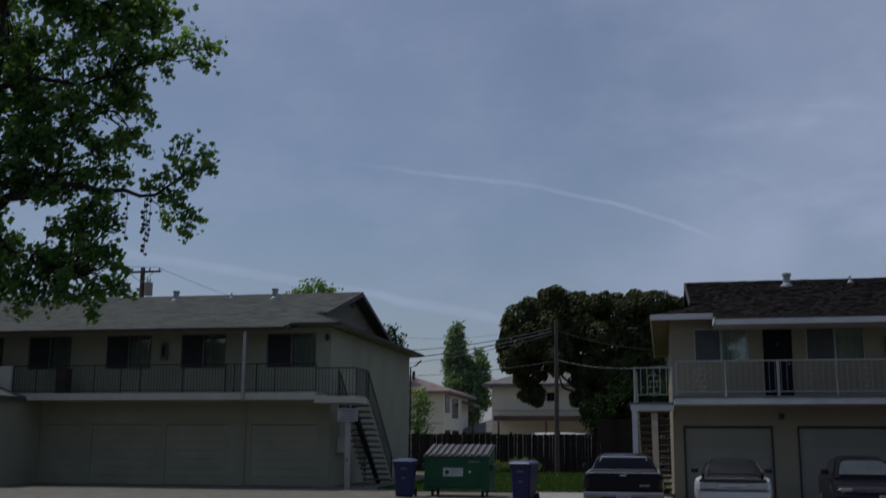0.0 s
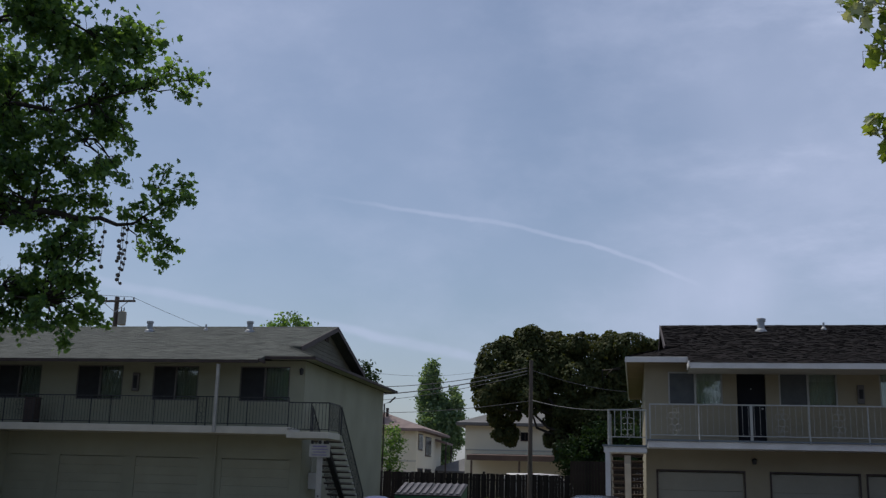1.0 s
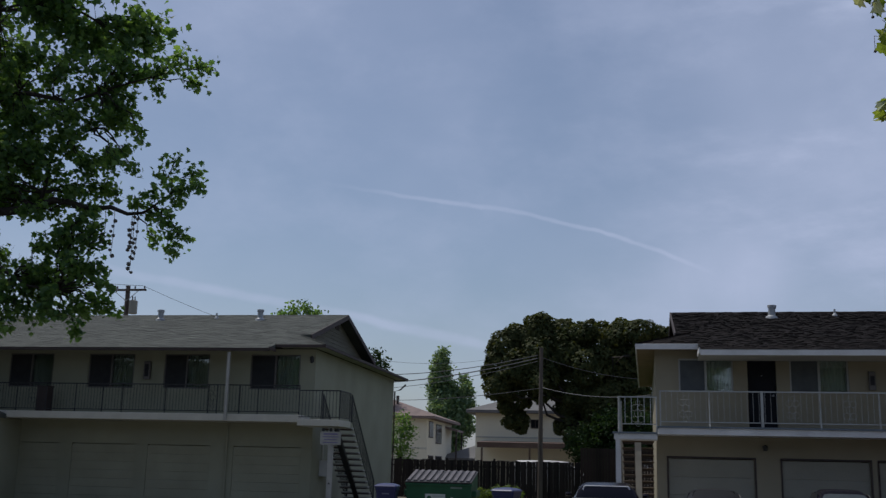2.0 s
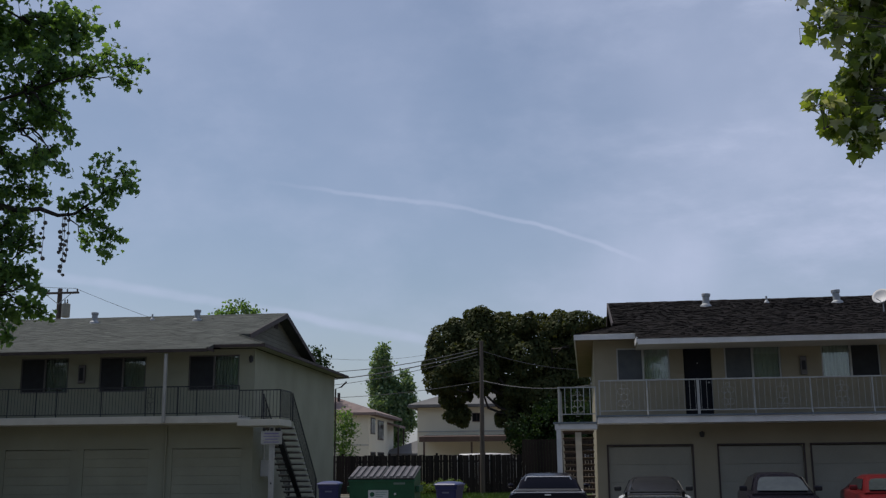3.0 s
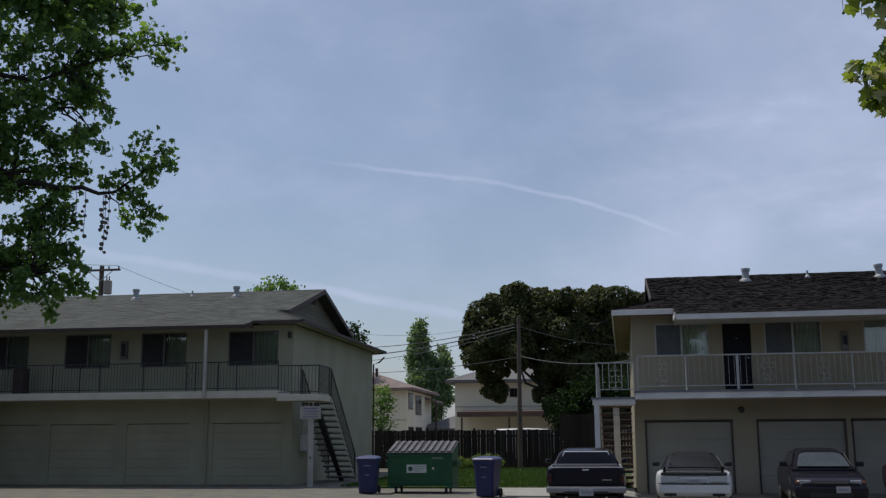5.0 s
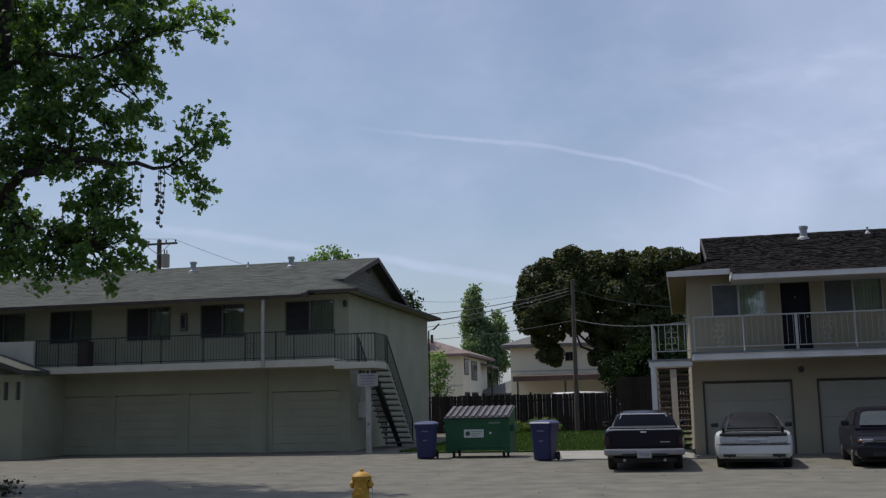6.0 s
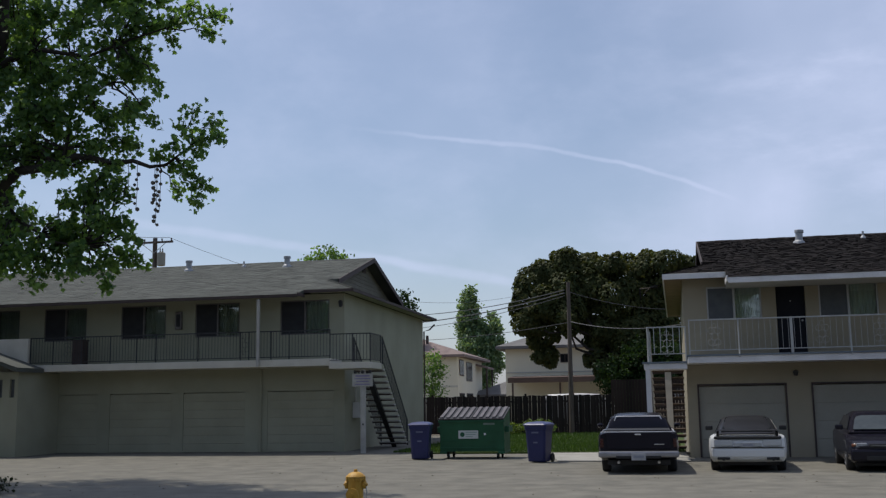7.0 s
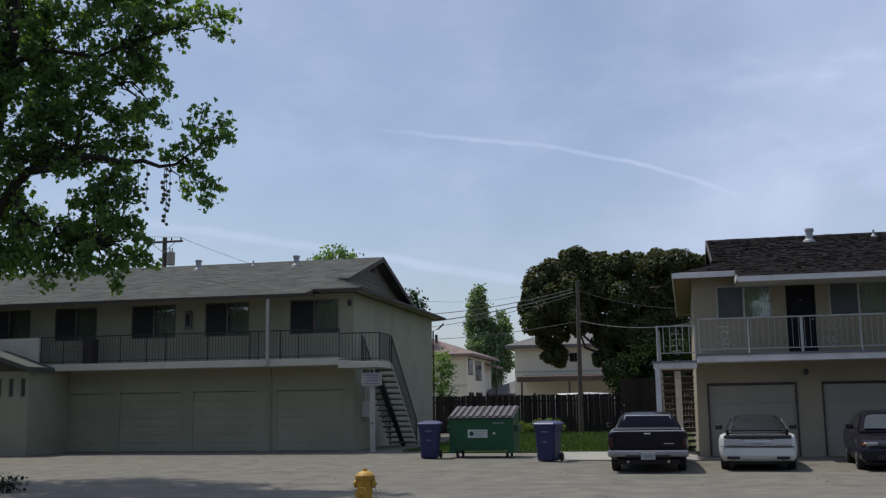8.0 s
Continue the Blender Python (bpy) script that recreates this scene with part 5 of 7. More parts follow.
def near_bough():
    """The tree close to the camera: only a leafy bough of it reaches into view."""
    rng = np.random.RandomState(4)
    base = (8.4, 9.6, 0.0)
    t = thing("plane_tree", pose(*base), "plane tree close by with large backlit lobed leaves", "tree")
    b = Vector(base)
    bm = bmesh.new()
    line = wobble_line(rng, (0, 0, -0.1), (-0.3, 0.1, 6.5), 7, 0.06)
    tube(bm, line, [0.34, 0.27, 0.25, 0.23, 0.21, 0.19, 0.17, 0.14], 12)
    part("trunk", bm, M["bark"], t, smooth=True)
    blade_v, blade_f = leaf_template(True)
    blade = fast_mesh("leaf", blade_v.tolist(), blade_f, LEAF_NEAR)
    # paler blades, for the pale undersides and for glints painted into the colour
    pale = fast_mesh("leaf", blade_v.tolist(), blade_f, leaf_material("pale_underside_glint_leaf", (0.50, 0.52, 0.40), (0.26, 0.30, 0.17), 0.3))
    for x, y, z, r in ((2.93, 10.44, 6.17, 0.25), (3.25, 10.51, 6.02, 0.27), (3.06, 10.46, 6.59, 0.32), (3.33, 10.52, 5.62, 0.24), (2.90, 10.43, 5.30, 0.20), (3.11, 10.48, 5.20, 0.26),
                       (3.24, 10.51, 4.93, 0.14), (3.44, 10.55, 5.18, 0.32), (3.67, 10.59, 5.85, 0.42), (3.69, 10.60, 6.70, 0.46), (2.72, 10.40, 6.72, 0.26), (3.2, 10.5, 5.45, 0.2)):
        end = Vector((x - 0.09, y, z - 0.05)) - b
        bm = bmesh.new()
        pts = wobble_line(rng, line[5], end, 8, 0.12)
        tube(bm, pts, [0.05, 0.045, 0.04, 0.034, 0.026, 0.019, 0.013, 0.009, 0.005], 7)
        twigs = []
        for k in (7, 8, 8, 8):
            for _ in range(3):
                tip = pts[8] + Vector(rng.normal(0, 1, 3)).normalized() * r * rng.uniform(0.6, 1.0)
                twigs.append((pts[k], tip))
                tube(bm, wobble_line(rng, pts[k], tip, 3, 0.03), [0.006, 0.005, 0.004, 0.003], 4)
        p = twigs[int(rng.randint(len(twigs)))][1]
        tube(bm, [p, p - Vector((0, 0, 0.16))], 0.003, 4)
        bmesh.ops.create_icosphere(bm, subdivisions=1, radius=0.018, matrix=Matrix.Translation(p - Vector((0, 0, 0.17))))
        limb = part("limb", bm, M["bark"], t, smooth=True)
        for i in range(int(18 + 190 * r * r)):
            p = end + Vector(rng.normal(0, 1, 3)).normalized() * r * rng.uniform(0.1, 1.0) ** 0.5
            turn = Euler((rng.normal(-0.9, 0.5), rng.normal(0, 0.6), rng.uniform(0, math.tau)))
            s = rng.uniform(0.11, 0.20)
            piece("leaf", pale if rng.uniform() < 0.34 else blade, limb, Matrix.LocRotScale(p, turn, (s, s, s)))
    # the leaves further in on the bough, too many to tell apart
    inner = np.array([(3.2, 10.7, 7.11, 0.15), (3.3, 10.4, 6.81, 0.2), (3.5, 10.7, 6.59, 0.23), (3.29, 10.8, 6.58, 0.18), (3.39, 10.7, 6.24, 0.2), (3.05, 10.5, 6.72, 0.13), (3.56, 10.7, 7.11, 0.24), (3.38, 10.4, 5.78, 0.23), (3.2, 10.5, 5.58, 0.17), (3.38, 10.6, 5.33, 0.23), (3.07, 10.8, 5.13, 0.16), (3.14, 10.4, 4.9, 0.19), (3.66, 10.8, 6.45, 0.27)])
    bm = bmesh.new()
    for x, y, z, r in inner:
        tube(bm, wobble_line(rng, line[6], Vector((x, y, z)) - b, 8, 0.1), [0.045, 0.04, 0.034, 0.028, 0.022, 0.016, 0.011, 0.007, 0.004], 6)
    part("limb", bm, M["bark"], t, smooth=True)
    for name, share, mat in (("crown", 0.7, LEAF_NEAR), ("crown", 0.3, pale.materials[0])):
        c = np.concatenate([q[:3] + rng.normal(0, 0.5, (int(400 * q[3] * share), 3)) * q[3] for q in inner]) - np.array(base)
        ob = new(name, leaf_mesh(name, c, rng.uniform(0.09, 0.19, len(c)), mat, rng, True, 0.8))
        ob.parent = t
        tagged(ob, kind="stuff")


near_bough()

MAPLE_DOME = [(-2.45, 60.6, 9.45, 0.85), (-6.3, 60.5, 9.3, 0.75), (-7.3, 60.4, 8.4, 0.65), (-7.85, 60.3, 7.2, 0.5), (-5.0, 60.8, 10.1, 0.75),
              (-4.58, 60.9, 9.71, 1.11), (-5.62, 60.8, 9.21, 1.17), (-3.44, 61.2, 9.7, 1.05), (-6.67, 60.7, 8.59, 1.17), (-7.29, 60.3, 7.53, 0.97), (-4.61, 60.6, 8.11, 1.42), (-5.98, 60.0, 7.2, 1.28),
              (-7.02, 59.9, 6.34, 1.03), (-5.99, 60.9, 5.87, 1.1), (-6.79, 61.0, 5.25, 0.65), (-6.07, 61.3, 4.48, 0.85), (-5.81, 61.1, 3.82, 0.33), (-6.52, 60.6, 4.2, 0.45), (-4.59, 59.8, 6.51, 1.15),
              (-3.32, 60.5, 8.31, 1.16), (-2.9, 61.3, 7.09, 1.17), (-3.68, 61.0, 6.19, 0.71), (-4.9, 62.0, 7.4, 1.6), (-3.4, 61.8, 8.6, 1.3)]
MAPLE_SIDE = [(-3.1, 60.6, 4.9, 0.7), (-3.0, 60.5, 4.2, 0.6), (-2.7, 60.4, 3.4, 0.8), (-3.33, 60.9, 5.28, 0.65), (-3.55, 60.8, 4.14, 0.45), (-3.6, 60.4, 3.75, 0.26), (-1.88, 60.3, 9.52, 0.71), (-1.59, 60.1, 10.15, 0.18), (-1.17, 61.6, 9.26, 1.18), (-0.01, 61.2, 9.55, 1.11),
              (1.22, 60.3, 9.51, 0.96), (2.08, 60.7, 9.28, 0.78), (2.68, 60.1, 9.43, 0.39), (-1.71, 60.4, 7.6, 1.41), (-0.22, 61.3, 7.77, 1.43), (1.04, 61.2, 7.97, 1.3), (-1.79, 60.9, 5.87, 1.29),
              (-0.53, 60.5, 6.06, 1.28), (0.72, 61.2, 6.32, 1.17), (-2.38, 61.7, 4.66, 1.0), (-1.35, 60.8, 4.34, 1.16), (-0.34, 60.1, 4.78, 1.02), (-0.6, 60.6, 3.2, 1.4), (0.8, 60.6, 3.4, 1.5), (-1.9, 60.2, 3.4, 1.1), (-2.6, 60.3, 5.6, 0.9), (-1.0, 60.0, 5.2, 1.2), (1.2, 60.4, 5.0, 1.4), (-0.6, 59.9, 2.0, 1.2), (0.4, 62.0, 6.8, 1.6)]


def shell_leaves(rng, clumps, density):
    """Leaves that shingle the outside of round clumps, each facing outwards and up, with ragged tufts that stand out."""
    centres, facing = [], []
    for x, y, z, r in clumps:
        n = int(density * r * r) + 24
        d = rng.normal(0, 1, (n, 3))
        d /= np.linalg.norm(d, axis=1)[:, None]
        tufts = rng.normal(0, 1, (max(5, int(9 * r)), 3))
        tufts /= np.linalg.norm(tufts, axis=1)[:, None]
        near = (d @ tufts.T).max(axis=1)
        reach = r * (0.70 + 0.36 * np.clip((near - 0.72) / 0.28, 0, 1)) * rng.uniform(0.55, 1.06, n) ** 0.35
        centres.append(d * reach[:, None] + np.array([x, y, z]))
        facing.append(d * 0.9 + np.array([0, 0, 0.5]) + rng.normal(0, 0.5, (n, 3)))
    return np.concatenate(centres), np.concatenate(facing)


def facing_leaf_mesh(name, centres, facing, sizes, material, rng, lobed):
    tv, tf = leaf_template(lobed)
    n, k = len(centres), len(tv)
    zed = facing / np.linalg.norm(facing, axis=1)[:, None]
    # the tip of each blade hangs down its slope
    down = np.array([0, 0, -1.0]) + rng.normal(0, 0.35, (n, 3))
    tip = down - (down * zed).sum(axis=1)[:, None] * zed
    tip /= np.linalg.norm(tip, axis=1)[:, None]
    side = np.cross(tip, zed)
    rot = np.stack([side, tip, zed], axis=2)
    verts = np.einsum("nij,kj->nki", rot, tv) * sizes[:, None, None] + centres[:, None, :]
    faces = [tuple(i * k + j for j in f) for i in range(n) for f in tf]
    return fast_mesh(name, verts.reshape(-1, 3).tolist(), faces, material)


def maple_tree():
    rng = np.random.RandomState(31)
    bark = surface("dark_maple_bark", (0.04, 0.034, 0.028), (0.02, 0.016, 0.013), 2.5, 18, 0.95, 0.6)
    base = Vector((-1.6, 60.8, 0.0))
    t = thing("maple_tree", pose(*base), "broad dark maple tree with dense bronze-green leaves", "tree")
    bm = bmesh.new()
    line = wobble_line(rng, (0, 0, -0.1), (-0.5, 0.0, 4.6), 7, 0.1)
    tube(bm, line, [0.5, 0.38, 0.35, 0.33, 0.3, 0.27, 0.23, 0.18], 12)
    part("trunk", bm, bark, t, smooth=True)
    for x, y, z, r in [c for c in MAPLE_DOME + MAPLE_SIDE if c[2] > 5.5][::2]:
        end = Vector((x, y, z)) - base
        bm = bmesh.new()
        pts = wobble_line(rng, line[5 if z > 5 else 4], end, 6, end.length * 0.04)
        tube(bm, pts, [0.11, 0.09, 0.075, 0.06, 0.045, 0.03, 0.012], 7)
        part("limb", bm, bark, t, smooth=True)
    c, d = shell_leaves(rng, MAPLE_DOME + MAPLE_SIDE, 1350)
    crown = new("crown", facing_leaf_mesh("crown", c - np.array(base), d, rng.uniform(0.15, 0.29, len(c)), LEAF_MAPLE, rng, False))
    crown.parent = t
    tagged(crown, kind="stuff")
    return t


BIG_TREE = maple_tree()
tree("poplar_tree", "slim tall green poplar tree behind the back houses", (-16.6, 98.8, 0.0),
     [(-17.0, 98.1, 12.41, 0.48), (-17.19, 98.1, 11.53, 0.8), (-17.5, 99.5, 10.65, 1.1), (-17.4, 98.9, 9.58, 1.25), (-17.3, 99.3, 8.4, 1.46), (-16.74, 98.3, 7.12, 1.6), (-16.19, 98.4, 5.53, 1.68), (-16.54, 99.1, 3.96, 1.62), (-15.04, 99.4, 9.87, 0.53), (-14.73, 98.5, 8.68, 0.8), (-14.69, 98.1, 7.26, 1.0), (-15.13, 99.4, 5.54, 1.21), (-15.57, 98.5, 6.7, 1.4), (-16.0, 98.8, 8.7, 0.95), (-16.0, 98.8, 7.6, 1.1)],
     0.25, (-16.6, 98.7, 8.0), LEAF_POPLAR, M["bark"], 0.3, 170, 7, 0.2, 41)
tree("roadside_tree", "green tree crown showing above the grey roof", (-23.3, 71.7, 0.0),
     [(-23.2, 71.7, 12.4, 1.0), (-24.3, 71.5, 11.7, 1.0), (-22.2, 71.9, 11.8, 1.1), (-23.3, 71.7, 10.6, 1.5)], 0.22, (-23.3, 71.7, 9.0), LEAF_PLANE, M["bark"], 0.28, 75, 6, 0.2, 51)
tree("small_tree", "small green tree crown behind the gable", (-20.2, 82.6, 0.0),
     [(-20.3, 82.6, 10.4, 0.8), (-19.7, 82.7, 9.6, 0.9), (-20.5, 82.6, 9.0, 1.0), (-20.2, 82.6, 7.6, 1.3)], 0.2, (-20.2, 82.6, 7.0), LEAF_DARK, M["bark"], 0.28, 60, 6, 0.2, 52)
tree("side_shrub", "light green young tree behind the fence", (-12.2, 56.5, 0.0),
     [(-12.1, 56.5, 4.0, 0.6), (-11.7, 56.5, 3.4, 0.6), (-12.3, 56.5, 2.9, 0.8), (-11.8, 56.5, 2.2, 0.7)], 0.06, (-12.1, 56.5, 2.8), LEAF_PLANE, M["bark"], 0.16, 130, 7, 0.12, 53)
tree("far_tree", "pale green distant tree between the back houses", (-12.5, 112.0, 0.0),
     [(-12.5, 112.0, 6.0, 2.0), (-11.0, 112.0, 5.0, 1.7), (-13.8, 112.0, 4.6, 1.6)], 0.2, (-12.5, 112.0, 4.0), LEAF_LIGHT, M["bark"], 0.3, 50, 6, 0.25, 54)


def shrub(at, r, h, mat, seed, label):
    rng = np.random.RandomState(seed)
    s = thing("shrub", pose(*at), label, "shrub")
    bm = bmesh.new()
    for k in range(7):
        a = math.tau * k / 7
        tube(bm, wobble_line(rng, (0.03 * math.cos(a), 0.03 * math.sin(a), -0.02), (r * 0.7 * math.cos(a), r * 0.7 * math.sin(a), h * 0.75), 4, 0.03), [0.014, 0.011, 0.009, 0.006, 0.004], 5)
    part("stems", bm, M["bark"], s)
    c = sprays(rng, [(0, 0, h * 0.55, r), (r * 0.5, 0, h * 0.4, r * 0.6), (-r * 0.5, 0.1, h * 0.45, r * 0.6)], 160, 6, 0.06, h / (2 * r))
    c = c[c[:, 2] > 0.02]
    ob = new("foliage", leaf_mesh("foliage", c, 0.09 * rng.uniform(0.6, 1.3, len(c)), mat, rng, False, 0.2))
    ob.parent = s
    tagged(ob, kind="stuff")


shrub((-8.2, 50.6, 0.06), 0.75, 1.25, LEAF_LIGHT, 61, "bright green garden shrub in front of the fence")
shrub((-5.6, 50.9, 0.06), 0.9, 0.75, LEAF_LIGHT, 62, "low bright green shrub in front of the fence")
shrub((-6.9, 51.0, 0.06), 0.6, 0.55, LEAF_LIGHT, 63, "low green border plants along the fence")
shrub((-0.6, 33.9, 0.06), 0.5, 0.9, LEAF_LIGHT, 64, "yellow-green shrub below the outdoor stairs")
tree("tall_shrub", "tall dark green shrub below the maple behind the fence", (-1.1, 58.6, 0.0),
     [(-2.0, 58.6, 3.0, 1.2), (-1.1, 58.6, 1.9, 1.4), (0.2, 58.8, 2.6, 1.4), (-0.6, 58.7, 4.0, 1.2), (0.9, 58.9, 4.0, 1.2)], 0.09, (-0.9, 58.6, 1.6), LEAF_DARK, M["bark"], 0.18, 200, 7, 0.15, 66)
# this shrub's leaf colour is darkened to stand for the tree's shade on it
shrub((-13.0, 18.7, 0.0), 0.42, 0.34, leaf_material("tree_shade_dark_leaf", (0.024, 0.036, 0.016), (0.012, 0.02, 0.01), 0.15), 65, "low dark green shrub at the edge of the lot")


# ---------------------------------------------------------------- parked cars
def paint(name, colour, rough=0.28, dark=None, metal=0.0):
    return surface(name, colour, dark or tuple(c * 0.85 for c in colour), 1.5, 60, rough, 0.02, metal=metal, coat=0.08, spec=0.22)


RUBBER = surface("tyre_rubber", (0.03, 0.03, 0.03), (0.02, 0.02, 0.02), 6, 60, 0.9, 0.3)
RIM = surface("dull_alloy", (0.42, 0.42, 0.43), (0.3, 0.3, 0.31), 6, 40, 0.4, 0.1, metal=0.7)
CHROME = surface("bright_chrome", (0.58, 0.58, 0.59), (0.42, 0.42, 0.43), 4, 40, 0.3, 0.02, metal=1.0)
# chrome trim in a pale, part-diffuse colour, its sunlit gleam painted in
BRIGHT_TRIM = surface("polished_trim", (0.66, 0.66, 0.68), (0.5, 0.5, 0.52), 4, 40, 0.4, 0.02, metal=0.35)
BLACK_TRIM = surface("black_plastic_trim", (0.02, 0.02, 0.021), (0.012, 0.012, 0.013), 4, 60, 0.55, 0.1)
CAR_GLASS = surface("dark_car_glass", (0.014, 0.016, 0.018), (0.009, 0.011, 0.013), 2, 10, 0.22, 0.0, spec=0.18)
SIDE_GLASS = surface("dusty_side_glass", (0.02, 0.021, 0.023), (0.014, 0.015, 0.017), 2, 10, 0.5, 0.0, spec=0.2)
# windscreen base paler than CAR_GLASS, the reflected sky put into the colour
SKY_GLASS = surface("sky_sheen_windscreen_glass", (0.055, 0.066, 0.066), (0.03, 0.036, 0.038), 2, 10, 0.16, 0.0, coat=0.0, spec=0.28)
TAIL_RED = surface("dark_red_lamp_lens", (0.045, 0.005, 0.006), (0.03, 0.004, 0.004), 10, 60, 0.15, 0.1, spec=0.6)
AMBER = surface("amber_lamp_lens", (0.26, 0.09, 0.03), (0.18, 0.06, 0.02), 10, 60, 0.2, 0.1, spec=0.6)
LAMP_CLEAR = surface("clear_lamp_lens", (0.33, 0.34, 0.36), (0.18, 0.19, 0.2), 10, 60, 0.12, 0.1, spec=0.6)
PLATE_INK = surface("faded_plate_ink", (0.25, 0.26, 0.3), (0.2, 0.21, 0.25), 8, 40, 0.6, 0.0)
PLATE = surface("pale_number_plate", (0.38, 0.38, 0.39), (0.28, 0.29, 0.31), 12, 60, 0.5, 0.0)


def ring_section(y, hw, low, high, shoulder, tuck=0.9):
    """A closed outline across a car at y: sills tucked in, flanks bulging, shoulders rounded."""
    half = [(hw * 0.55, low), (hw * tuck, low + 0.015), (hw * 0.97, low + 0.10), (hw, low + (high - low) * 0.45), (hw * 0.985, high - shoulder * 1.1),
            (hw * 0.95, high - shoulder * 0.45), (hw * 0.86, high - shoulder * 0.1), (hw * 0.5, high)]
    pts = [(x, y, z) for x, z in half]
    return pts + [(-x, y, z) for x, _, z in reversed(pts)]


def cabin_section(y, hw0, hw1, z0, z1):
    half = [(hw0, z0), (hw0 * 0.35 + hw1 * 0.65, z0 + (z1 - z0) * 0.72), (hw1 * 0.97, z1 - (z1 - z0) * 0.1), (hw1 * 0.82, z1), (hw1 * 0.4, z1 + 0.012 * (z1 > z0 + 0.1))]
    pts = [(x, y, z) for x, z in half]
    return pts + [(-x, y, z) for x, _, z in reversed(pts)]


def wheel(car, x, y, r, width):
    w = new("wheel")
    w.parent = car
    w.matrix_basis = pose(x, y, r, 0, 90, 0)
    bm = bmesh.new()
    h = width / 2
    lathe(bm, [(r * 0.62, -h), (r * 0.9, -h), (r * 0.985, -h * 0.75), (r, -h * 0.4), (r, h * 0.4), (r * 0.985, h * 0.75), (r * 0.9, h), (r * 0.62, h)], 24)
    part("tyre", bm, RUBBER, w, smooth=True)
    bm = bmesh.new()
    for s in (-1, 1):
        lathe(bm, [(r * 0.61, s * h * 0.7), (r * 0.6, s * (h + 0.006)), (r * 0.5, s * h * 0.8), (r * 0.16, s * h * 0.86), (r * 0.13, s * (h + 0.004))], 18)
    part("rim", bm, RIM, w)


def car_shell(m, label, category, body, cabin, body_mat, roof_mat, glass_panels, wheels, r, group="parked cars"):
    """Body and cabin skins over their stations, dark glass set on the cabin, wheels in dark arches."""
    car = thing("car" if category == "car" else "pickup_truck", m, label, category, group)
    bm = bmesh.new()
    loft(bm, [ring_section(*s) for s in body])
    part("body", bm, body_mat, car, smooth=True).data.set_sharp_from_angle(angle=radians(35))
    bm = bmesh.new()
    loft(bm, [cabin_section(*s) for s in cabin])
    part("cabin", bm, roof_mat, car, smooth=True).data.set_sharp_from_angle(angle=radians(35))
    for name, quad in glass_panels:
        bm = bmesh.new()
        a = [Vector(p) for p in quad]
        if name == "side_window":
            a = [Vector((p.x - 0.022 * (1 if p.x > 0 else -1), p.y, p.z)) for p in a]
        n = (a[1] - a[0]).cross(a[-1] - a[0]).normalized() * 0.008
        loft(bm, [[p - n for p in a], [p + n for p in a]])
        part(name, bm, {"side_window": SIDE_GLASS, "windscreen": SKY_GLASS}.get(name, CAR_GLASS), car)
    for x, y in wheels:
        wheel(car, x, y, r, 0.2)
        bm = bmesh.new()
        s = 1 if x > 0 else -1
        ring = [(x + s * 0.085, y + r * 1.17 * math.cos(a), max(0.16, r + r * 1.17 * math.sin(a))) for a in (math.pi * k / 12 for k in range(13))]
        tube(bm, ring, 0.022, 6)
        part("wheel_arch", bm, BLACK_TRIM if body_mat is not CHROME else CHROME, car)
    return car


def bar(car, name, mat, x0, y0, z0, x1, y1, z1, bevel=0.01, label=""):
    bm = bmesh.new()
    box(bm, x0, y0, z0, x1, y1, z1, bevel)
    return part(name, bm, mat, car, label)


def plate(car, x, y, z, w=0.32, h=0.16):
    p = bar(car, "number_plate", PLATE, x - w / 2, y - 0.012, z - h / 2, x + w / 2, y, z + h / 2, 0.004, "pale number plate with one dark bar")
    bm = bmesh.new()
    box(bm, x - w * 0.36, y - 0.016, z - h * 0.2, x + w * 0.36, y - 0.0125, z + h * 0.16)
    part("writing_bar", bm, PLATE_INK, p)


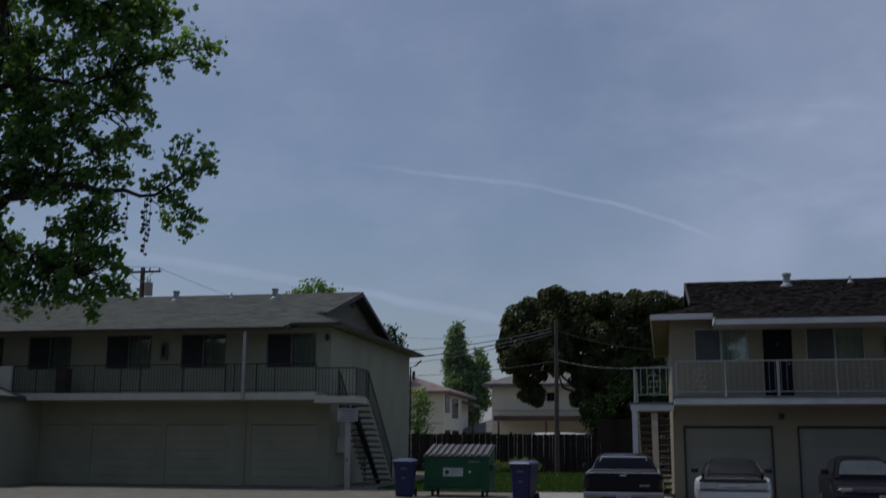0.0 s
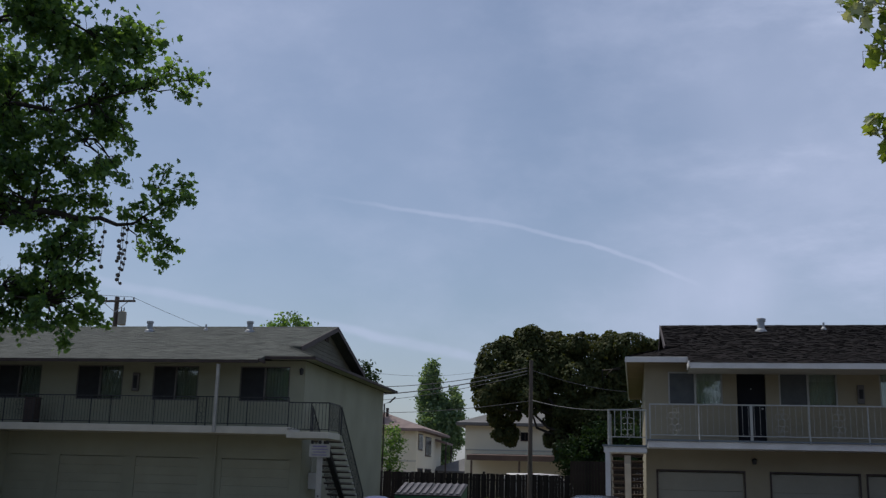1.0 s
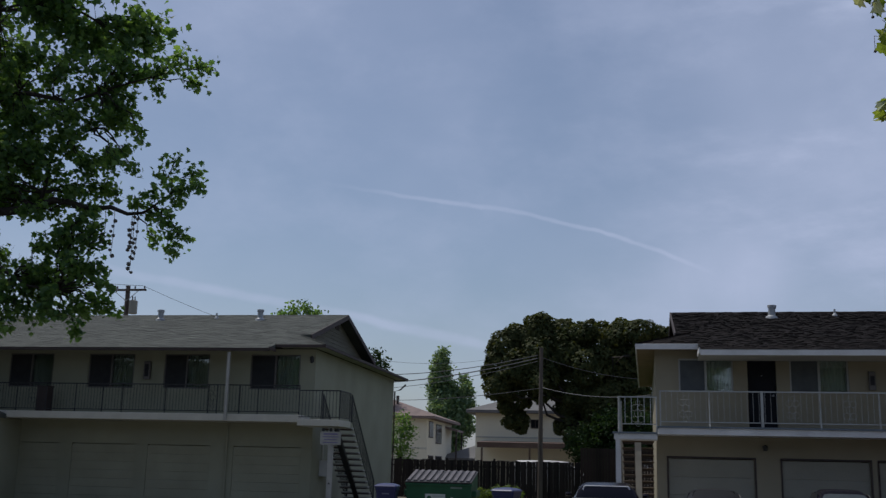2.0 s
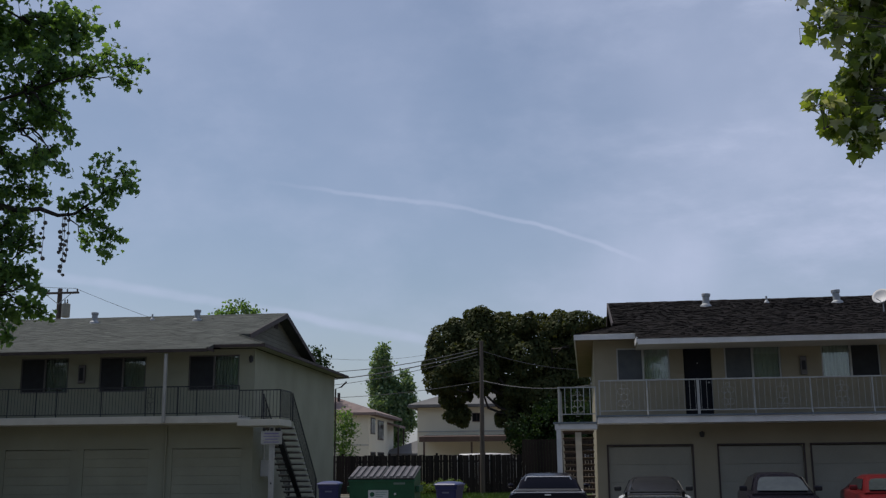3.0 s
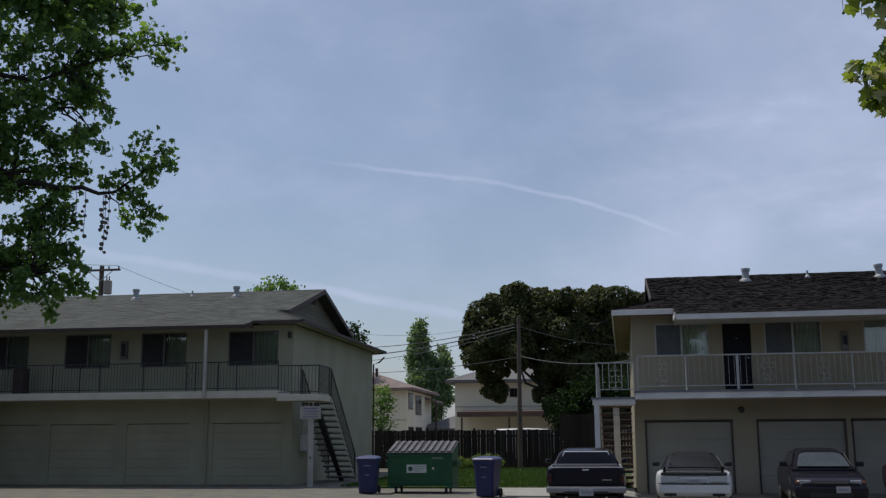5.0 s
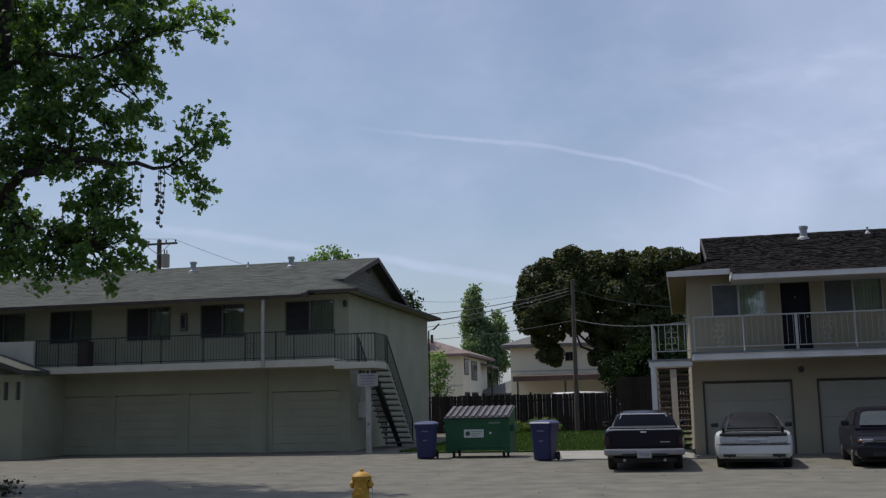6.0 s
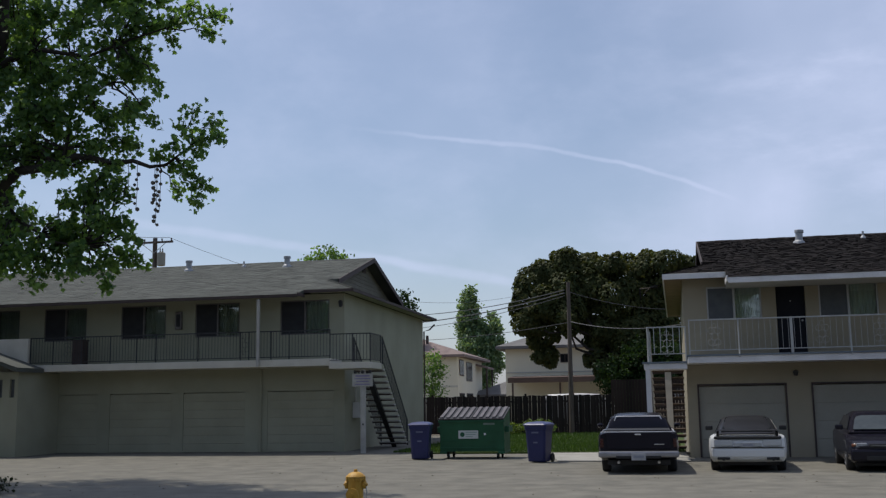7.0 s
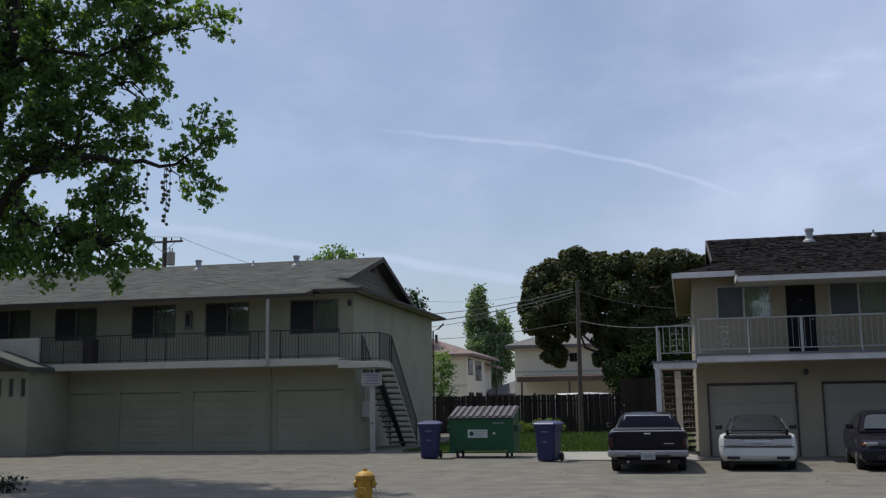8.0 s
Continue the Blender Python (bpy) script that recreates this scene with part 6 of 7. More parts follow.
def coupe_pickup():
    navy = paint("dark_navy_car_paint", (0.009, 0.008, 0.016), 0.25)
    m = pose(-0.36, 23.85, 0.0, 0, 0, 0.3)
    w = 0.92
    body = [(0.20, w * 0.94, 0.36, 0.93, 0.08), (0.30, w * 0.985, 0.30, 0.955, 0.08), (1.2, w, 0.24, 0.955, 0.08), (2.6, w, 0.22, 0.94, 0.1), (3.9, w * 0.99, 0.24, 0.92, 0.12), (4.9, w * 0.95, 0.28, 0.86, 0.14), (5.2, w * 0.86, 0.36, 0.76, 0.14)]
    cabin = [(1.95, 0.82, 0.72, 0.93, 0.97), (2.12, 0.82, 0.60, 0.93, 1.28), (2.5, 0.82, 0.60, 0.93, 1.345), (3.1, 0.82, 0.60, 0.93, 1.32), (3.75, 0.80, 0.62, 0.92, 0.95)]
    glass = [("rear_window", [(-0.60, 2.055, 1.0), (0.60, 2.055, 1.0), (0.50, 2.115, 1.245), (-0.50, 2.115, 1.245)]),
             ("windscreen", [(0.62, 3.72, 0.97), (-0.62, 3.72, 0.97), (-0.56, 3.16, 1.275), (0.56, 3.16, 1.275)]),
             ("side_window", [(-0.80, 3.4, 0.98), (-0.80, 2.3, 0.98), (-0.70, 2.4, 1.24), (-0.70, 3.1, 1.24)]),
             ("side_window", [(0.80, 2.3, 0.98), (0.80, 3.4, 0.98), (0.70, 3.1, 1.24), (0.70, 2.4, 1.24)])]
    c = car_shell(m, "dark navy car-based pickup with a chrome rear bumper, on the lot", "pickup truck", body, cabin, navy, navy, glass,
                  [(-0.76, 1.15), (0.76, 1.15), (-0.76, 4.25), (0.76, 4.25)], 0.33)
    # bright surround of the rear window
    for a, b in (((-0.64, 2.03, 0.985), (0.64, 2.03, 0.985)), ((-0.64, 2.03, 0.985), (-0.53, 2.11, 1.265)), ((0.64, 2.03, 0.985), (0.53, 2.11, 1.265)), ((-0.53, 2.11, 1.265), (0.53, 2.11, 1.265))):
        bm = bmesh.new()
        tube(bm, [a, b], 0.016, 6)
        part("window_trim", bm, BRIGHT_TRIM, c)
    bar(c, "bed_cover", BLACK_TRIM, -0.74, 0.34, 0.957, 0.74, 1.9, 0.985, 0.01, "black soft bed cover")
    bar(c, "tailgate", navy, -0.72, 0.165, 0.56, 0.72, 0.2, 0.935, 0.015)
    bar(c, "tailgate_trim", BRIGHT_TRIM, -0.84, 0.175, 0.938, 0.84, 0.215, 0.958, 0.006)
    bar(c, "latch", BRIGHT_TRIM, -0.07, 0.15, 0.875, 0.07, 0.166, 0.905, 0.005, "small bright tailgate latch")
    bar(c, "badge", CHROME, 0.36, 0.157, 0.655, 0.58, 0.166, 0.675, 0.003)
    bar(c, "bumper", surface("dull_bumper_steel", (0.33, 0.33, 0.35), (0.22, 0.22, 0.24), 3, 40, 0.35, 0.05, metal=0.6), -0.90, 0.0, 0.38, 0.90, 0.16, 0.52, 0.04, "scuffed chrome rear bumper")
    bar(c, "bumper_strip", BLACK_TRIM, -0.5, -0.012, 0.36, 0.5, 0.004, 0.42, 0.008)
    for s in (-1, 1):
        # pale tubes added to draw the highlight along the bed edges
        bm = bmesh.new()
        tube(bm, [(s * 0.80, 0.24, 0.962), (s * 0.81, 1.2, 0.962), (s * 0.80, 1.95, 0.962)], 0.012, 6)
        part("bed_rail", bm, BRIGHT_TRIM, c, "thin pale tube that draws the light along the bed edge")
        bar(c, "tail_lamp", TAIL_RED, min(s * 0.78, s * 0.86), 0.168, 0.60, max(s * 0.78, s * 0.86), 0.205, 0.80, 0.012, "dark red tail lamp")
        bm = bmesh.new()
        tube(bm, [(s * 0.45, 0.05, 0.27), (s * 0.45, 0.6, 0.30)], 0.03, 10)
        part("exhaust_pipe", bm, CHROME, c)
        bm = bmesh.new()
        lathe(bm, [(0.02, -0.05), (0.07, -0.03), (0.085, 0.02), (0.06, 0.06)], 10, (s * 0.98, 3.3, 1.02))
        part("mirror", bm, navy, c)
    plate(c, 0.0, -0.013, 0.40)
    bar(c, "underbody", BLACK_TRIM, -0.7, 0.25, 0.2, 0.7, 4.9, 0.32)


TAIL_PALE = surface("faded_tail_lamp_plastic", (0.44, 0.46, 0.47), (0.36, 0.37, 0.39), 4, 40, 0.25, 0.0)


def white_coupe():
    white = paint("white_car_paint", (0.62, 0.63, 0.63), 0.3, (0.54, 0.55, 0.55))
    m = pose(2.08, 24.5, 0.0, 0, 0, -4.2)
    w = 0.87
    body = [(0.02, w * 0.86, 0.30, 0.70, 0.10), (0.10, w * 0.95, 0.24, 0.80, 0.10), (0.5, w, 0.2, 0.86, 0.12), (1.5, w, 0.18, 0.84, 0.12), (2.6, w * 0.98, 0.18, 0.82, 0.12), (3.6, w * 0.98, 0.2, 0.76, 0.14), (4.2, w * 0.9, 0.24, 0.64, 0.16), (4.35, w * 0.75, 0.3, 0.52, 0.12)]
    cabin = [(0.35, 0.70, 0.60, 0.83, 0.86), (0.9, 0.73, 0.56, 0.83, 1.08), (1.5, 0.74, 0.55, 0.82, 1.235), (2.1, 0.74, 0.54, 0.82, 1.24), (3.0, 0.74, 0.6, 0.80, 0.83)]
    black = paint("black_roof_paint", (0.02, 0.02, 0.022), 0.3)
    glass = [("rear_window", [(-0.57, 0.45, 0.905), (0.57, 0.45, 0.905), (0.47, 1.42, 1.21), (-0.47, 1.42, 1.21)]),
             ("windscreen", [(0.58, 2.95, 0.86), (-0.58, 2.95, 0.86), (-0.48, 2.15, 1.22), (0.48, 2.15, 1.22)]),
             ("side_window", [(-0.745, 2.7, 0.87), (-0.745, 1.0, 0.87), (-0.60, 1.4, 1.16), (-0.60, 2.1, 1.17)]),
             ("side_window", [(0.745, 1.0, 0.87), (0.745, 2.7, 0.87), (0.60, 2.1, 1.17), (0.60, 1.4, 1.16)])]
    c = car_shell(m, "white sports coupe with black roof and rear wing, parked nose-in", "car", body, cabin, white, black, glass,
                  [(-0.74, 0.85), (0.74, 0.85), (-0.73, 3.35), (0.73, 3.35)], 0.31)
    # rear wing on two feet
    bm = bmesh.new()
    sec = []
    for x in (-0.72, -0.66, -0.3, 0.0, 0.3, 0.66, 0.72):
        drop = 0.09 if abs(x) > 0.7 else 0.0
        sec.append([(x, 0.06, 0.94 - drop), (x, 0.14, 0.965 - drop), (x, 0.34, 0.95 - drop), (x, 0.30, 0.925 - drop)])
    loft(bm, sec)
    wing = part("rear_wing", bm, black, c, "black raised rear wing", smooth=False)
    for s in (-1, 1):
        bar(wing, "wing_foot", black, min(s * 0.62, s * 0.68), 0.15, 0.80, max(s * 0.62, s * 0.68), 0.3, 0.93)
    bar(c, "tail_panel", BLACK_TRIM, -0.74, -0.012, 0.745, 0.74, 0.06, 0.81, 0.02, "black strip below the rear wing")
    for s in (-1, 1):
        bar(c, "tail_lamp", TAIL_PALE, min(s * 0.34, s * 0.74), -0.022, 0.60, max(s * 0.34, s * 0.74), -0.008, 0.735, 0.008, "pale sun-faded tail lamp")
        bar(c, "exhaust_recess", BLACK_TRIM, min(s * 0.40, s * 0.68), -0.035, 0.285, max(s * 0.40, s * 0.68), 0.02, 0.345, 0.015)
        bm = bmesh.new()
        tube(bm, [(s * 0.54, -0.05, 0.30), (s * 0.54, 0.3, 0.30)], 0.035, 10)
        part("exhaust_pipe", bm, BLACK_TRIM, c)
        bm = bmesh.new()
        box(bm, min(s * 0.80, s * 0.98), 2.45, 0.88, max(s * 0.80, s * 0.98), 2.55, 1.0, 0.03)
        part("mirror", bm, BLACK_TRIM, c)
    bar(c, "bumper", white, -0.80, -0.025, 0.32, 0.80, 0.12, 0.55, 0.05)
    bar(c, "bumper_line", BLACK_TRIM, -0.8, -0.03, 0.556, 0.8, 0.02, 0.572, 0.004)
    # recess in a dimmer white, its shade put into the colour
    bar(c, "plate_recess", surface("shaded_white_panel", (0.4, 0.41, 0.41), (0.33, 0.34, 0.34), 3, 40, 0.5, 0.0), -0.30, -0.01, 0.58, 0.30, 0.05, 0.662, 0.008)
    plate(c, 0.0, -0.026, 0.62, 0.30, 0.10)
    bar(c, "underbody", BLACK_TRIM, -0.68, 0.3, 0.15, 0.68, 4.0, 0.26)


def nose_out_car(m, label, body_paint, width, roof_z):
    """A car that faces the street: front end at y = 0."""
    w = width / 2
    body = [(0.0, w * 0.80, 0.26, 0.58, 0.12), (0.10, w * 0.93, 0.20, 0.66, 0.12), (0.5, w * 0.985, 0.18, 0.74, 0.10), (1.2, w, 0.18, 0.84, 0.10), (2.4, w, 0.18, 0.88, 0.10), (3.6, w, 0.2, 0.90, 0.1), (4.25, w * 0.95, 0.24, 0.88, 0.1), (4.4, w * 0.85, 0.32, 0.78, 0.1)]
    cabin = [(1.05, w * 0.84, w * 0.76, 0.83, 0.86), (1.85, w * 0.86, w * 0.6, 0.85, roof_z - 0.05), (2.2, w * 0.86, w * 0.6, 0.86, roof_z), (3.0, w * 0.86, w * 0.6, 0.87, roof_z), (3.4, w * 0.86, w * 0.58, 0.87, roof_z - 0.06), (4.0, w * 0.84, w * 0.7, 0.88, 0.91)]
    ww = w * 0.7
    rise = roof_z - 0.935

    def pane(x, q):
        return (x * ww, 1.06 + 0.74 * q, 0.90 + rise * q)
    glass = [("windscreen", [pane(-1.0, 0.04), pane(1.0, 0.04), pane(0.97, 0.2), pane(0.86, 0.62), pane(0.76, 0.8), pane(0.55, 0.86), pane(-0.55, 0.86), pane(-0.76, 0.8), pane(-0.86, 0.62), pane(-0.97, 0.2)]),
             ("rear_window", [(ww, 3.95, 0.93), (-ww, 3.95, 0.93), (-ww * 0.85, 3.45, roof_z - 0.08), (ww * 0.85, 3.45, roof_z - 0.08)]),
             ("side_window", [(-w * 0.85, 3.5, 0.92), (-w * 0.85, 1.5, 0.92), (-w * 0.71, 1.95, roof_z - 0.09), (-w * 0.71, 3.2, roof_z - 0.09)]),
             ("side_window", [(w * 0.85, 1.5, 0.92), (w * 0.85, 3.5, 0.92), (w * 0.71, 3.2, roof_z - 0.09), (w * 0.71, 1.95, roof_z - 0.09)])]
    c = car_shell(m, label, "car", body, cabin, body_paint, body_paint, glass, [(-w * 0.86, 0.85), (w * 0.86, 0.85), (-w * 0.86, 3.4), (w * 0.86, 3.4)], 0.31)
    for s in (-1, 1):
        a, b = sorted((s * w * 0.50, s * w * 0.78))
        bar(c, "headlight", LAMP_CLEAR, a, 0.015, 0.55, b, 0.12, 0.645, 0.02, "clear glass headlight")
        a, b = sorted((s * w * 0.785, s * w * 0.89))
        bar(c, "indicator", AMBER, a, 0.05, 0.565, b, 0.2, 0.625, 0.02, "amber corner indicator")
        bm = bmesh.new()
        a, b = sorted((s * w * 0.93, s * w * 1.14))
        box(bm, a, 1.42, 0.90, b, 1.54, 1.02, 0.03)
        part("mirror", bm, body_paint, c)
    bar(c, "grille", BLACK_TRIM, -w * 0.46, -0.01, 0.555, w * 0.46, 0.06, 0.625, 0.01, "black radiator grille")
    for k in range(3):
        bar(c, "grille_slat", CHROME if k == 1 else BLACK_TRIM, -w * 0.44, -0.016, 0.565 + 0.02 * k, w * 0.44, -0.011, 0.573 + 0.02 * k, 0.0)
    bar(c, "bumper", body_paint, -w * 0.93, -0.05, 0.24, w * 0.93, 0.12, 0.52, 0.06)
    bar(c, "air_intake", BLACK_TRIM, -w * 0.55, -0.056, 0.27, w * 0.55, -0.03, 0.37, 0.012)
    plate(c, 0.25 if width < 1.69 else 0.0, -0.056, 0.44, 0.3, 0.14)
    for s in (-0.35, 0.12):
        bm = bmesh.new()
        tube(bm, [(s, 1.12, 0.91), (s + 0.42, 1.22, 0.955)], 0.008, 5)
        part("wiper", bm, BLACK_TRIM, c)
    bar(c, "underbody", BLACK_TRIM, -w * 0.8, 0.3, 0.13, w * 0.8, 4.0, 0.24)
    return c


coupe_pickup()
white_coupe()
nose_out_car(pose(5.05, 24.35, 0.0, 0, 0, -4.5), "dark plum saloon car with a dusty bonnet, parked nose-out", paint("dark_plum_car_paint", (0.011, 0.010, 0.017), 0.25), 1.67, 1.31)
nose_out_car(pose(7.66, 24.6, 0.0, 0, 0, -6), "red compact car parked nose-out beside the saloon", paint("red_car_paint", (0.12, 0.010, 0.012), 0.3), 1.70, 1.24)


# ---------------------------------------------------------------- refuse bins and hydrant
def dumpster():
    green = surface("chipped_green_steel", (0.018, 0.105, 0.05), (0.010, 0.065, 0.03), 2.0, 40, 0.55, 0.2, metal=0.1)
    lid_grey = surface("grey_lid_rib_plastic", (0.13, 0.118, 0.128), (0.07, 0.064, 0.07), 2.5, 40, 0.6, 0.2)
    d = thing("dumpster", pose(-5.32, 30.35, 0.0, 0, 0, -1.0), "green steel dumpster on castors with two ribbed dark lids", "dumpster")
    w, dep = 0.97, 1.25
    bm = bmesh.new()
    # front leans out at the top
    sec = [[(-w, 0.10, 0.22), (-w, 0.0, 1.14), (-w, dep, 1.46), (-w, dep - 0.05, 0.22)], [(w, 0.10, 0.22), (w, 0.0, 1.14), (w, dep, 1.46), (w, dep - 0.05, 0.22)]]
    loft(bm, sec)
    body = part("body", bm, green, d)
    for z in (0.30, 0.52):
        bar(d, "rib", green, -w - 0.012, 0.03 + (1.14 - z) * 0.055, z, w + 0.012, 0.09 + (1.14 - z) * 0.055, z + 0.05, 0.008)
    bar(d, "rim", green, -w - 0.03, -0.035, 1.08, w + 0.03, 0.03, 1.145, 0.01)
    for s in (-1, 1):
        a, b = sorted((s * (w + 0.003), s * (w + 0.12)))
        bar(d, "lift_pocket", green, a, 0.25, 0.78, b, 1.0, 0.95, 0.012)
        a, b = sorted((s * w * 0.8, s * (w + 0.02)))
        bar(d, "skid", green, a, 0.08, 0.15, b, dep - 0.06, 0.218, 0.01)
    for s, x0, x1 in ((-1, -w - 0.02, -0.008), (1, 0.008, w + 0.02)):
        bm = bmesh.new()
        za, zb = 1.155, 1.48
        loft(bm, [[(x, -0.06, za), (x, dep + 0.02, zb), (x, dep + 0.02, zb + 0.03), (x, -0.06, za + 0.03)] for x in (x0, x1)])
        lid = part("lid", bm, BLACK_TRIM, d, "ribbed dark plastic lid")
        for k in range(5):
            xa = x0 + (x1 - x0) * (k + 0.18) / 5
            xb = xa + (x1 - x0) / 5 * 0.5
            bm = bmesh.new()
            loft(bm, [[(x, 0.0, za + 0.048), (x, dep - 0.05, zb + 0.014), (x, dep - 0.05, zb + 0.05), (x, 0.0, za + 0.085)] for x in (xa, xb)])
            part("lid_rib", bm, lid_grey, lid)
    for x in (-w * 0.78, w * 0.78):
        for y in (0.22, dep - 0.22):
            bm = bmesh.new()
            lathe(bm, [(0.03, -0.025), (0.085, -0.025), (0.095, -0.012), (0.095, 0.012), (0.085, 0.025), (0.03, 0.025)], 14)
            ob = part("castor", bm, RUBBER, d)
            ob.matrix_basis = pose(x, y, 0.095, 0, 90, 0)
            bar(d, "castor_fork", M["galv"], x - 0.045, y - 0.03, 0.09, x + 0.045, y + 0.03, 0.165, 0.006)
    label = bar(d, "label_plate", surface("white_sticker", (0.55, 0.57, 0.55), (0.45, 0.47, 0.45), 5, 40, 0.5, 0.0), -0.40, 0.018, 0.60, 0.20, 0.035, 0.84, 0.003, "white sticker with a green roundel and grey bars")
    bm = bmesh.new()
    lathe(bm, [(0.07, 0), (0.07, 0.004)], 18)
    ob = part("roundel", bm, green, label)
    ob.matrix_basis = pose(-0.28, 0.0165, 0.72, 90, 0, 0)
    ink = surface("pale_green_ink", (0.22, 0.32, 0.26), (0.18, 0.27, 0.22), 4, 30, 0.7, 0.0)
    for k, ww in enumerate((0.34, 0.3, 0.22)):
        bm = bmesh.new()
        box(bm, -0.18, 0.0135, 0.77 - 0.06 * k, -0.18 + ww, 0.0175, 0.79 - 0.06 * k)
        part("writing_bar", bm, ink, label)
    bar(d, "sticker", surface("faded_grey_sticker", (0.16, 0.22, 0.18), (0.12, 0.17, 0.14), 6, 40, 0.6, 0.0), 0.36, 0.0, 1.0, 0.70, 0.02, 1.06, 0.002)
    bar(d, "sticker", M["white"], 0.37, 0.024, 0.70, 0.43, 0.04, 0.76, 0.002)


def wheelie_bin(m, label):
    blue = surface("scuffed_blue_bin_plastic", (0.024, 0.028, 0.105), (0.017, 0.02, 0.075), 2.0, 40, 0.5, 0.15)
    b = thing("wheelie_bin", m, label, "refuse bin", "blue recycling bins")
    bm = bmesh.new()
    sec = []
    for z, hw, y0, y1 in ((0.03, 0.24, 0.05, 0.52), (0.06, 0.25, 0.03, 0.54), (0.55, 0.275, 0.0, 0.60), (0.90, 0.295, -0.02, 0.64), (0.905, 0.315, -0.04, 0.66), (1.0, 0.32, -0.045, 0.67)):
        r = 0.05
        sec.append([(-hw + r, y0, z), (hw - r, y0, z), (hw, y0 + r, z), (hw, y1 - r, z), (hw - r, y1, z), (-hw + r, y1, z), (-hw, y1 - r, z), (-hw, y0 + r, z)])
    loft(bm, sec)
    part("body", bm, blue, b)
    bm = bmesh.new()
    sec = []
    for z, k in ((1.002, 1.06), (1.03, 1.08), (1.06, 1.0), (1.10, 0.72), (1.115, 0.3)):
        sec.append([(x * k, 0.31 + (y - 0.31) * k, z) for x, y in ((-0.27, -0.045), (0.27, -0.045), (0.32, 0.005), (0.32, 0.62), (0.27, 0.67), (-0.27, 0.67), (-0.32, 0.62), (-0.32, 0.005))])
    loft(bm, sec)
    part("lid", bm, surface("paler_blue_lid", (0.055, 0.065, 0.16), (0.04, 0.047, 0.12), 2, 40, 0.4, 0.1), b, "paler blue domed lid")
    bm = bmesh.new()
    tube(bm, [(-0.26, 0.68, 0.95), (-0.26, 0.75, 0.99), (0.26, 0.75, 0.99), (0.26, 0.68, 0.95)], 0.016, 8)
    part("handle", bm, blue, b)
    for s in (-1, 1):
        bm = bmesh.new()
        lathe(bm, [(0.03, -0.03), (0.11, -0.03), (0.125, -0.015), (0.125, 0.015), (0.11, 0.03), (0.03, 0.03)], 18)
        ob = part("wheel", bm, RUBBER, b)
        ob.matrix_basis = pose(s * 0.285, 0.56, 0.125, 0, 90, 0)
    for z, ww in ((0.82, 0.2), (0.55, 0.12)):
        bm = bmesh.new()
        y = -0.02 + (0.905 - z) * 0.055
        box(bm, -ww / 2, y - 0.008, z - 0.02, ww / 2, y + 0.004, z + 0.02)
        part("writing_bar", bm, surface("pale_stamped_mark", (0.14, 0.15, 0.22), (0.11, 0.12, 0.18), 4, 40, 0.6, 0.0), b)


dumpster()
wheelie_bin(pose(-6.83, 30.0, 0.0, 0, 0, 4), "blue plastic wheelie bin with a closed lid beside the stairs")
wheelie_bin(pose(-3.20, 28.4, 0.0, 0, 0, -14), "blue plastic wheelie bin with a closed lid beside the dumpster")


def hydrant():
    yellow = surface("worn_yellow_hydrant_paint", (0.52, 0.29, 0.035), (0.38, 0.2, 0.03), 6, 50, 0.55, 0.25)
    h = thing("fire_hydrant", pose(-3.93, 13.4, 0.012), "worn yellow cast-iron fire hydrant with side outlets", "fire hydrant")
    bm = bmesh.new()
    lathe(bm, [(0.15, 0), (0.15, 0.03), (0.105, 0.035), (0.10, 0.07), (0.1, 0.3), (0.104, 0.655), (0.128, 0.66), (0.13, 0.69), (0.1, 0.695)], 20)
    part("barrel", bm, yellow, h, smooth=False)
    bm = bmesh.new()
    lathe(bm, [(0.13, 0.696), (0.128, 0.71), (0.105, 0.735), (0.075, 0.755), (0.045, 0.765), (0.04, 0.768)], 20)
    part("bonnet", bm, yellow, h, "domed yellow bonnet")
    bm = bmesh.new()
    lathe(bm, [(0.026, 0.768), (0.026, 0.80), (0.02, 0.804)], 5)
    part("operating_nut", bm, yellow, h)
    for k in range(8):
        bm = bmesh.new()
        a = math.tau * k / 8
        lathe(bm, [(0.011, 0.645), (0.011, 0.705)], 6, (0.128 * math.cos(a), 0.128 * math.sin(a), 0))
        part("bolt", bm, yellow, h)
    for s, r, z in ((-1, 0.045, 0.60), (1, 0.045, 0.60)):
        bm = bmesh.new()
        lathe(bm, [(r * 0.9, 0), (r * 0.9, 0.025), (r * 1.2, 0.027), (r * 1.2, 0.055), (r * 0.5, 0.06), (0.016, 0.062), (0.016, 0.08)], 12)
        ob = part("side_outlet", bm, yellow, h)
        ob.matrix_basis = pose(s * 0.085, 0, z, 0, 90 * s, 0)
    bm = bmesh.new()
    lathe(bm, [(0.065, 0), (0.065, 0.05), (0.085, 0.052), (0.085, 0.09), (0.04, 0.095), (0.018, 0.097), (0.018, 0.125)], 14)
    ob = part("front_outlet", bm, yellow, h)
    ob.matrix_basis = pose(0.0, -0.085, 0.48, 90, 0, 0)
    bm = bmesh.new()
    tube(bm, [(0.15, -0.03, 0.58), (0.165, -0.03, 0.50), (0.16, -0.02, 0.42), (0.108, -0.02, 0.38)], 0.006, 5)
    part("cap_chain", bm, M["galv"], h)


hydrant()


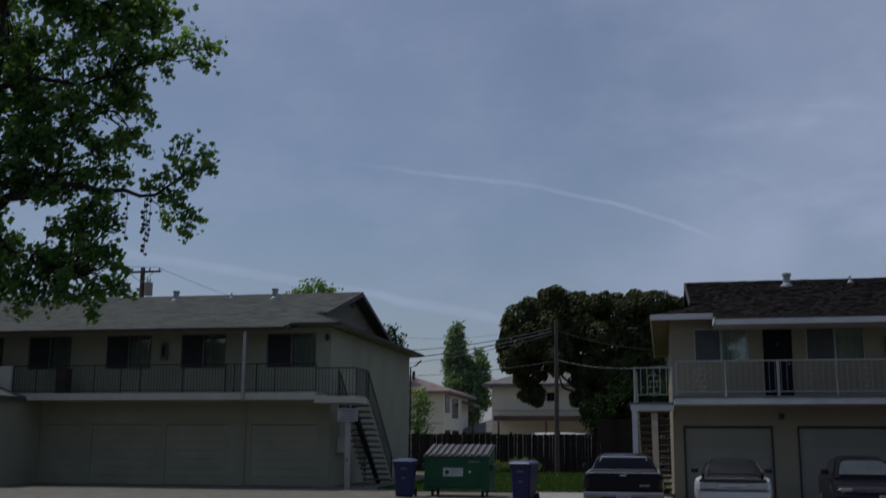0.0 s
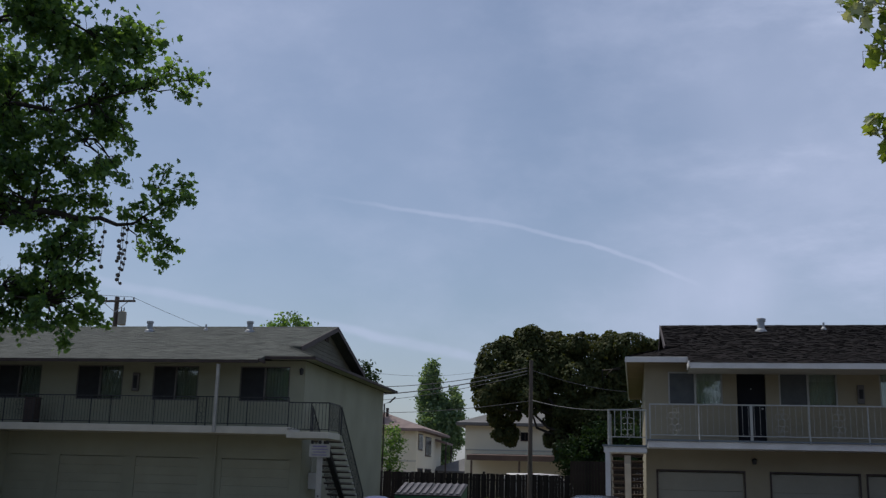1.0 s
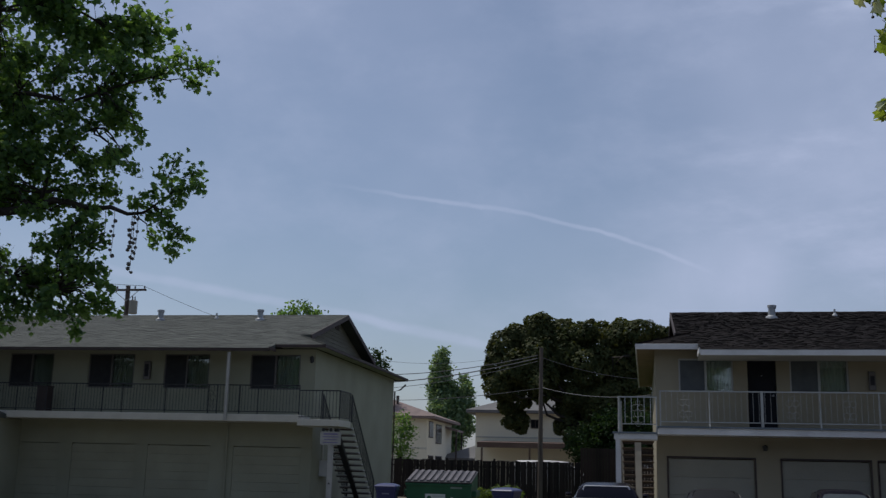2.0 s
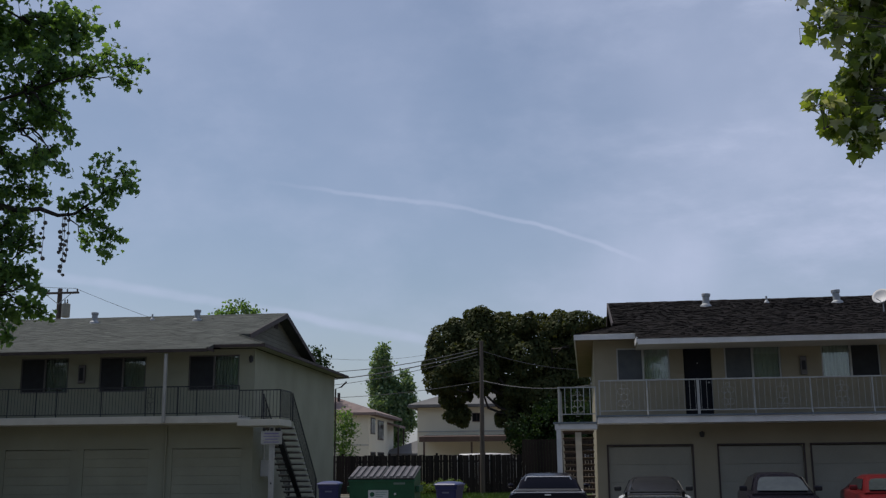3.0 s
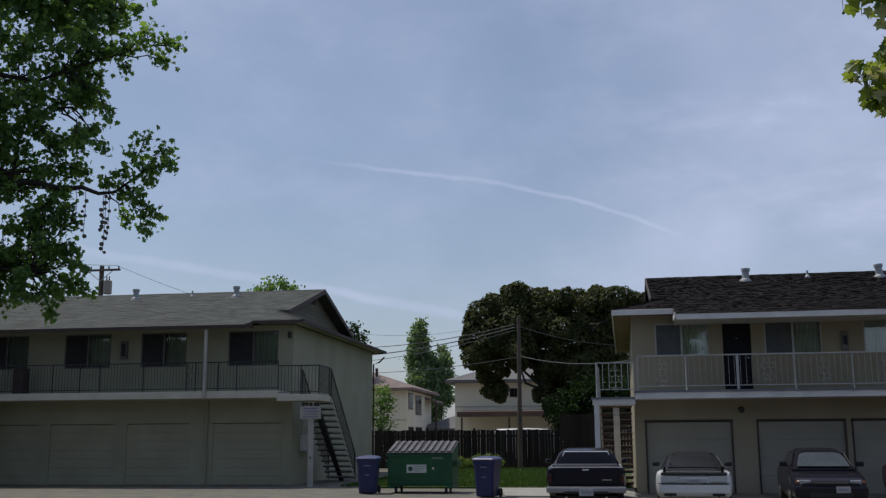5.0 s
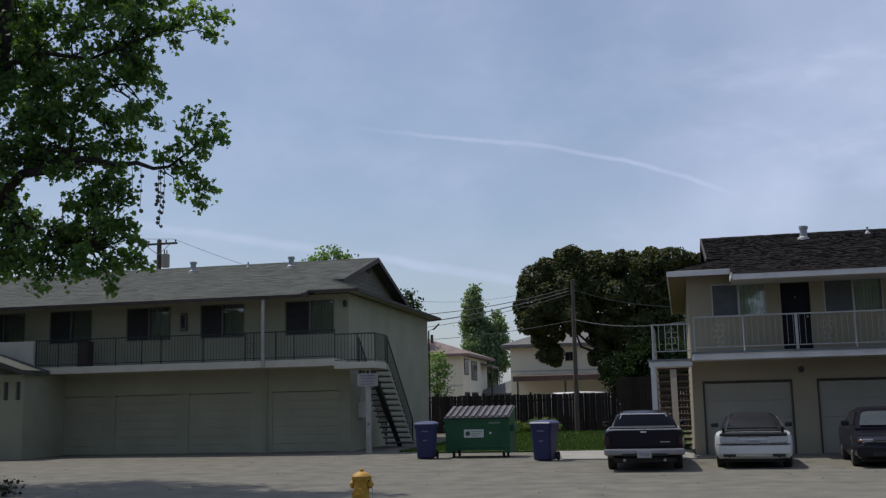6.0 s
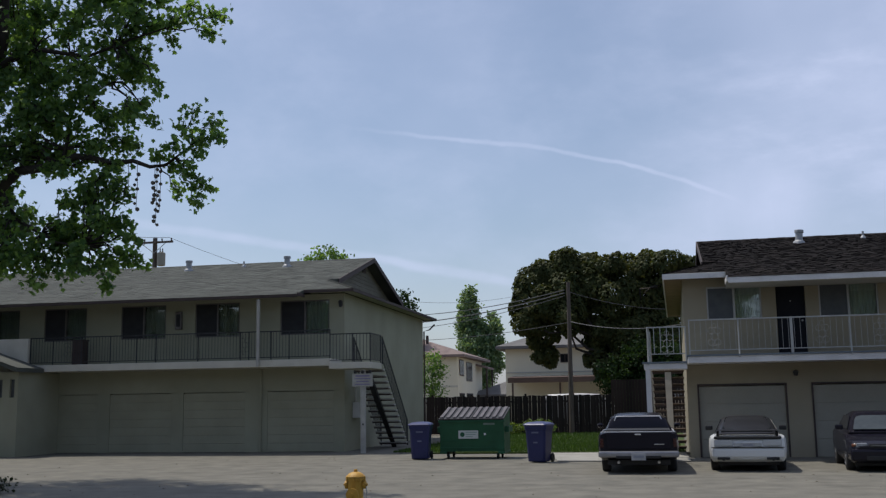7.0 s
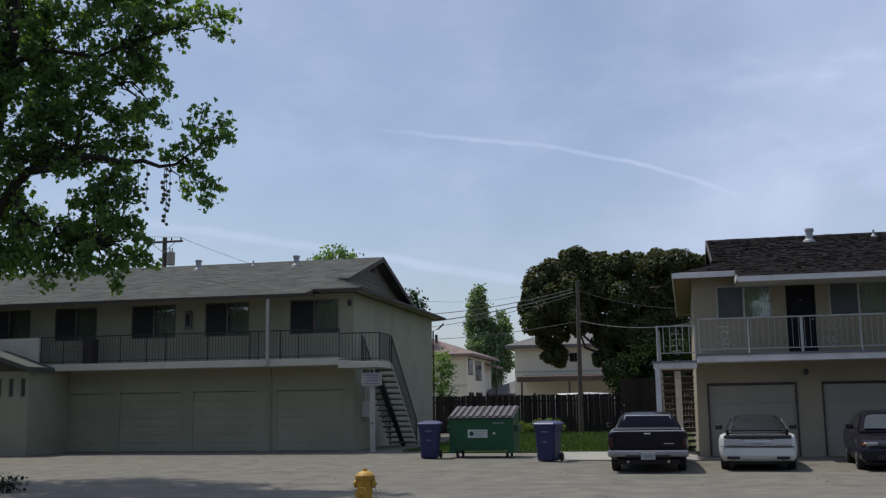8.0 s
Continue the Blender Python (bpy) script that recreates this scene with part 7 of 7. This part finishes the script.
# ---------------------------------------------------------------- fence, poles and wires
def fence():
    f = thing("board_fence", pose(0, 52.1, 0.05), "dark stained board fence along the back of the lawn", "fence")
    rng = random.Random(17)
    boards = []
    for h in (1.88, 1.90, 1.915):
        bm = bmesh.new()
        box(bm, -0.0725, -0.01, 0, 0.0725, 0.01, h, 0.003)
        boards.append(mesh_of("board", bm, M["fence"]))
    x = -16.0
    while x < -1.4:
        piece("board", rng.choice(boards), f, pose(x, rng.uniform(-0.006, 0.006), 0, 0, rng.uniform(-0.5, 0.5), 0))
        x += 0.148
    for z in (0.35, 1.55):
        bm = bmesh.new()
        box(bm, -16.1, 0.02, z, -1.35, 0.06, z + 0.09)
        part("rail", bm, M["fence"], f)
    bm = bmesh.new()
    box(bm, -0.05, 0.065, 0, 0.05, 0.165, 2.0)
    post = mesh_of("post", bm, M["fence"])
    for k in range(7):
        piece("post", post, f, pose(-16.0 + 2.42 * k, 0, 0))
    # a taller stretch towards the beige building
    g = thing("board_fence", pose(0, 51.2, 0.05), "taller reddish-brown board fence beside the stairs", "fence")
    red = surface("reddish_fence_wood", (0.035, 0.022, 0.018), (0.018, 0.011, 0.009), 2, 30, 0.9, 0.5, random_tint=0.4, stretch=(6, 6, 0.6))
    bm = bmesh.new()
    box(bm, -0.068, -0.01, 0, 0.068, 0.01, 2.6, 0.003)
    tall = mesh_of("board", bm, red)
    x = -1.9
    while x < 3.2:
        piece("board", tall, g, pose(x, rng.uniform(-0.006, 0.006), 0))
        x += 0.146
    for z in (0.4, 2.1):
        bm = bmesh.new()
        box(bm, -1.95, 0.02, z, 3.2, 0.06, z + 0.09)
        part("rail", bm, red, g)


fence()


def utility_pole(at, height, r, arms, label, transformer=False, lean=0.0):
    p = thing("utility_pole", pose(*at, 0, lean, 0), label, "utility pole")
    bm = bmesh.new()
    tube(bm, [(0, 0, -0.3), (0, 0, height * 0.5), (0, 0, height)], [r * 1.2, r, r * 0.8], 12)
    part("pole", bm, M["pole_wood"], p)
    for z, w in arms:
        bm = bmesh.new()
        box(bm, -w / 2, -r - 0.13, z - 0.06, w / 2, -r - 0.01, z + 0.06, 0.008)
        arm = part("crossarm", bm, M["pole_wood"], p)
        for s in (-1, 1):
            bm = bmesh.new()
            tube(bm, [(s * w * 0.3, -r - 0.03, z - 0.06), (0, -r * 0.8, z - 0.65)], 0.022, 5)
            part("brace", bm, M["galv"], p)
        for x in (-w * 0.46, -w * 0.22, w * 0.22, w * 0.46):
            bm = bmesh.new()
            lathe(bm, [(0.02, 0), (0.05, 0.05), (0.035, 0.09), (0.055, 0.12), (0.03, 0.17)], 10, (x, -r - 0.07, z + 0.06))
            part("insulator", bm, M["brown_trim"], arm)
    if transformer:
        bm = bmesh.new()
        lathe(bm, [(0.2, 0), (0.25, 0.03), (0.25, 0.75), (0.24, 0.8), (0.1, 0.86), (0.05, 0.87)], 18, (0.48, -0.1, height - 1.75))
        can = part("transformer", bm, M["garage_right"], p, "grey transformer can")
        for x in (0.4, 0.56):
            bm = bmesh.new()
            lathe(bm, [(0.03, 0), (0.045, 0.05), (0.03, 0.1), (0.04, 0.15), (0.02, 0.24)], 8, (x, -0.1, height - 0.9))
            part("bushing", bm, M["brown_trim"], can)
    return p


utility_pole((-29.5, 57.1, 0.0), 11.92, 0.17, [(11.62, 2.6)], "weathered wooden power pole with crossarm and transformer behind the roof", True)
utility_pole((-3.96, 51.45, 0.0), 7.6, 0.11, [], "weathered wooden utility pole in front of the fence", False, 0.35)


def cable(points, sag, r, label):
    """A hanging wire between two fixings."""
    a, b = Vector(points[0]), Vector(points[1])
    bm = bmesh.new()
    pts = []
    for i in range(17):
        q = i / 16
        p = a.lerp(b, q)
        p.z -= sag * 4 * q * (1 - q)
        pts.append(p)
    tube(bm, pts, r, 5)
    solo("overhead_wire", bm, M["wire"], label, "wire", group="overhead wires")


for a, b, sag, r in (((-4.1, 51.4, 7.2), (-16.5, 63.0, 7.2), 0.35, 0.022), ((-4.1, 51.4, 7.05), (-16.5, 63.0, 6.6), 0.3, 0.03), ((-4.1, 51.4, 6.9), (-16.5, 63.0, 6.2), 0.3, 0.016),
                     ((-4.0, 51.4, 5.55), (-16.5, 63.0, 5.6), 0.25, 0.016), ((-3.9, 51.4, 5.6), (2.2, 43.9, 4.9), 0.35, 0.02), ((-3.9, 51.4, 7.1), (1.0, 60.0, 6.8), 0.2, 0.014),
                     ((-28.5, 57.0, 11.9), (-40.0, 40.0, 11.8), 0.5, 0.014), ((-28.5, 57.0, 11.9), (-12.0, 95.0, 11.5), 2.0, 0.012)):
    cable((a, b), sag, r, "thin dark overhead wire strung between poles")


# ---------------------------------------------------------------- houses behind the fence
def simple_window(house, x0, z0, x1, z1, y):
    w = new("window")
    w.parent = house
    bm = bmesh.new()
    box(bm, x0, y - 0.05, z0, x1, y - 0.001, z1)
    part("window_frame", bm, M["brown_trim"], w)
    for a, b in ((x0 + 0.06, (x0 + x1) / 2 - 0.03), ((x0 + x1) / 2 + 0.03, x1 - 0.06)):
        bm = bmesh.new()
        box(bm, a, y - 0.064, z0 + 0.06, b, y - 0.052, z1 - 0.06)
        part("pane", bm, CAR_GLASS, w)


def hip_roof(house, x0, x1, y0, y1, z, rise, over, mat):
    bm = bmesh.new()
    a, b, c, d = x0 - over, x1 + over, y0 - over, y1 + over
    run = min(b - a, d - c) / 2
    if d - c < b - a:
        r0, r1 = (a + run, (c + d) / 2, z + rise), (b - run, (c + d) / 2, z + rise)
    else:
        r0, r1 = ((a + b) / 2, c + run, z + rise), ((a + b) / 2, d - run, z + rise)
    v = [bm.verts.new(p) for p in ((a, c, z), (b, c, z), (b, d, z), (a, d, z), r0, r1, (a, c, z - 0.2), (b, c, z - 0.2), (b, d, z - 0.2), (a, d, z - 0.2))]
    if d - c < b - a:
        quads = ((0, 1, 5, 4), (1, 2, 5), (2, 3, 4, 5), (3, 0, 4))
    else:
        quads = ((0, 1, 4), (1, 2, 5, 4), (2, 3, 5), (3, 0, 4, 5))
    for q in quads + ((0, 6, 7, 1), (1, 7, 8, 2), (2, 8, 9, 3), (3, 9, 6, 0), (9, 8, 7, 6)):
        bm.faces.new([v[i] for i in q])
    return part("roof", bm, mat, house)


def house_pale():
    h = thing("house", pose(-15.15, 80.6, 0.0, 0, 0, 0), "pale two-storey house with a faded rose hip roof behind the fence", "house", "back houses")
    bm = bmesh.new()
    box(bm, -9.0, 0.0, 0, 0.0, 12.0, 5.3)
    part("wall", bm, M["wall_far_white"], h)
    roof = hip_roof(h, -9.0, 0.0, 0, 12.0, 5.45, 1.75, 0.7, M["roof_far"])
    bm = bmesh.new()
    tube(bm, [(-3.0, 2.5, 6.0), (-3.0, 2.5, 7.2)], 0.12, 8)
    part("flue", bm, M["brown_trim"], roof)
    bm = bmesh.new()
    box(bm, -9.0, -0.03, 2.85, 0.0, -0.001, 3.0)
    part("string_course", bm, M["cream"], h)
    # windows on the side that faces the gap
    for v0, v1, z0, z1 in ((0.7, 2.6, 3.8, 5.1), (3.9, 6.6, 3.4, 5.0), (0.7, 2.8, 1.2, 2.4), (3.9, 6.8, 1.2, 2.4)):
        w = new("window")
        w.parent = h
        bm = bmesh.new()
        box(bm, 0.001, v0, z0, 0.05, v1, z1)
        part("window_frame", bm, M["brown_trim"], w)
        for a, b in ((v0 + 0.08, (v0 + v1) / 2 - 0.04), ((v0 + v1) / 2 + 0.04, v1 - 0.08)):
            bm = bmesh.new()
            box(bm, 0.052, a, z0 + 0.08, 0.064, b, z1 - 0.08)
            part("pane", bm, CAR_GLASS, w)
    # covered porch along that side
    bm = bmesh.new()
    prism(bm, [(0.002, 8.6, 5.0), (1.1, 8.6, 4.7), (1.1, 12.0, 4.7), (0.002, 12.0, 5.0)], 0.18)
    part("porch_roof", bm, M["roof_far"], h)
    for v in (8.75, 11.85):
        bm = bmesh.new()
        box(bm, 0.9, v - 0.07, 0, 1.02, v + 0.07, 4.55)
        part("porch_post", bm, M["brown_trim"], h)


def house_cream():
    h = thing("house", pose(-10.0, 71.5, 0.0, 0, 0, 0), "cream two-storey house with a brown carport fascia behind the fence", "house", "back houses")
    bm = bmesh.new()
    box(bm, 0.0, 0.0, 0, 10.0, 9.0, 5.35)
    part("wall", bm, M["wall_far"], h)
    hip_roof(h, 0.0, 10.0, 0, 9.0, 5.5, 1.8, 0.6, M["roof_grey"])
    bm = bmesh.new()
    prism(bm, [(0.5, -2.8, 3.25), (10.3, -2.8, 3.25), (10.3, -0.002, 3.4), (0.5, -0.002, 3.4)], 0.35)
    part("carport_roof", bm, M["brown_band"], h, "flat brown carport roof")
    for x in (0.8, 4.0, 7.2, 10.0):
        bm = bmesh.new()
        box(bm, x - 0.06, -2.6, 0, x + 0.06, -2.48, 2.89)
        part("carport_post", bm, M["brown_band"], h)
    bm = bmesh.new()
    box(bm, 0.0, -0.03, 3.62, 10.0, -0.001, 3.7)
    part("string_course", bm, M["cream"], h)
    simple_window(h, 3.85, 4.3, 4.5, 4.9, 0.0)
    simple_window(h, 8.2, 4.0, 9.8, 5.0, 0.0)
    return h


house_pale()
HOUSE = house_cream()


def low_house():
    h = thing("house", pose(-13.5, 90.0, 0.0), "low grey-roofed bungalow between the back houses", "house", "back houses")
    bm = bmesh.new()
    box(bm, -2.0, 0, 0, 7.0, 8.0, 2.2)
    part("wall", bm, M["wall_far"], h)
    hip_roof(h, -2.0, 7.0, 0, 8.0, 2.3, 1.7, 0.5, M["roof_grey"])


low_house()


def white_van():
    v = thing("van", pose(-6.6, 65.5, 0.0, 0, 0, -88), "white van parked behind the fence", "van")
    white = paint("white_van_paint", (0.68, 0.68, 0.68), 0.35)
    bm = bmesh.new()
    loft(bm, [ring_section(y, hw, 0.3, z, 0.2) for y, hw, z in ((0.0, 0.86, 1.95), (0.15, 0.93, 2.08), (2.2, 0.95, 2.12), (3.4, 0.94, 2.05), (4.1, 0.92, 1.4), (4.9, 0.85, 1.1))])
    part("body", bm, white, v, smooth=True).data.set_sharp_from_angle(angle=radians(40))
    for x in (-0.85, 0.85):
        for y in (0.9, 3.9):
            wheel(v, x, y, 0.34, 0.22)


white_van()


# ---------------------------------------------------------------- unseen trees and houses, added behind the camera to dim fill light and reflections
# the last tree stands out of view beside the long building, added to shade its facade
for x, y, turn in ((-26.0, -14.0, 20), (-13.0, -16.0, 140), (0.5, -15.0, 250), (13.0, -14.5, 75), (26.0, -16.0, 310), (-39.0, -15.0, 100), (-52.0, -17.0, 200), (-66.0, -16.0, 330), (40.0, -15.5, 160), (-20.0, -13.0, 60), (-33.0, -16.0, 280), (-45.5, -14.0, 10), (-59.0, -15.0, 150), (-27.5, 26.5, 0)):
    copy_thing(BIG_TREE, pose(x, y, -0.03, 0, 0, turn))
for x in (-22.0, 2.0, 27.0):
    copy_thing(HOUSE, pose(x, -24.0, -0.05, 0, 0, 180))
